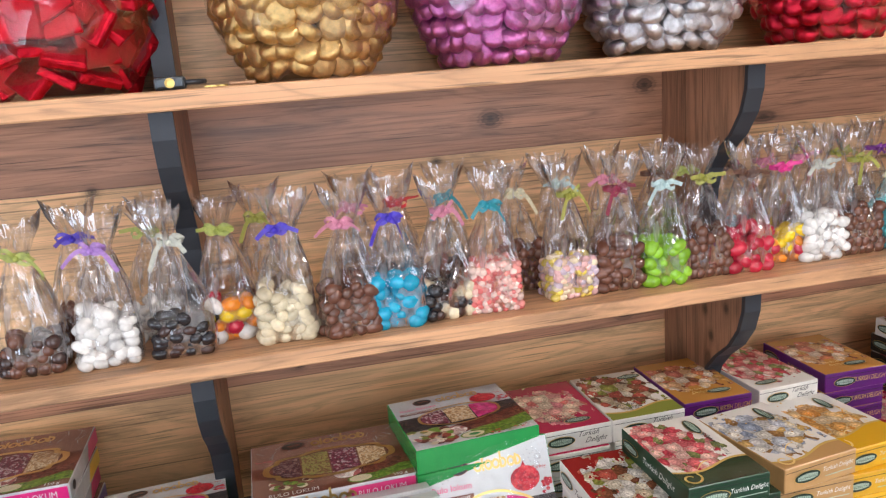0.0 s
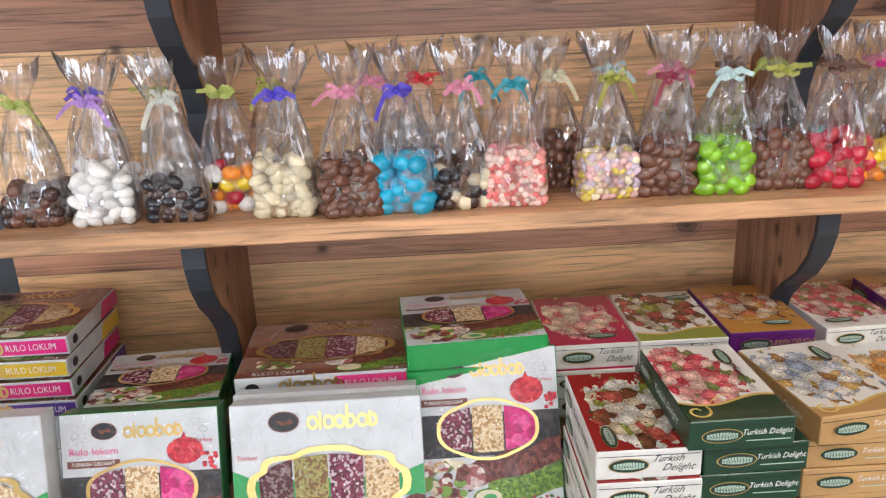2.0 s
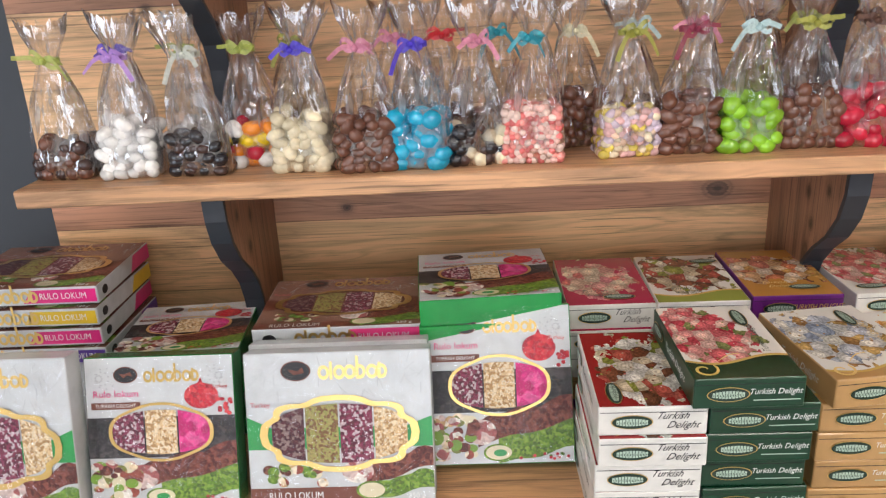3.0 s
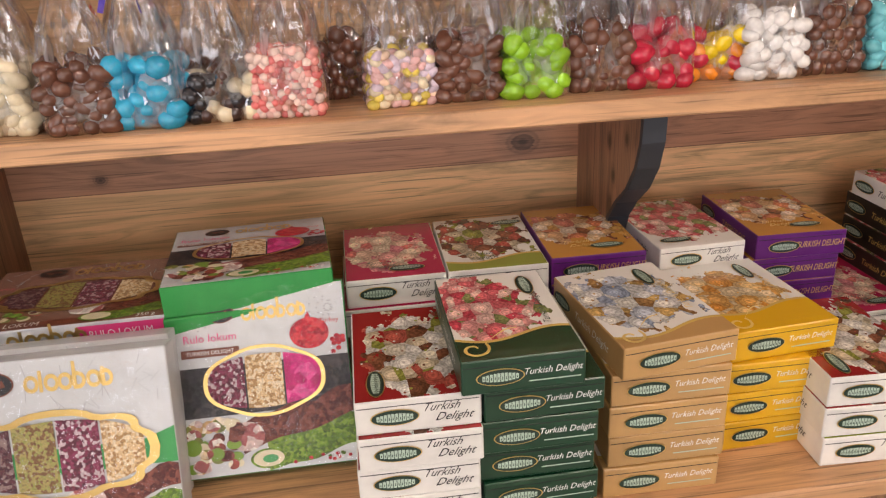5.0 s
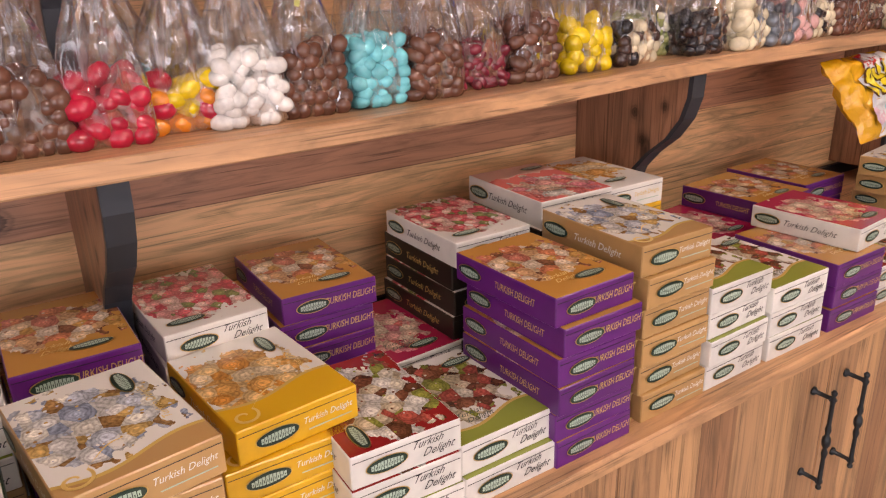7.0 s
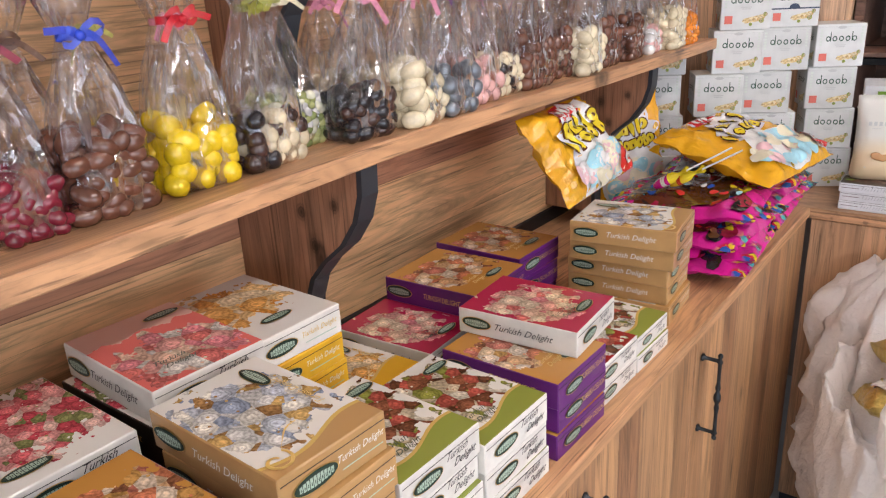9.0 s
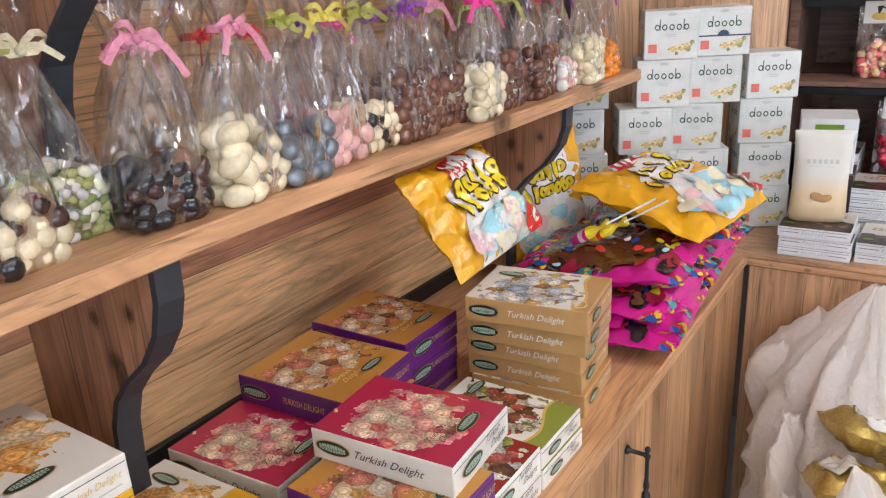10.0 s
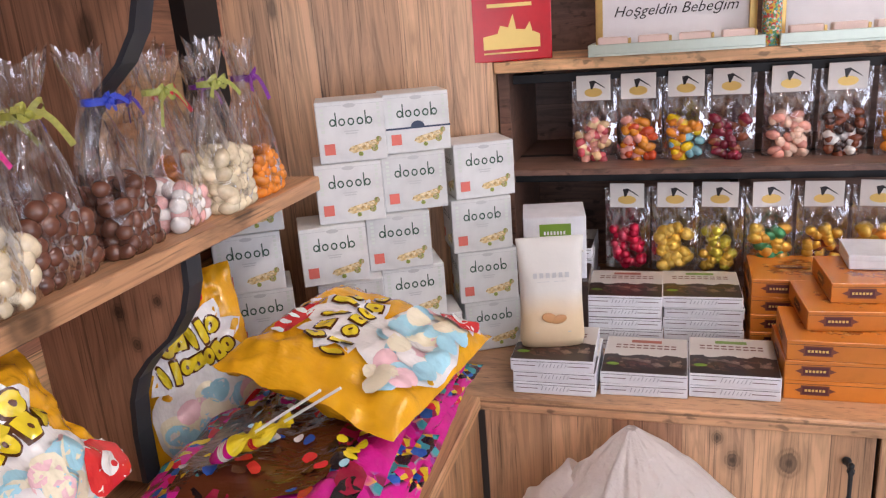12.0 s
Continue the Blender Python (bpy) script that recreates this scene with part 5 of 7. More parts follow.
        sub = [c for c in e.children if c.name.startswith("maker_marks")][0]
        place("maker_marks", sub.data, e, pose(U(-0.22) - U(-0.07), -0.0006, h * 0.5 - V(0.865), 90) @ pose(0, 0, -z))
    # shrink wrap over the face
    bm = bmesh.new()
    n = 10
    g = [[bm.verts.new((U(-0.5 + i / n), V(j / n), z + 0.0042 + 0.0012 * noise.noise(Vector((i * 0.7, j * 0.7, w * 90))))) for i in range(n + 1)] for j in range(n + 1)]
    for a, b in zip(g, g[1:]):
        for q in range(n):
            bm.faces.new((a[q], a[q + 1], b[q + 1], b[q]))
    part("wrap", bm, shine_film, e, "clear shrink wrap", True)
    return e


card_green = carded("card_bright_green", (0.015, 0.26, 0.06), 0.2)
card_deep = carded("card_deep_green", (0.01, 0.13, 0.03), 0.2)
card_magenta, card_yellow, card_violet = carded("card_magenta", (0.72, 0.02, 0.20)), carded("card_yellow", (0.78, 0.52, 0.03)), carded("card_violet", (0.10, 0.04, 0.30))
STAND = "white window box of lokum rolls standing upright, gold-framed"
lokum_box(pose(0.188, 1.532, COUNTER + 0.0005, 69), 0.190, 0.206, 0.034, card_green, "three", STAND, "standing lokum boxes")
lokum_box(pose(-0.012, 1.470, COUNTER + 0.0005, 74), 0.230, 0.188, 0.034, card_white, "four", "wide white window box of lokum rolls standing upright", "standing lokum boxes")
lokum_box(pose(-0.016, 1.506, COUNTER + 0.0005, 74), 0.228, 0.183, 0.034, card_white, "four", "wide white window box of lokum rolls standing behind another", "standing lokum boxes")
lokum_box(pose(-0.234, 1.468, COUNTER + 0.0005, 73), 0.188, 0.190, 0.034, card_deep, "three", STAND, "standing lokum boxes")
lokum_box(pose(-0.435, 1.452, COUNTER + 0.0005, 78), 0.205, 0.206, 0.034, card_white, "four", "white window box of lokum rolls with pink band", "standing lokum boxes")
card_umber = carded("card_umber", (0.26, 0.135, 0.10), 0.2)
LIE = "window box of lokum rolls lying flat in a stack"


def lokum_stack(x, y, w, d, h, sides, kind, yaw=0, fronts=None):
    z = COUNTER + 0.0005
    for i, sd in enumerate(sides):
        last = i == len(sides) - 1
        m = pose(x + jitter.uniform(-0.003, 0.003), y + jitter.uniform(-0.003, 0.003), z, 0, 0, yaw + jitter.uniform(-0.8, 0.8))
        fr = fronts[i] if fronts else None
        if last or fr:
            lokum_box(m, w, d, h, sd, kind, LIE, "stacked lokum boxes", (fr, None) if fr else None, card_umber if kind == "four" else None)
        else:
            e = thing("lokum_box", m, LIE, "box", "stacked lokum boxes")
            bm = bmesh.new()
            block(bm, -w / 2, w / 2, 0, d, 0, h, 0.0012)
            part("body", bm, sd, e)
        z += h + (0.0052 if (last or fr) else 0.0003)


lokum_stack(-0.027, 1.572, 0.226, 0.170, 0.0305, [card_white] * 6, "four", fronts=[None] * 4 + [None, ink_pink])
lokum_stack(0.182, 1.566, 0.186, 0.172, 0.0365, [card_deep] * 4 + [card_green, card_green], "three", 4)
lokum_stack(-0.262, 1.600, 0.180, 0.165, 0.0345, [card_deep] * 4, "three", 5)
lokum_stack(-0.490, 1.640, 0.228, 0.186, 0.0262, [card_white] * 8, "four", 0, [None] * 4 + [card_violet, card_magenta, card_yellow, card_magenta])


# ---- wafer boxes in the corner ----
box_white = carded("wafer_card", (0.66, 0.68, 0.67), 0.3)
ink_bottle = plain("ink_bottle_green", (0.02, 0.075, 0.045), 0.4)
art_wafer = grainy("art_wafer", [(0.72, 0.55, 0.26), (0.78, 0.65, 0.38), (0.62, 0.42, 0.16)], 160)
art_pist = grainy("art_pistachio", [(0.25, 0.32, 0.05), (0.40, 0.42, 0.12), (0.50, 0.40, 0.22)], 300)
ink_grey = plain("ink_grey", (0.50, 0.52, 0.52), 0.5)
ink_rose = plain("ink_light_red", (0.70, 0.16, 0.12), 0.5)


def wafer_meshes(w, h):
    """Print of one face: a maker's oval, dark rounded marks, a wafer bar with nuts and a red flash."""
    bm = bmesh.new()
    z = 0.0005
    ellipse(bm, 0, h * 0.42, w * 0.09, h * 0.035, z, 16, 3)
    y, s = h * 0.16, w / 0.115
    for i in range(5):
        cx = (-0.030 + 0.0152 * i) * s
        outer = [(cx + 0.0058 * s * math.cos(2 * math.pi * j / 12), y + 0.0066 * s * math.sin(2 * math.pi * j / 12)) for j in range(12)]
        inner = [(cx + (a - cx) * 0.6, y + (b - y) * 0.6) for a, b in outer]
        for j in range(12):
            q = (j + 1) % 12
            poly(bm, [outer[j], outer[q], inner[q], inner[j]], z, 0)
        if i in (0, 4):
            sheet(bm, cx + (0.0045 if i == 0 else -0.0065) * s, cx + (0.0065 if i == 0 else -0.0045) * s, y - 0.0065 * s, y + 0.017 * s, z + 0.0001, 0)
    for k, (x0, x1, yy) in enumerate(((-0.012, 0.012, 0.0), (-0.010, 0.010, -0.004))):
        sheet(bm, x0 * s, x1 * s, yy, yy + 0.0016, z, 3)
    poly(bm, [(0.0 * s, -h * 0.36), (0.040 * s, -h * 0.30), (0.045 * s, -h * 0.20), (0.038 * s, -h * 0.16), (-0.004 * s, -h * 0.25), (-0.008 * s, -h * 0.31)], z, 1)
    for cx, cy, r in ((0.036, -0.30, 0.006), (0.044, -0.16, 0.005), (0.012, -0.38, 0.004)):
        ellipse(bm, cx * s, cy * h, r * s, r * s, z + 0.0003, 10, 2)
    sheet(bm, -0.048 * s, -0.030 * s, -h * 0.36, -h * 0.18, z, 4)
    for i in range(6):
        sheet(bm, -0.050 * s, -0.044 * s, h * (0.0 + 0.07 * i), h * (0.045 + 0.07 * i), z, 5)
        sheet(bm, 0.045 * s, 0.050 * s, h * (0.04 + 0.07 * i), h * (0.085 + 0.07 * i), z, 5)
    return to_mesh("print", bm, [ink_bottle, art_wafer, art_pist, ink_grey, ink_rose, plain("ink_pale_leaf", (0.62, 0.68, 0.62), 0.5)])


WW, WD, WHT = 0.113, 0.100, 0.1012
bm = bmesh.new()
block(bm, -WW / 2, WW / 2, 0, WD, 0, WHT, 0.0015)
block(bm, -WW / 2 - 0.0002, WW / 2 + 0.0002, -0.0002, 0.0, WHT * 0.93, WHT * 0.936, mat=1)
WAFER_BODY = to_mesh("body", bm, [box_white, ink_grey])
WAFER_PRINT = wafer_meshes(WW, WHT)
WAFER_SIDE = wafer_meshes(WD, WHT)


def wafer_box(m, tray=False):
    e = thing("wafer_box", m, "white card box of pistachio wafers with green print", "box", "wafer boxes in the corner")
    place("body", WAFER_BODY, e)
    place("print", WAFER_PRINT, e, pose(0, -0.0003, WHT * 0.5, 90))
    place("print", WAFER_SIDE, e, pose(-WW / 2 - 0.0003, WD / 2, WHT * 0.5, 90, 0, -90))
    if tray:
        bm = bmesh.new()
        block(bm, -WW / 2 - 0.001, WW / 2 + 0.001, -0.001, -0.0003, WHT * 0.40, WHT * 0.43)
        ellipse_pts = [(0.012 * math.cos(a), 0.010 * abs(math.sin(a)) + WHT * 0.43) for a in [math.pi * i / 10 for i in range(11)]]
        f = bm.faces.new([bm.verts.new((x, -0.0011, z)) for x, z in ellipse_pts])
        part("tear_line", bm, plain("ink_navy", (0.03, 0.05, 0.10), 0.4), e)


ex, ey = 0.704, -0.71


def wafer_at(s, level, back=0.0, turn=0.0, tray=False):
    cx, cy = 2.757 + (s + WW / 2) * ex + back * 0.71, 1.613 + (s + WW / 2) * ey + back * 0.704
    wafer_box(pose(cx, cy, COUNTER + 0.0005 + level * (WHT + 0.0006), 0, 0, -64 + turn), tray)


for lev in range(5):
    off = (0.0, -0.03, -0.052, -0.012, 0.002)[lev]
    wafer_at(off, lev, 0.0, (1, -1, 2, 0, -2)[lev])
    wafer_at(off + 0.122, lev, 0.0, (0, 2, -1, 1, 1)[lev], lev == 4)
    if lev < 4:
        wafer_at((0.252, 0.245, 0.238, 0.250)[lev], lev, -0.006, (2, -2, 0, 3)[lev])
for lev in range(4):
    wafer_at(-0.185 + 0.01 * (lev % 2), lev, 0.055, 4)


# ---- pillow packs ----
def pillow_point(u, v, w, d, t, seed):
    """A point of a sealed pouch: u, v from -1 to 1; thick in the middle, flat crimped ends, pulled-in sides."""
    end = max(0.0, 1 - abs(v) ** 3.5)
    side = max(0.0, 1 - abs(u) ** 2.6)
    z = t * (end ** 0.6) * (side ** 0.7)
    z += 0.012 * noise.noise(Vector((u * 2.3, v * 2.3, seed))) * (0.35 + end) + 0.008 * noise.noise(Vector((u * 5.5, v * 5.5, seed + 4))) + 0.006 * (0.5 - abs(noise.noise(Vector((u * 3.5 + v * 2, v * 7 - u * 3, seed + 8)))))
    pull = 1 - 0.06 * (1 - abs(v)) * end + 0.03 * noise.noise(Vector((v * 4, seed, 1)))
    return Vector((u * w / 2 * pull, v * d / 2, z))


def pillow(bm, w, d, t, seed, n=46, mat=0):
    for sgn in (1, -1):
        g = []
        for j in range(n + 1):
            row = []
            for i in range(n + 1):
                u, v = -1 + 2 * i / n, -1 + 2 * j / n
                p = pillow_point(u, v, w, d, t, seed if sgn > 0 else seed + 20)
                zz = p.z if sgn > 0 else -abs(p.z) * 0.8
                if abs(u) > 0.999 or abs(v) > 0.999:
                    q = pillow_point(u, v, w, d, t, seed)
                    p, zz = q, q.z * 0.5
                row.append(bm.verts.new((p.x, p.y, zz)))
            g.append(row)
        for a, b in zip(g, g[1:]):
            for q in range(n):
                bm.faces.new((a[q], a[q + 1], b[q + 1], b[q])).material_index = mat


def decal(bm, shape, u, v, ru, rv, ang, w, d, t, seed, lift, mat=0, rings=3, seg=20):
    """A patch laid over a pillow pack's front; shape(a) gives its outline."""
    c, s = math.cos(ang), math.sin(ang)

    def at(a, r):
        k = shape(a) * r
        x, y = ru * k * math.cos(a), rv * k * math.sin(a)
        uu, vv = u + (x * c - y * s) / (w / 2), v + (x * s + y * c) / (d / 2)
        p = pillow_point(max(-0.97, min(0.97, uu)), max(-0.985, min(0.985, vv)), w, d, t, seed)
        return bm.verts.new((p.x, p.y, p.z + lift * 1.6 + 0.0012))

    mid = at(0, 0)
    prev = None
    for r in range(1, rings + 1):
        row = [at(2 * math.pi * i / seg, r / rings) for i in range(seg)]
        for i in range(seg):
            j = (i + 1) % seg
            f = bm.faces.new((mid, row[i], row[j])) if prev is None else bm.faces.new((prev[i], row[i], row[j], prev[j]))
            f.material_index = mat
        prev = row


rounded = lambda a: 1.0
burst = lambda a: 0.86 + 0.14 * math.cos(a * 9)
boxy = lambda a: 1.0 / max(abs(math.cos(a)), abs(math.sin(a))) ** 0.8


def glossy_pack(name, color, rough=0.18):
    k = Net(name, rough, 0.0, color, 0.5)
    p = k.coords()
    k.color(k.mix(0.6, (*color, 1), k.ramp(k.noise(p, 14.0, 3.0), [(0.3, 0.72), (0.55, 1.0), (0.75, 1.15)]), "MULTIPLY"))
    k.bump(k.math("ADD", k.noise(p, 45.0, 3.0), k.noise(k.scaled(p, (1, 0.2, 1)), 90.0, 2.0)), 0.55, 0.004)
    return k.m


pack_yellow = glossy_pack("pack_yellow", (0.80, 0.40, 0.01))
pack_lemon = glossy_pack("pack_lemon", (0.80, 0.62, 0.02))
pack_white = glossy_pack("pack_white", (0.80, 0.79, 0.76))
pack_red = glossy_pack("pack_red", (0.66, 0.03, 0.03))
pack_magenta = glossy_pack("pack_magenta", (0.62, 0.012, 0.27))


def candy_mix_pack():
    """Magenta print with a scatter of coloured sweets and dark gaps in broad patches."""
    k = Net("pack_candy_mix", 0.18, 0.0, (0.6, 0.01, 0.25), 0.4)
    p = k.coords()
    vor = k.n("ShaderNodeTexVoronoi")
    k.link(p, vor.inputs["Vector"])
    vor.inputs["Scale"].default_value = 75.0
    r = k.split(vor.outputs["Color"])[0]
    cols = [(0.02, 0.012, 0.02), (0.55, 0.02, 0.05), (0.02, 0.10, 0.40), (0.72, 0.50, 0.03), (0.03, 0.015, 0.02), (0.62, 0.02, 0.28), (0.04, 0.30, 0.34), (0.25, 0.02, 0.08)]
    cells = k.ramp(r, [(i / len(cols), c) for i, c in enumerate(cols)], constant=True)
    patch = k.ramp(k.noise(p, 9.0, 2.0), [(0.46, 0.0), (0.50, 1.0)])
    k.color(k.mix(patch, (0.62, 0.012, 0.27, 1), cells))
    k.bump(k.math("ADD", k.noise(p, 40.0, 3.0), k.noise(p, 110.0, 2.0)), 0.6, 0.004)
    return k.m


pack_mix = candy_mix_pack()
pack_brown = glossy_pack("pack_brown", (0.11, 0.03, 0.012))
pack_night, pack_wine = glossy_pack("pack_night", (0.015, 0.010, 0.014)), glossy_pack("pack_wine", (0.30, 0.01, 0.04))
pack_outline = glossy_pack("pack_outline", (0.10, 0.035, 0.01))
mallow_cols = [glossy_pack("mallow_" + n, c, 0.45) for n, c in (("blue", (0.35, 0.66, 0.76)), ("pink", (0.80, 0.52, 0.55)), ("cream", (0.80, 0.74, 0.55)), ("white", (0.80, 0.78, 0.76)))]


def mallow_pack(m, seed, label, w=0.235, d=0.315, t=0.040):
    """A pillow bag: yellow print, a pale burst with rounded glyph shapes, a red title patch, a clear-looking field of pastel marshmallows."""
    e = thing("marshmallow_bag", m, label, "candy bag", "marshmallow bags")
    bm = bmesh.new()
    pillow(bm, w, d, t, seed)
    part("pouch", bm, pack_yellow, e, smooth=True)
    bm = bmesh.new()
    decal(bm, lambda a: 0.93 + 0.07 * math.cos(3 * a), 0.05, -0.52, 0.098, 0.072, 0.0, w, d, t, seed, 0.0012, 0, 4, 28)
    decal(bm, burst, 0.0, 0.20, 0.088, 0.070, 0.25, w, d, t, seed, 0.0012, 0, 4, 36)
    part("pale_print", bm, pack_white, e, smooth=True)
    rnd = random.Random(int(seed * 10))
    bm = bmesh.new()
    for i in range(56):
        a, r = rnd.uniform(0, 6.28), math.sqrt(rnd.uniform(0.0, 1.0))
        u, v = 0.05 + 0.74 * r * math.cos(a), -0.58 + 0.30 * r * math.sin(a)
        if -0.93 < v < -0.26:
            decal(bm, rounded, u, v, 0.0185, 0.0155, rnd.uniform(0, 3), w, d, t, seed, 0.0022 + 0.00006 * i, (0, 2, 1, 3, 0, 2)[i % 6], 2, 12)
    tagged(part("marshmallow_print", bm, mallow_cols, e, "pastel marshmallows", True), kind="stuff")
    bm = bmesh.new()
    for row, (v, n, size) in enumerate(((0.36, 5, 0.016), (0.08, 7, 0.0145))):
        for i in range(n):
            u = (-0.54 + 1.08 * i / (n - 1)) * (0.72 if row == 0 else 1.0)
            tall = (1.0, 0.85, 1.35, 1.30, 0.9, 0.85, 1.0)[(i + 2 * row) % 7]
            fat = (1.0, 1.15, 0.55, 0.60, 1.1, 1.2, 0.9)[(i + 2 * row) % 7]
            lean = 0.15 + 0.18 * math.sin(i * 2.1 + seed)
            shape = (rounded, boxy)[i % 2]
            decal(bm, shape, u, v + 0.10 * u, size * 0.80 * fat, size * 1.05 * tall, lean, w, d, t, seed, 0.0022, 1, 2, 16)
            decal(bm, shape, u, v + 0.10 * u, size * 0.60 * fat, size * 0.86 * tall, lean, w, d, t, seed, 0.0032, 0, 2, 16)
            if fat > 0.8:
                decal(bm, rounded, u, v + 0.10 * u - 0.02 * (i % 2), size * 0.15, size * 0.26, lean, w, d, t, seed, 0.0040, 1, 1, 8)
    tagged(part("title_print", bm, [pack_lemon, pack_outline], e, smooth=True), kind="stuff")
    bm = bmesh.new()
    decal(bm, boxy, -0.12, 0.74, 0.050, 0.0165, 0.12, w, d, t, seed, 0.0012, 0, 3, 20)
    for i in range(6):
        decal(bm, rounded, -0.44 + 0.135 * i, 0.725 + 0.012 * i, 0.0052, 0.0095, 0.12, w, d, t, seed, 0.0024, 1, 1, 10)
    tagged(part("maker_patch", bm, [pack_red, pack_white], e, smooth=True), kind="stuff")
    bm = bmesh.new()
    decal(bm, burst, 0.70, -0.72, 0.034, 0.034, 0, w, d, t, seed, 0.0068, 0, 2, 36)
    decal(bm, rounded, 0.70, -0.72, 0.030, 0.030, 0, w, d, t, seed, 0.0076, 1, 2, 20)
    decal(bm, rounded, 0.70, -0.72, 0.012, 0.012, 0, w, d, t, seed, 0.0084, 0, 2, 20)
    part("seal_print", bm, [pack_white, pack_red], e, smooth=True)


def basis(o, ux, uy):
    """A pose from an origin and two directions."""
    x = Vector(ux).normalized()
    z = x.cross(Vector(uy)).normalized()
    y = z.cross(x)
    return Matrix.Translation(o) @ Matrix((x, y, z)).transposed().to_4x4()


mallow_pack(basis((2.078, 1.612, 1.160), (0.22, 0.08, 0.10), (-0.17, 0.10, 0.15)) @ pose(-0.015, 0.022, 0, 0, 0, -28) @ pose(0, 0.020, 0), 1.3, "yellow marshmallow bag leaning against wall and boxes", 0.25, 0.170, 0.032)
mallow_pack(basis((2.500, 1.735, 1.080), (0.60, -0.45, 0.05), (0.15, 0.10, 0.90)), 2.7, "yellow marshmallow bag standing upright against the wall", 0.19, 0.26, 0.035)
mallow_pack(basis((2.540, 1.478, 1.098), (0.95, -0.16, 0.02), (0.30, 0.90, 0.22)), 4.1, "yellow marshmallow bag lying on top of pink bags", 0.31, 0.27, 0.036)


def mix_pack(m, seed, w, d, t, label):
    e = thing("mixed_candy_bag", m, label, "candy bag", "pink candy bags")
    bm = bmesh.new()
    pillow(bm, w, d, t, seed, 40)
    part("pouch", bm, pack_mix, e, smooth=True)
    bm = bmesh.new()
    decal(bm, boxy, 0.0, 0.02, w * 0.40, d * 0.34, 0, w, d, t, seed, 0.0012, 0, 5, 28)
    part("window", bm, pack_brown, e, "dark see-through window with wrapped sweets", True)
    rnd = random.Random(int(seed * 10))
    bm = bmesh.new()
    for i in range(9):
        decal(bm, boxy, -0.80 + 0.20 * i + rnd.uniform(-0.05, 0.05), rnd.choice((-0.80, -0.70, -0.62)), rnd.uniform(0.014, 0.028), rnd.uniform(0.010, 0.018), rnd.uniform(-0.3, 0.3), w, d, t, seed, 0.0014 + 0.00005 * i, i % 3, 2, 12)
    for i in range(6):
        decal(bm, boxy, rnd.choice((0.80, -0.80)), -0.55 + 0.2 * i, 0.014, 0.020, 0.2 * i, w, d, t, seed, 0.0014 + 0.00005 * i, i % 3, 2, 12)
    tagged(part("dark_print", bm, [pack_night, pack_wine, pack_night], e, smooth=True), kind="stuff")
    bm = bmesh.new()
    for i in range(64):
        u, v = rnd.uniform(-0.90, 0.90), rnd.uniform(-0.80, 0.72)
        decal(bm, (boxy, burst)[i % 2], u, v, rnd.uniform(0.004, 0.011), rnd.uniform(0.004, 0.010), rnd.uniform(0, 3), w, d, t, seed, 0.0024 + 0.00004 * i, (0, 1, 4, 5, 0, 3, 4, 2)[i % 8], 1, 9)
    tagged(part("sweets_print", bm, [pack_red, pack_lemon, mallow_cols[0], pack_white, pack_outline, glossy_pack("pack_blue", (0.02, 0.10, 0.45))], e, smooth=True), kind="stuff")
    bm = bmesh.new()
    for i in range(5):
        decal(bm, burst, rnd.uniform(-0.7, 0.7), -0.78 + 0.05 * (i % 2), 0.011, 0.009, i, w, d, t, seed, 0.0018, 0, 1, 12)
    tagged(part("star_print", bm, pack_lemon, e, smooth=True), kind="stuff")


for i, (x, y, z, yaw, tilt) in enumerate(((2.330, 1.520, 0.930, 4, -3), (2.360, 1.528, 0.968, -3, -4), (2.600, 1.530, 0.936, 3, -4), (2.610, 1.535, 0.975, -2, -6), (2.390, 1.535, 1.008, 6, -6), (2.600, 1.525, 1.015, 9, -8), (2.345, 1.524, 0.948, 9, -4), (2.615, 1.532, 0.955, -6, -5))):
    mix_pack(pose(x, y, z + 0.010, tilt, 0, yaw), 7.1 + i, 0.32, 0.31, 0.026, "bright pink bag of mixed wrapped sweets in a pile")

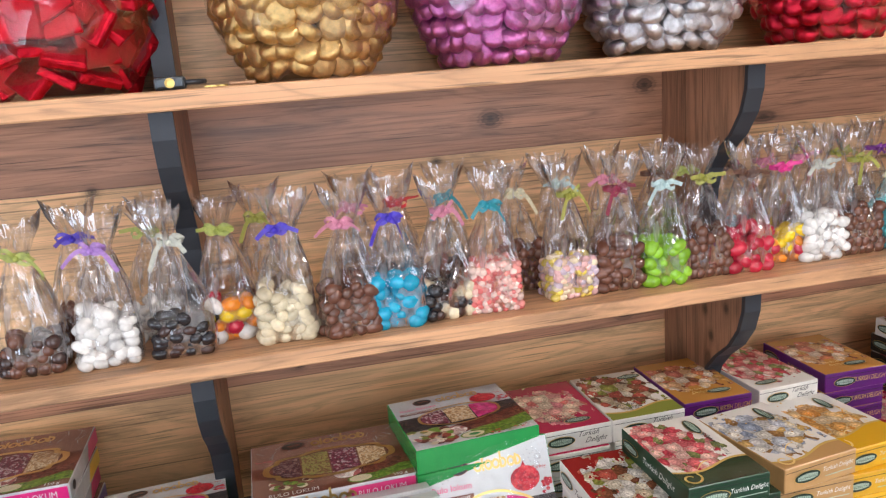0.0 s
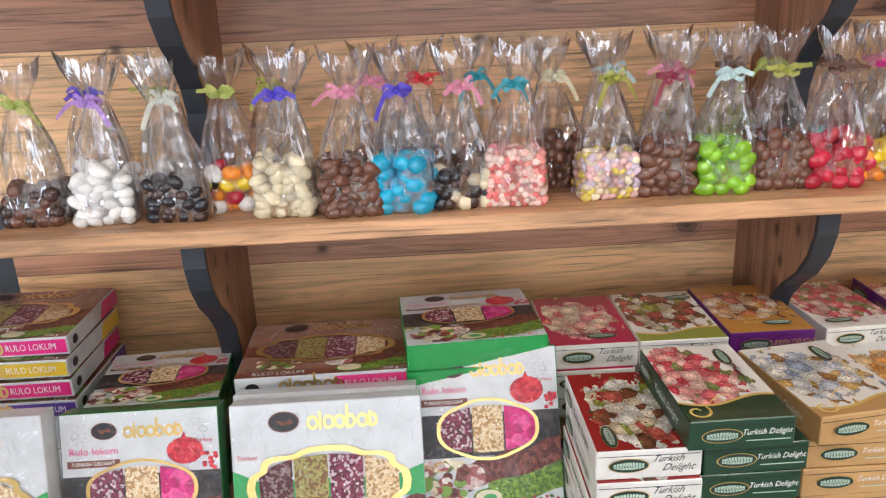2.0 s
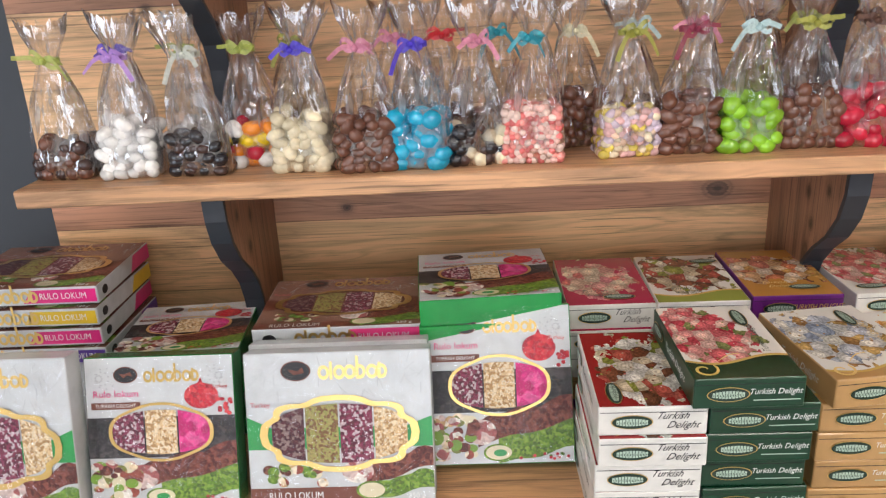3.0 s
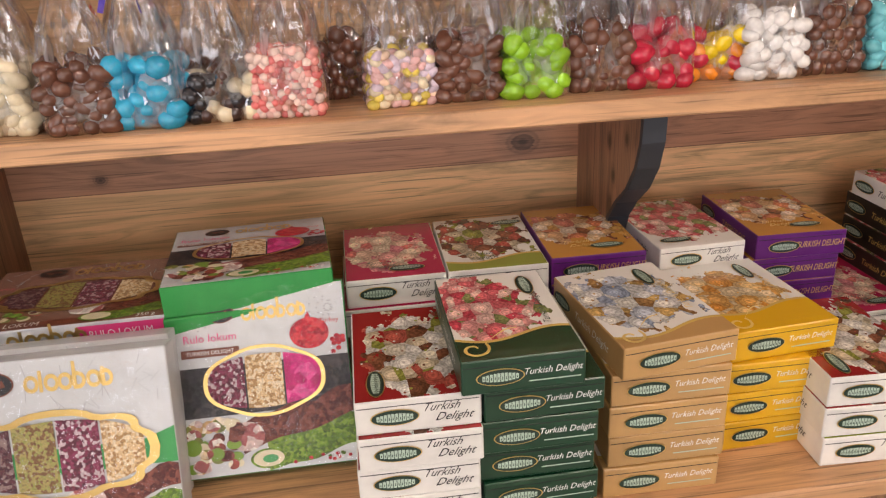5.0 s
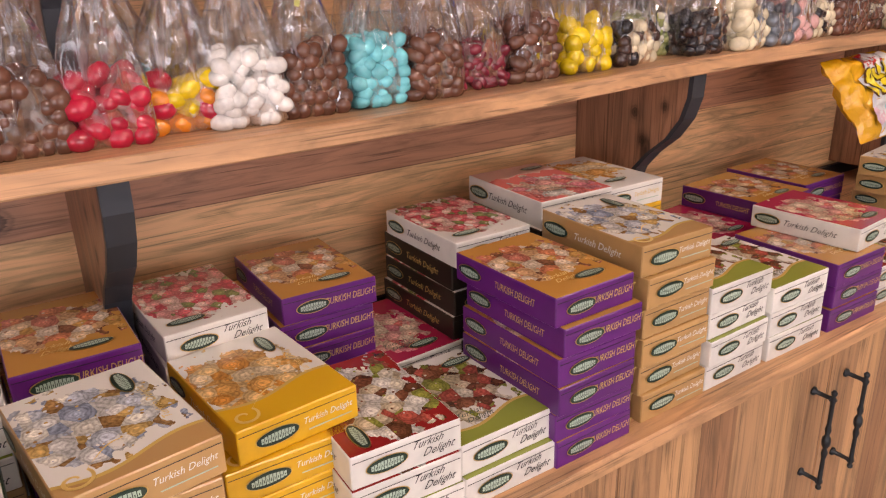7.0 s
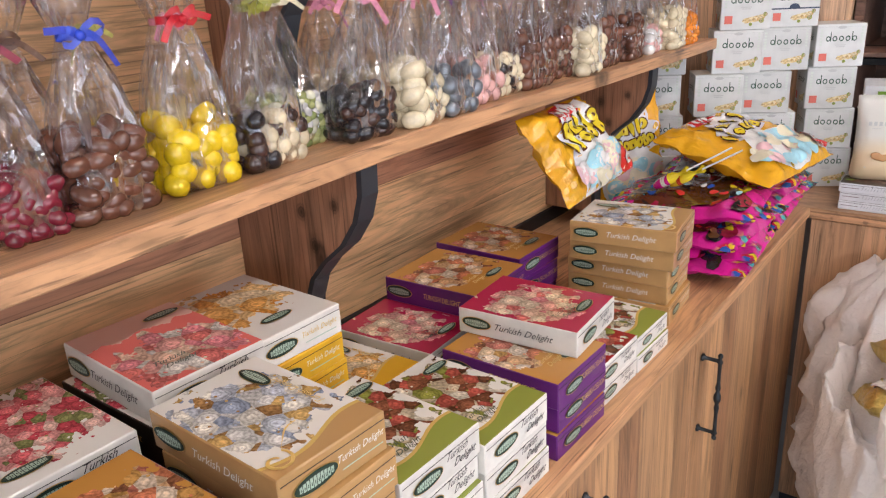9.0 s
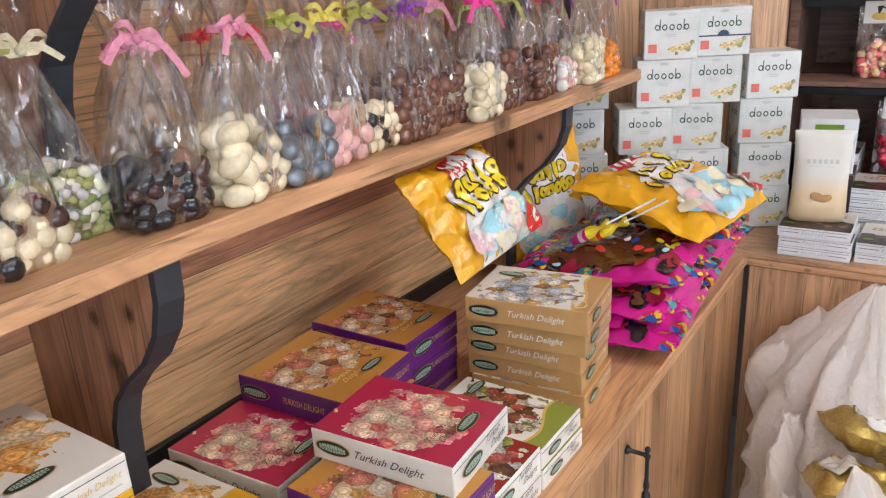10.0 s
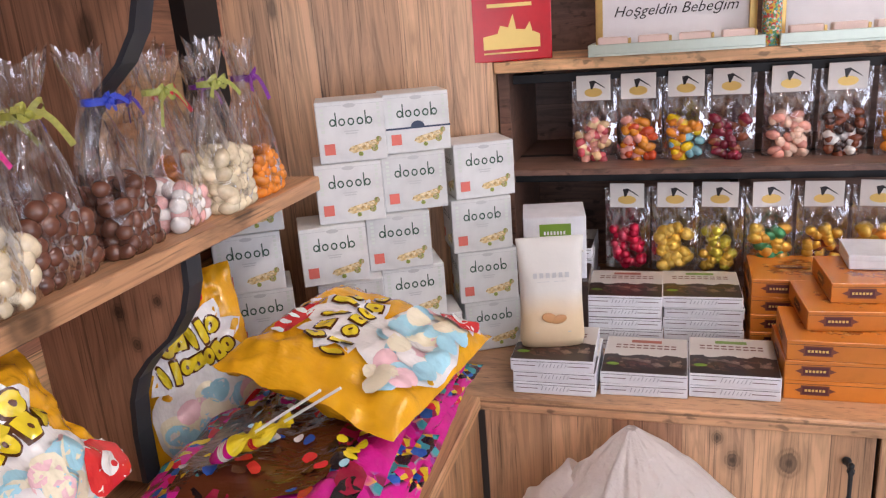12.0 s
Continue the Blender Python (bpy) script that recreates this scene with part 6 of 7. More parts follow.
# lollipops on the pile
def lollipop(o, tip, sweet, wrap, words):
    axis = Vector(tip) - Vector(o)
    e = thing("lollipop", basis(o, axis, (0.9, 0.1, 0.1)), f"wrapped {words} lollipop with a pale paper stick", "lollipop", "lollipops")
    turn = pose(0, 0, 0, 0, 90) @ Matrix.Diagonal((0.62, 1, 1, 1))
    bm = bmesh.new()
    lathe(bm, [(0.003, -0.027), (0.011, -0.023), (0.0165, -0.010), (0.0165, 0.008), (0.011, 0.020), (0.003, 0.024)], 18, turn)
    part("sweet", bm, sweet, e, smooth=True)
    bm = bmesh.new()
    rings = []
    for z, r in ((0.010, 0.0178), (0.020, 0.0135), (0.028, 0.0060), (0.034, 0.0042), (0.042, 0.0085), (0.050, 0.0125)):
        rings.append([bm.verts.new(turn @ Vector(((r * (1 + 0.16 * math.sin(7 * a) * (z > 0.015))) * math.cos(a), r * (1 + 0.16 * math.sin(7 * a) * (z > 0.015)) * math.sin(a), z))) for a in (2 * math.pi * i / 28 for i in range(28))])
    for a, b in zip(rings, rings[1:]):
        for q in range(28):
            bm.faces.new((a[q], a[(q + 1) % 28], b[(q + 1) % 28], b[q]))
    part("wrapper", bm, wrap, e, "crimped wrapper end", True)
    bm = bmesh.new()
    for i in range(3):
        lathe(bm, [(0.0166, -0.006 + 0.005 * i), (0.0171, -0.0045 + 0.005 * i), (0.0166, -0.003 + 0.005 * i)], 18, turn @ pose(0, 0, 0, 8 * i), cap=False)
    part("stripe", bm, pack_white if sweet is pack_magenta else pack_red, e, smooth=True)
    bm = bmesh.new()
    bmesh.ops.create_cone(bm, cap_ends=True, segments=10, radius1=0.0017, radius2=0.0017, depth=axis.length - 0.02, matrix=pose(axis.length / 2 + 0.01, 0, 0, 0, 90))
    part("stick", bm, ink_white, e, "pale paper stick")


lollipop((2.312, 1.560, 1.070), (2.330, 1.440, 1.146), pack_magenta, pack_lemon, "pink")
lollipop((2.345, 1.540, 1.068), (2.357, 1.428, 1.136), pack_lemon, pack_lemon, "yellow")

# ---- side unit: chocolate boxes, pouch, orange boxes ----
card_choc = printed("print_chocolate", (0.022, 0.010, 0.008), [(0.06, 0.02, 0.015), (0.10, 0.04, 0.03), (0.02, 0.008, 0.008), (0.24, 0.16, 0.13)], (0.5, 0.26, 0.6, 0.14), None, 12.0, cap=(0.47, (0.62, 0.58, 0.53)), rough=0.38)
card_snow = carded("card_snow", (0.74, 0.76, 0.80), 0.3)
CH_W, CH_D, CH_H = 0.140, 0.150, 0.0212
CHOC_BODY = card_mesh("body", CH_W, CH_D, CH_H, card_snow, card_choc)
bm = bmesh.new()
sheet(bm, -0.13 * CH_W, 0.13 * CH_W, -0.0007, 0.0006, 0.0)
CHOC_LINE = to_mesh("line_print", bm, plain("ink_plum", (0.12, 0.06, 0.07), 0.4))
bm = bmesh.new()
for i in range(8):
    x = -0.022 + i * 0.0062
    poly(bm, [(x, -0.003), (x + 0.0012, -0.003), (x + 0.0042, 0.003 + 0.002 * (i % 3 == 0)), (x + 0.003, 0.003 + 0.002 * (i % 3 == 0))], 0.0)
CHOC_MARK = to_mesh("script_print", bm, plain("ink_slate", (0.30, 0.32, 0.36), 0.4))
bm = bmesh.new()
sheet(bm, -0.026, 0.026, -0.006, 0.006, 0.0, 0)
for i in range(2):
    for j in range(9):
        sheet(bm, -0.052 + j * 0.0118, -0.052 + j * 0.0118 + 0.0085, -0.019 - i * 0.011, -0.0145 - i * 0.011, 0.0, 1)
ellipse(bm, -0.052, -0.098, 0.011, 0.006, 0.0006, 14, 2)
CHOC_TOPS = {k: to_mesh("top_print", bm.copy(), [c, ink_brown, ink_leaf]) for k, c in (("red", plain("ink_terracotta", (0.36, 0.09, 0.05), 0.4)), ("leaf", ink_leaf))}
bm.free()


def choc_box(x, y, z, yaw=0.0, tint="red"):
    e = thing("chocolate_box", pose(x, y, z, 0, 0, -90 + yaw), "flat white chocolate box with dark printed lid", "box", "white chocolate boxes")
    place("body", CHOC_BODY, e)
    for u in (-0.33, 0.32):
        place("line_print", CHOC_LINE, e, pose(u * CH_W, -0.0006, CH_H * 0.5, 90))
    place("script_print", CHOC_MARK, e, pose(0, -0.0006, CH_H * 0.5, 90))
    tagged(place("top_print", CHOC_TOPS[tint], e, pose(0, CH_D * 0.86, CH_H + 0.0006)), kind="stuff")


def choc_stack(x, y, n, z=None, tint="red"):
    z = COUNTER - 0.0015 if z is None else z
    for i in range(n):
        choc_box(x + jitter.uniform(-0.003, 0.003), y + jitter.uniform(-0.002, 0.002), z, jitter.uniform(-1, 1), tint)
        z += CH_H + 0.0003


choc_stack(2.800, 1.253, 3)
choc_stack(2.812, 1.106, 2)
choc_stack(2.824, 0.963, 2, tint="leaf")
choc_stack(2.998, 1.148, 5)
choc_stack(3.006, 1.006, 5, tint="leaf")
choc_stack(3.16, 1.29, 7)
orange_card = carded("card_orange", (0.62, 0.20, 0.02), 0.3)
orange_top = printed("print_orange", (0.60, 0.19, 0.02), [(0.45, 0.12, 0.02), (0.66, 0.26, 0.05)], (0.5, 0.5, 0.3, 0.3), None, 20.0)
OR_W, OR_D, OR_H = 0.175, 0.150, 0.0335
ORANGE_BODY = card_mesh("body", OR_W, OR_D, OR_H, orange_card, orange_top)
bm = bmesh.new()
sheet(bm, -0.021, 0.021, -0.0085, 0.0085, 0.0004, 0)
sheet(bm, -0.0185, 0.0185, -0.0065, 0.0065, 0.0007, 1)
poly(bm, [(-0.030, 0), (-0.021, -0.004), (-0.021, 0.004)], 0.0004, 0)
poly(bm, [(0.030, 0), (0.021, 0.004), (0.021, -0.004)], 0.0004, 0)
for i in range(6):
    sheet(bm, -0.015 + i * 0.0052, -0.0115 + i * 0.0052, -0.002, 0.002, 0.0010, 2)
ORANGE_PLATE = to_mesh("plaque", bm, [ink_brown, plain("ink_maroon", (0.09, 0.015, 0.02), 0.4), ink_gold])


def orange_box(x, y, z, yaw):
    e = thing("orange_box", pose(x, y, z, 0, 0, -90 + yaw), "orange card chocolate box with dark red plaque", "box", "orange boxes")
    place("body", ORANGE_BODY, e)
    place("plaque", ORANGE_PLATE, e, pose(-OR_W * 0.24, -0.0004, OR_H * 0.5, 90))
    place("plaque", ORANGE_PLATE, e, pose(-OR_W * 0.1, OR_D * 0.5, OR_H + 0.0004))
    place("plaque", ORANGE_PLATE, e, pose(-OR_W / 2 - 0.0004, OR_D * 0.5, OR_H * 0.5, 90, 0, -90))


for i, (x, y, yaw) in enumerate(((2.838, 0.800, 0), (2.838, 0.801, 1), (2.838, 0.799, -1), (2.885, 0.765, 3), (2.925, 0.725, 2))):
    orange_box(x, y, COUNTER - 0.0015 + i * (OR_H + 0.0003), yaw)
for i in range(4):
    orange_box(3.03, 0.835, COUNTER - 0.0015 + i * (OR_H + 0.0003), 2 - i)
e = thing("white_box", pose(2.99, 0.70, COUNTER - 0.0015 + 5 * (OR_H + 0.0004), 0, 0, -92), "flat white gift box lying on orange boxes", "box")
bm = bmesh.new()
block(bm, -0.075, 0.075, 0, 0.10, 0, 0.024, 0.0015)
part("body", bm, card_snow, e)
bm = bmesh.new()
block(bm, -0.076, 0.076, -0.0008, 0.1008, 0.015, 0.0255, 0.001)
part("lid", bm, card_snow, e)

# stand-up pouch on the boxes
pouch_mat = Net("pouch_matte", 0.38)
pz = pouch_mat.split(pouch_mat.coords())[2]
edge = pouch_mat.math("ADD", pz, pouch_mat.math("MULTIPLY", pouch_mat.noise(pouch_mat.coords(), 9.0), 0.05))
pouch_mat.color(pouch_mat.ramp(edge, [(0.0, (0.66, 0.50, 0.30)), (0.085, (0.70, 0.55, 0.35)), (0.13, (0.66, 0.65, 0.60)), (0.3, (0.62, 0.63, 0.60))]))
pouch_mat.bump(pouch_mat.noise(pouch_mat.coords(), 30.0, 3.0), 0.3, 0.004)
e = thing("snack_pouch", pose(2.868, 1.262, COUNTER - 0.0015 + 3 * 0.0215 + 0.001, 0, 0, -76), "cream stand-up pouch with almond picture on boxes", "pouch")
bm = bmesh.new()
rows = []
for j in range(15):
    v = j / 14
    z = 0.195 * v
    t = 0.028 * (1 - v) ** 0.55 * (0.6 + 0.4 * min(1, v * 6)) + 0.0015
    half = 0.0575 - 0.004 * math.sin(math.pi * v) - (0.004 if v < 0.05 else 0)
    row = [bm.verts.new((half * math.copysign(abs(math.cos(a)) ** 0.6, math.cos(a)), t * math.copysign(abs(math.sin(a)) ** 0.9, math.sin(a)) + 0.003 * noise.noise(Vector((math.cos(a) * 2, v * 4, 2))), z)) for a in (2 * math.pi * i / 28 for i in range(28))]
    rows.append(row)
for a, b in zip(rows, rows[1:]):
    for q in range(28):
        bm.faces.new((a[q], a[(q + 1) % 28], b[(q + 1) % 28], b[q]))
bm.faces.new(list(reversed(rows[0])))
bm.faces.new(rows[-1])
part("pouch", bm, pouch_mat.m, e, smooth=True)
bm = bmesh.new()
block(bm, -0.058, 0.058, -0.0035, 0.0035, 0.165, 0.168, 0.001)
part("zip_seal", bm, pouch_mat.m, e, "pressed zip seal")
bm = bmesh.new()
for i in range(6):
    sheet(bm, -0.031 + i * 0.0108, -0.0245 + i * 0.0108, 0, 0.009, 0.0, 0)
sheet(bm, -0.024, -0.004, -0.007, -0.0062, 0.0, 0)
sheet(bm, 0.004, 0.024, -0.007, -0.0062, 0.0, 0)
for i in range(4):
    sheet(bm, -0.03 + i * 0.016, -0.018 + i * 0.016, -0.098, -0.0965, -0.002, 0)
part("maker_marks", bm, ink_grey, e, m=pose(0, -0.0205, 0.128, 86))
bm = bmesh.new()
bmesh.ops.create_uvsphere(bm, u_segments=14, v_segments=8, radius=1.0, matrix=pose(-0.006, -0.0275, 0.058, 0, 20) @ Matrix.Diagonal((0.014, 0.0012, 0.009, 1)))
bmesh.ops.create_uvsphere(bm, u_segments=14, v_segments=8, radius=1.0, matrix=pose(0.010, -0.0278, 0.055, 0, -15) @ Matrix.Diagonal((0.014, 0.0012, 0.008, 1)))
part("almond_print", bm, [plain("ink_almond", (0.48, 0.25, 0.10), 0.4)], e, smooth=True)
# box with a green label behind the pouch
e = thing("green_label_box", pose(3.00, 1.272, COUNTER + 0.0005 + 0.135, 4, 0, -80), "white card box with a bright green label", "box")
bm = bmesh.new()
block(bm, -0.058, 0.058, 0, 0.09, 0, 0.125, 0.0015)
part("body", bm, card_snow, e)
bm = bmesh.new()
sheet(bm, -0.028, 0.030, 0.078, 0.112, 0.0)
part("label", bm, ink_leaf, e, "bright green label", m=pose(0, -0.0006, 0, 90))
bm = bmesh.new()
for i in range(7):
    sheet(bm, -0.020 + i * 0.006, -0.0165 + i * 0.006, 0.091, 0.098, 0.0)
part("maker_marks", bm, ink_white, e, m=pose(0, -0.0012, 0, 90))
e = thing("dark_carton", pose(2.990, 1.272, COUNTER - 0.0015, 0, 0, -88), "dark brown carton standing behind the pouch", "box")
bm = bmesh.new()
block(bm, -0.060, 0.060, 0, 0.11, 0, 0.137, 0.0015)
part("body", bm, carded("card_dark_brown", (0.035, 0.02, 0.016)), e)
bm = bmesh.new()
block(bm, -0.0605, 0.0605, -0.0006, 0.1106, 0.128, 0.1368, 0.0008)
part("lid", bm, carded("card_dark_lid", (0.05, 0.028, 0.02)), e)

# hanging bags on black bars
for bar_i, (z, x) in enumerate(((1.405, 3.235), (1.20, 3.215))):
    e = thing("hanging_bar", pose(x, 0, z), "black metal bar for hanging bags", "rail", "hanging bars")
    bm = bmesh.new()
    block(bm, 0, 0.012, -0.55, 1.384, -0.009, 0.009, 0.001)
    bar = part("bar", bm, black_edge, e)
    for y in (1.37, 0.93, 0.4, -0.1):
        bm = bmesh.new()
        block(bm, 0.012, 3.518 - x, y - 0.008, y + 0.008, -0.008, 0.008, 0.001)
        part("arm", bm, black_edge, e)
structure("panel_black", [(3.28, 3.30, -0.6, 1.384, 1.185, 1.235)], black_edge, "black slotted strip behind the hanging bags", "panel")
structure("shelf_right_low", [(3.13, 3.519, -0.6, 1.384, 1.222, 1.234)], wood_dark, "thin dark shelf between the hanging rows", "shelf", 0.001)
header_card = plain("header_card", (0.72, 0.71, 0.68), 0.4)


def hang_film_mesh(w, h):
    bm = bmesh.new()
    for sg in (-1, 1):
        g = []
        for j in range(11):
            v = j / 10
            row = []
            for i in range(9):
                u = -1 + i / 4
                bulge = 0.016 * (1 - abs(u) ** 2.5) * math.sin(math.pi * min(1, (1 - v) * 1.15 + 0.04)) ** 0.7
                row.append(bm.verts.new((u * w / 2, sg * (bulge + 0.0006) + 0.003 * noise.noise(Vector((u * 3, v * 6, sg))), -h * v)))
            g.append(row)
        for a, b in zip(g, g[1:]):
            for q in range(8):
                bm.faces.new((a[q], a[q + 1], b[q + 1], b[q]))
    return to_mesh("film", bm, clear_film, True)


HANG_W, HANG_H = 0.090, 0.172
HANG_FILM = hang_film_mesh(HANG_W, HANG_H)
bm = bmesh.new()
block(bm, -0.034, 0.034, -0.0084, -0.0072, -0.040, 0.010, 0.0005)
HANG_CARD = to_mesh("header", bm, header_card)
bm = bmesh.new()
poly(bm, [(-0.012, 0.006), (-0.002, 0.008), (0.018, -0.006), (0.020, -0.009), (0.0, 0.003), (-0.006, -0.010), (-0.009, -0.009)], 0.0)
HANG_MARK = to_mesh("mark_print", bm, ink_black)
bm = bmesh.new()
ellipse(bm, 0, 0, 0.018, 0.009, 0.0, 20)
HANG_OVAL = to_mesh("oval_print", bm, ink_gold)


def hanging_bag(x, y, z, colors, words, metal=0.0, kind="almond"):
    rnd = random.Random(int((y + 2) * 1000) + int(z * 100))
    e = thing("hanging_bag", pose(x, y, z, rnd.uniform(-3, 3), 0, -90 + rnd.uniform(-10, 10)), f"small clear hanging bag of {words} with white header", "candy bag", "hanging candy bags")
    place("film", HANG_FILM, e)
    place("header", HANG_CARD, e)
    place("mark_print", HANG_MARK, e, pose(0.004, -0.0090, -0.008, 90))
    place("oval_print", HANG_OVAL, e, pose(0, -0.0088, -0.024, 90))
    for i in range(30):
        f = i / 30
        zz = -HANG_H + 0.010 + 0.082 * f
        place("candy", candy_mesh(kind, rnd.choice(colors), metal), e, pose(rnd.uniform(-0.028, 0.028), rnd.uniform(-0.010, -0.002), zz, rnd.uniform(0, 180), rnd.uniform(-40, 40), rnd.uniform(0, 180)) @ Matrix.Scale(1.15, 4))


PEACH, JELLY, COLA, GOLDC, REDF, GREENF = (0.80, 0.36, 0.28), (0.72, 0.26, 0.02), (0.20, 0.05, 0.02), (0.70, 0.44, 0.06), (0.55, 0.01, 0.05), (0.06, 0.30, 0.12)
for y, cols, words in ((1.216, [PEACH, (0.80, 0.55, 0.30), (0.70, 0.12, 0.14)], "peach jellies"), (1.128, [JELLY, (0.60, 0.08, 0.02), PEACH], "orange and red jellies"),
                       (1.037, [JELLY, YE, (0.20, 0.45, 0.50)], "orange and teal jellies"), (0.954, [COLA, MR], "cola jellies"),
                       (0.850, [PEACH, (0.82, 0.55, 0.42)], "pink sugared jellies"), (0.754, [COLA, WH, DK], "chocolate sweets"), (0.655, [(0.55, 0.06, 0.03), JELLY], "red jellies"), (0.56, [JELLY], "orange jellies")):
    hanging_bag(3.222, y, 1.398, cols, words)
for y, cols, words, metal in ((1.149, [REDF, (0.60, 0.05, 0.10)], "red foil sweets", 0.7), (1.056, [GOLDC, (0.78, 0.52, 0.10)], "gold coins", 0.6), (0.971, [GOLDC, (0.62, 0.55, 0.06)], "gold balls", 0.7),
                              (0.880, [GOLDC, GREENF, (0.75, 0.40, 0.05)], "gold and green sweets", 0.6), (0.786, [GOLDC, COLA], "gold and brown sweets", 0.7), (0.69, [GOLDC, JELLY], "orange and gold sweets", 0.4), (0.60, [GOLDC], "gold sweets", 0.6)):
    hanging_bag(3.186, y, 1.184, cols, words, metal, "ball" if metal > 0.65 else "big")

# upper shelf of the side unit: red gift box, gift trays
red_card = printed("print_red_gift", (0.50, 0.012, 0.02), [(0.60, 0.02, 0.03), (0.42, 0.01, 0.02), (0.66, 0.30, 0.12)], (0.5, 0.4, 0.5, 0.3), None, 14.0)
e = thing("red_gift_box", pose(3.185, 1.375, 1.4465, 0, 0, -68), "glossy red gift box with gold town picture", "gift box")
bm = bmesh.new()
block(bm, -0.085, 0.085, 0, 0.05, 0, 0.235, 0.003, 2)
part("body", bm, carded("card_red", (0.50, 0.012, 0.02), 0.15), e)
bm = bmesh.new()
pts = [(-0.055, 0.025), (0.060, 0.025), (0.060, 0.05), (0.045, 0.056), (0.040, 0.075), (0.030, 0.060), (0.012, 0.062), (0.006, 0.092), (-0.004, 0.066), (-0.02, 0.070), (-0.026, 0.055), (-0.055, 0.05)]
poly(bm, pts, 0.0)
sheet(bm, -0.045, 0.045, 0.105, 0.112, 0.0)
sheet(bm, -0.055, 0.055, 0.016, 0.019, 0.0)
part("town_print", bm, ink_gold, e, "gold town picture", m=pose(0, -0.0006, 0, 90))
tray_card = plain("tray_mint_foil", (0.50, 0.58, 0.50), 0.3, 0.4, 0.1, 60)
cream_card = plain("cream_card", (0.72, 0.66, 0.58), 0.5)


def gift_tray(y, w, words=None):
    e = thing("gift_tray", pose(3.150, y, 1.4465, 0, 0, -90), "open gift tray of small wrapped chocolates with greeting card", "gift box", "gift trays")
    bm = bmesh.new()
    block(bm, -w / 2, w / 2, 0, 0.15, 0, 0.004)
    block(bm, -w / 2, w / 2, 0, 0.005, 0.004, 0.022, 0.001)
    block(bm, -w / 2, -w / 2 + 0.005, 0.005, 0.15, 0.004, 0.022, 0.001)
    block(bm, w / 2 - 0.005, w / 2, 0.005, 0.15, 0.004, 0.022, 0.001)
    part("tray", bm, tray_card, e, "pale mint foil tray")
    bm = bmesh.new()
    block(bm, -w / 2 + 0.006, w / 2 - 0.006, 0.006, 0.10, 0.0045, 0.018)
    part("insert", bm, cream_card, e)
    n = 4
    for i in range(n):
        x = -w / 2 + 0.045 + (w - 0.09) * i / (n - 1)
        bm = bmesh.new()
        block(bm, x - 0.028, x + 0.028, 0.018, 0.045, 0.0185, 0.034, 0.002)
        part("chocolate", bm, [plain("wrap_blush", (0.72, 0.56, 0.50), 0.4)], e)
        bm = bmesh.new()
        block(bm, x + 0.0285, x + 0.0335, 0.02, 0.043, 0.0185, 0.031, 0.001)
        part("foil_edge", bm, gold_foil, e)
    bm = bmesh.new()
    block(bm, -w / 2 + 0.02, w / 2 - 0.02, 0.105, 0.112, 0.004, 0.20, 0.001)
    part("card", bm, plain("greeting_card", (0.70, 0.70, 0.72), 0.4), e, "white greeting card")
    for a, b, c, d2 in ((-w / 2 + 0.006, -w / 2 + 0.02, 0.004, 0.21), (w / 2 - 0.02, w / 2 - 0.006, 0.004, 0.21), (-w / 2 + 0.02, w / 2 - 0.02, 0.20, 0.21)):
        bm = bmesh.new()
        block(bm, a, b, 0.102, 0.114, c, d2, 0.001)
        part("frame", bm, gold_foil, e, "glittering gold frame")
    if words:
        place("lettering", text_mesh(words, 0.029, ink_black, 0.35), e, pose(0, 0.1040, 0.078, 90))


gift_tray(1.062, 0.315, "Ho\u015fgeldin Bebe\u011fim")
gift_tray(0.730, 0.300)
e = thing("bead_tube", pose(3.185, 0.892, 1.4465), "clear tube of small multicoloured sugar beads", "candy tube")
bm = bmesh.new()
lathe(bm, [(0.016, 0), (0.017, 0.004), (0.017, 0.17), (0.012, 0.18), (0.012, 0.20)], 18)
part("tube", bm, grainy("bead_mix", [(0.10, 0.40, 0.42), (0.60, 0.08, 0.06), (0.66, 0.45, 0.05), (0.10, 0.30, 0.12), (0.70, 0.66, 0.60)], 260), e, smooth=True)
bm = bmesh.new()
lathe(bm, [(0.0135, 0.201), (0.0135, 0.215), (0.010, 0.218)], 18)
part("cap", bm, ink_white, e)

# ---- carrier bags on the floor ----
plastic = Net("thin_white_plastic", 0.30, 0.0, (0.74, 0.71, 0.69))
pc = plastic.coords()
plastic.color(plastic.mix(0.6, (0.92, 0.89, 0.87, 1), plastic.ramp(plastic.noise(pc, 9.0, 4.0), [(0.3, 0.86), (0.7, 1.06)]), "MULTIPLY"))
soft_fold = plastic.noise(pc, 30.0, 3.0, 0.6)
ridges = plastic.math("ABSOLUTE", plastic.math("ADD", plastic.noise(pc, 34.0, 3.0, 0.6), -0.5))
plastic.bump(plastic.math("ADD", plastic.math("MULTIPLY", ridges, -1.6), plastic.math("MULTIPLY", soft_fold, 0.5)), 0.8, 0.012)
tr = plastic.n("ShaderNodeBsdfTranslucent")
tr.inputs["Color"].default_value = (0.97, 0.93, 0.90, 1)
mx = plastic.n("ShaderNodeMixShader")
mx.inputs[0].default_value = 0.50
plastic.link(plastic.b.outputs[0], mx.inputs[1])
plastic.link(tr.outputs[0], mx.inputs[2])
plastic.link(mx.outputs[0], plastic.t.nodes["Material Output"].inputs["Surface"])
gold_pack = foil("gold_packet", (0.62, 0.46, 0.14))


def fold(p, seed):
    """Sharp-crested folds: high on the crest, broad in between."""
    return 0.5 - abs(noise.noise(p + Vector((seed, seed * 1.7, seed * 0.3))))


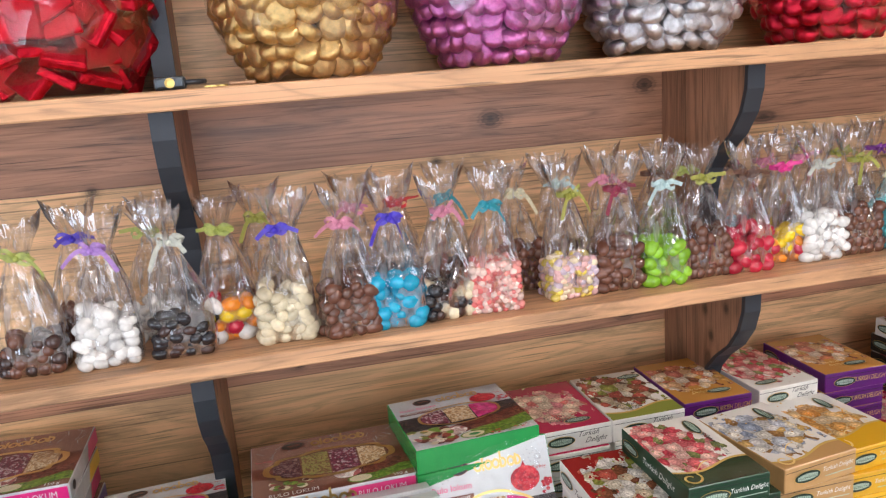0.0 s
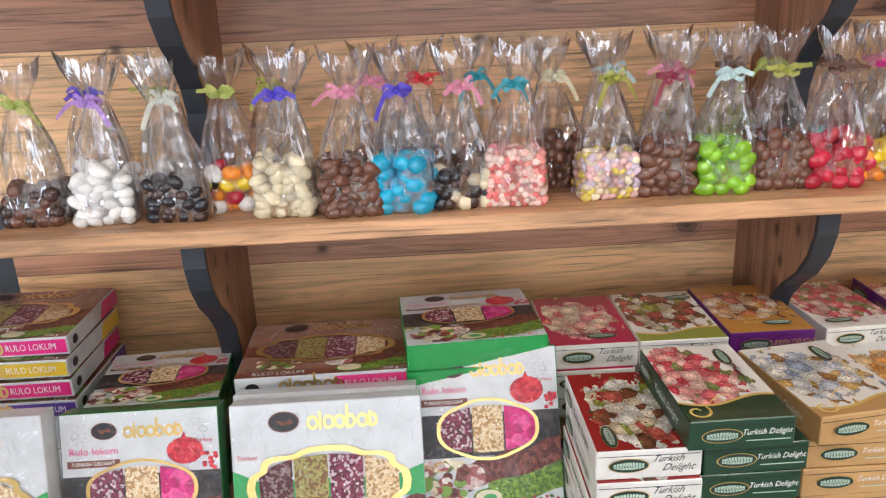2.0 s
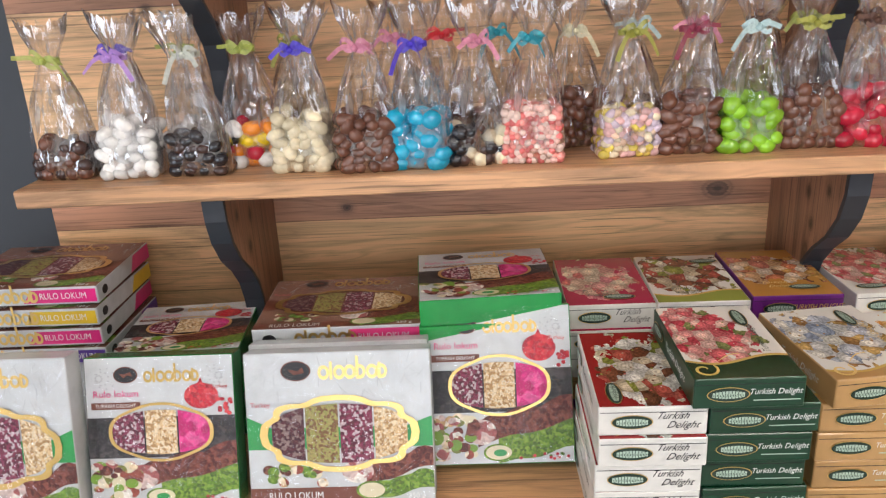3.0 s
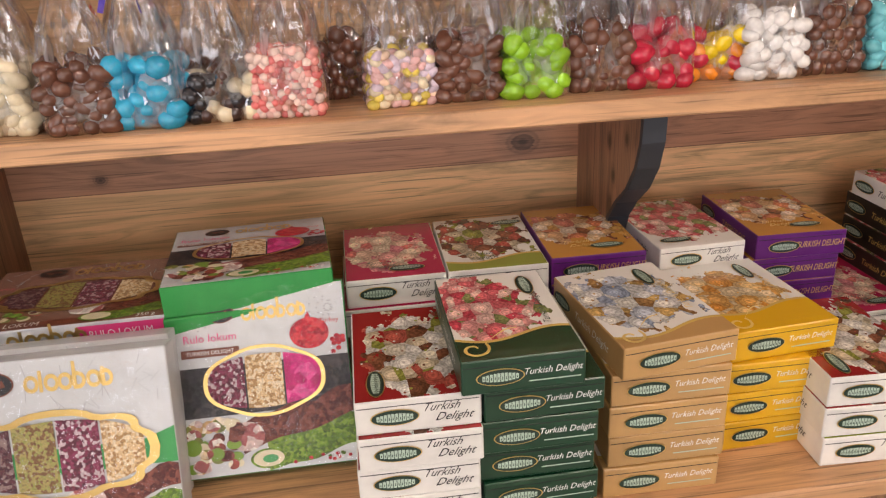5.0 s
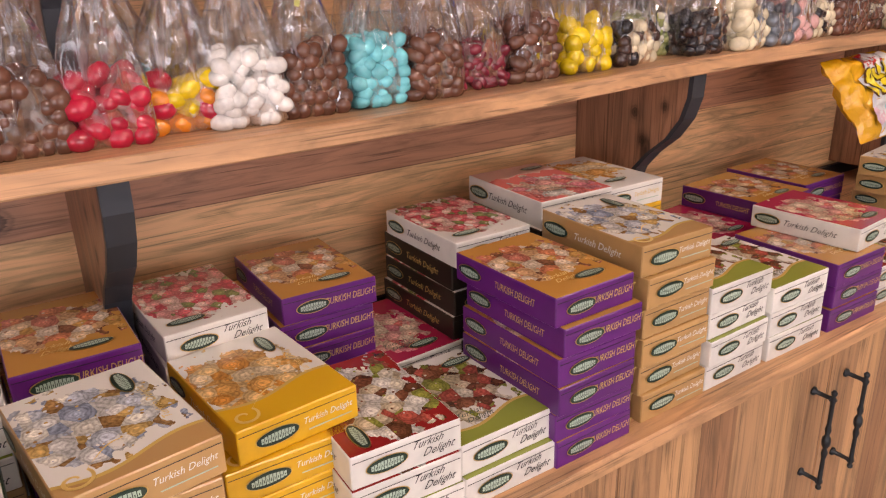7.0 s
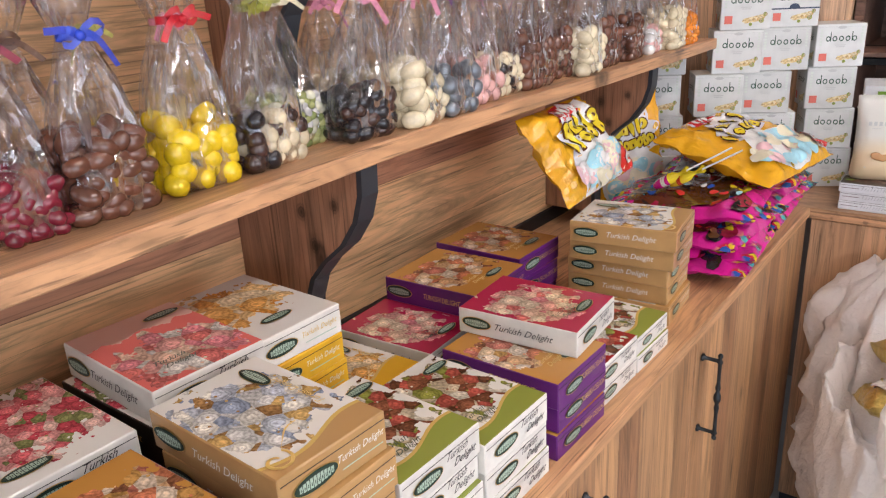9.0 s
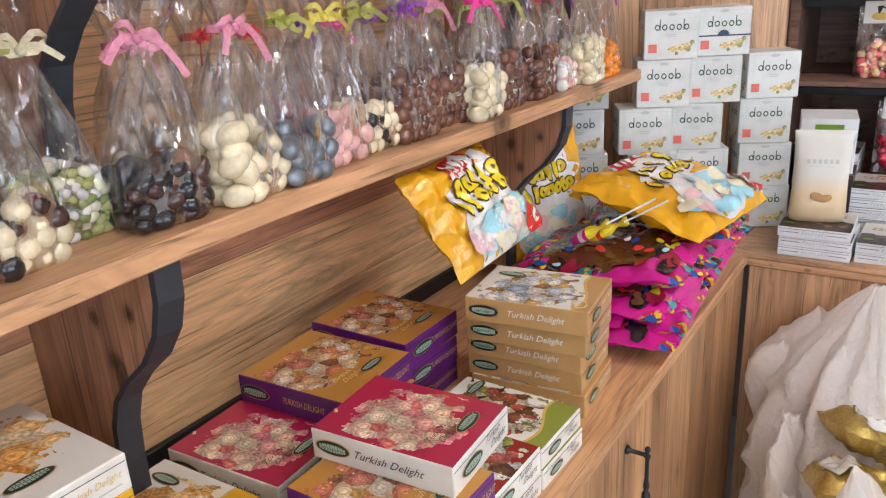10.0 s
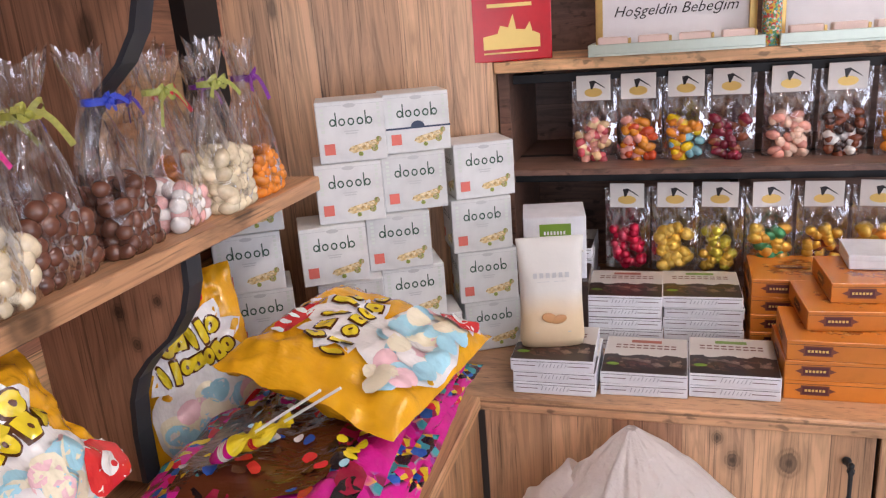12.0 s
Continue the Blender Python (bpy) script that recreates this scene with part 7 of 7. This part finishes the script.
def in_corner(p):
    """Keeps a bag off the floor and the two cabinet fronts."""
    return Vector((min(p.x, 2.766), min(p.y, 1.366), max(p.z, 0.001)))


def tent_bag(base, apex, wide, label, seed):
    """A limp bag pulled up to one corner, folds running down from it."""
    e = thing("carrier_bag", pose(0, 0, 0), label, "plastic bag", "carrier bags on the floor")
    bm = bmesh.new()
    rings = []
    seg, levels = 150, 70
    for j in range(levels + 1):
        v = 1 - (1 - j / levels) ** 1.5 if j < levels else 0.998
        drop = apex[2] * (1 - v)
        r = wide * math.tanh(drop / (wide * 0.82)) + 0.006
        row = []
        for i in range(seg):
            a = 2 * math.pi * i / seg
            d = Vector((math.cos(a), math.sin(a), 0))
            k = v ** 1.3
            c = Vector((base[0] + (apex[0] - base[0]) * k, base[1] + (apex[1] - base[1]) * k, apex[2] * v))
            f = 0.30 * fold(Vector((d.x * 1.6, d.y * 1.6, drop * 1.5)), seed) + 0.13 * fold(Vector((d.x * 4.2, d.y * 4.2, drop * 4.0)), seed + 4) + 0.09 * fold(Vector((d.x * 7, d.y * 7, drop * 22)), seed + 9)
            sag = 0.045 * fold(Vector((d.x * 2.5, d.y * 2.5, drop * 11)), seed + 2)
            p = c + d * (r * (0.80 + f * 1.3) + sag * min(1, drop * 8)) + Vector((0, 0, -0.02 * fold(Vector((d.x * 3, d.y * 3, 0)), seed) * min(1, drop * 6)))
            row.append(bm.verts.new(in_corner(p)))
        rings.append(row)
    skin(bm, rings)
    bm.faces.new(rings[-1])
    part("bag", bm, plastic.m, e, smooth=True)
    return e


def rolled_handle(e, points, radius, seed):
    """A limp, flattened loop of plastic hanging off a bag."""
    bm = bmesh.new()
    rings = []
    n = 40
    pts = [Vector(p) for p in points]
    for j in range(n + 1):
        s = j / n * (len(pts) - 1)
        i = min(int(s), len(pts) - 2)
        f = s - i
        f = f * f * (3 - 2 * f)
        c = pts[i].lerp(pts[i + 1], f)
        r = radius * (0.45 + 0.55 * math.sin(math.pi * min(1, 0.12 + 0.80 * j / n)))
        row = []
        for q in range(44):
            a = 2 * math.pi * q / 44
            d = Vector((0.75 * math.cos(a), 0.6 * math.sin(a), 0.8 * math.sin(a)))
            row.append(bm.verts.new(in_corner(c + d * r * (0.8 + 0.7 * fold(c * 9 + d * 0.8, seed) + 0.35 * fold(c * 24 + d * 1.6, seed + 3)))))
        rings.append(row)
    skin(bm, rings)
    part("handle", bm, plastic.m, e, "slack plastic carrying loop", True)


def open_bag(c, wide, rim, seed, label):
    """An upright bag with a slack, folded-over mouth and a filling level inside."""
    e = thing("carrier_bag", pose(0, 0, 0), label, "plastic bag", "carrier bags on the floor")
    bm = bmesh.new()
    rings = []
    seg = 150
    for j in range(61):
        v = j / 60
        row = []
        for i in range(seg):
            a = 2 * math.pi * i / seg
            d = Vector((math.cos(a), math.sin(a) * 0.92, 0))
            lip = rim + 0.060 * math.cos(a - 0.9) + 0.055 * (fold(Vector((d.x * 2.4, d.y * 2.4, 0)), seed) - 0.3) + 0.02 * fold(Vector((d.x * 7, d.y * 7, 0)), seed)
            if v < 0.8:
                w = v / 0.8
                z, r = lip * w, wide * (0.78 + 0.30 * math.sin(math.pi * 0.55 * w))
            else:
                w = (v - 0.8) / 0.2
                z, r = lip - 0.10 * w, wide * (1.06 - 0.16 * w - 0.04 * math.sin(math.pi * w))
            f = 0.22 * fold(Vector((d.x * 2.2, d.y * 2.2, z * 2.2)), seed) + 0.12 * fold(Vector((d.x * 5, d.y * 5, z * 6)), seed + 5) + 0.05 * fold(Vector((d.x * 11, d.y * 11, z * 14)), seed + 8)
            row.append(bm.verts.new(in_corner(Vector((c[0], c[1], z)) + d * r * (0.84 + 1.1 * f))))
        rings.append(row)
    skin(bm, rings)
    bm.faces.new(rings[-1])
    part("bag", bm, plastic.m, e, smooth=True)
    return e


main_bag = tent_bag((2.47, 0.98), (2.722, 1.121, 0.905), 0.235, "limp white plastic carrier bag leaning on the cabinet", 3.1)
rolled_handle(main_bag, [(2.71, 1.19, 0.80), (2.69, 1.245, 0.735), (2.66, 1.285, 0.675), (2.64, 1.295, 0.61), (2.66, 1.27, 0.50)], 0.060, 6.3)
gold_bag = open_bag((2.405, 1.055), 0.185, 0.655, 5.7, "open white plastic carrier bag holding gold packets")
rolled_handle(gold_bag, [(2.245, 1.10, 0.60), (2.235, 1.10, 0.70), (2.26, 1.08, 0.755), (2.30, 1.06, 0.72)], 0.030, 2.2)
for x, y, z, a, b, c in ((2.46, 1.090, 0.715, 28, 16, 30), (2.42, 1.000, 0.700, 40, -12, 75), (2.36, 1.115, 0.680, 22, 10, 110), (2.37, 1.02, 0.665, 18, -14, 20)):
    e = thing("gold_packet", pose(x, y, z, a, b, c), "shiny gold foil packet poking out of bag", "packet", "gold packets")
    bm = bmesh.new()
    pillow(bm, 0.11, 0.15, 0.030, x * 9, 20)
    part("pouch", bm, gold_pack, e, smooth=True)
    bm = bmesh.new()
    decal(bm, boxy, 0.0, 0.05, 0.030, 0.040, 0.0, 0.11, 0.15, 0.030, x * 9, 0.0015)
    part("label", bm, pack_white, e, "white paper label", True)
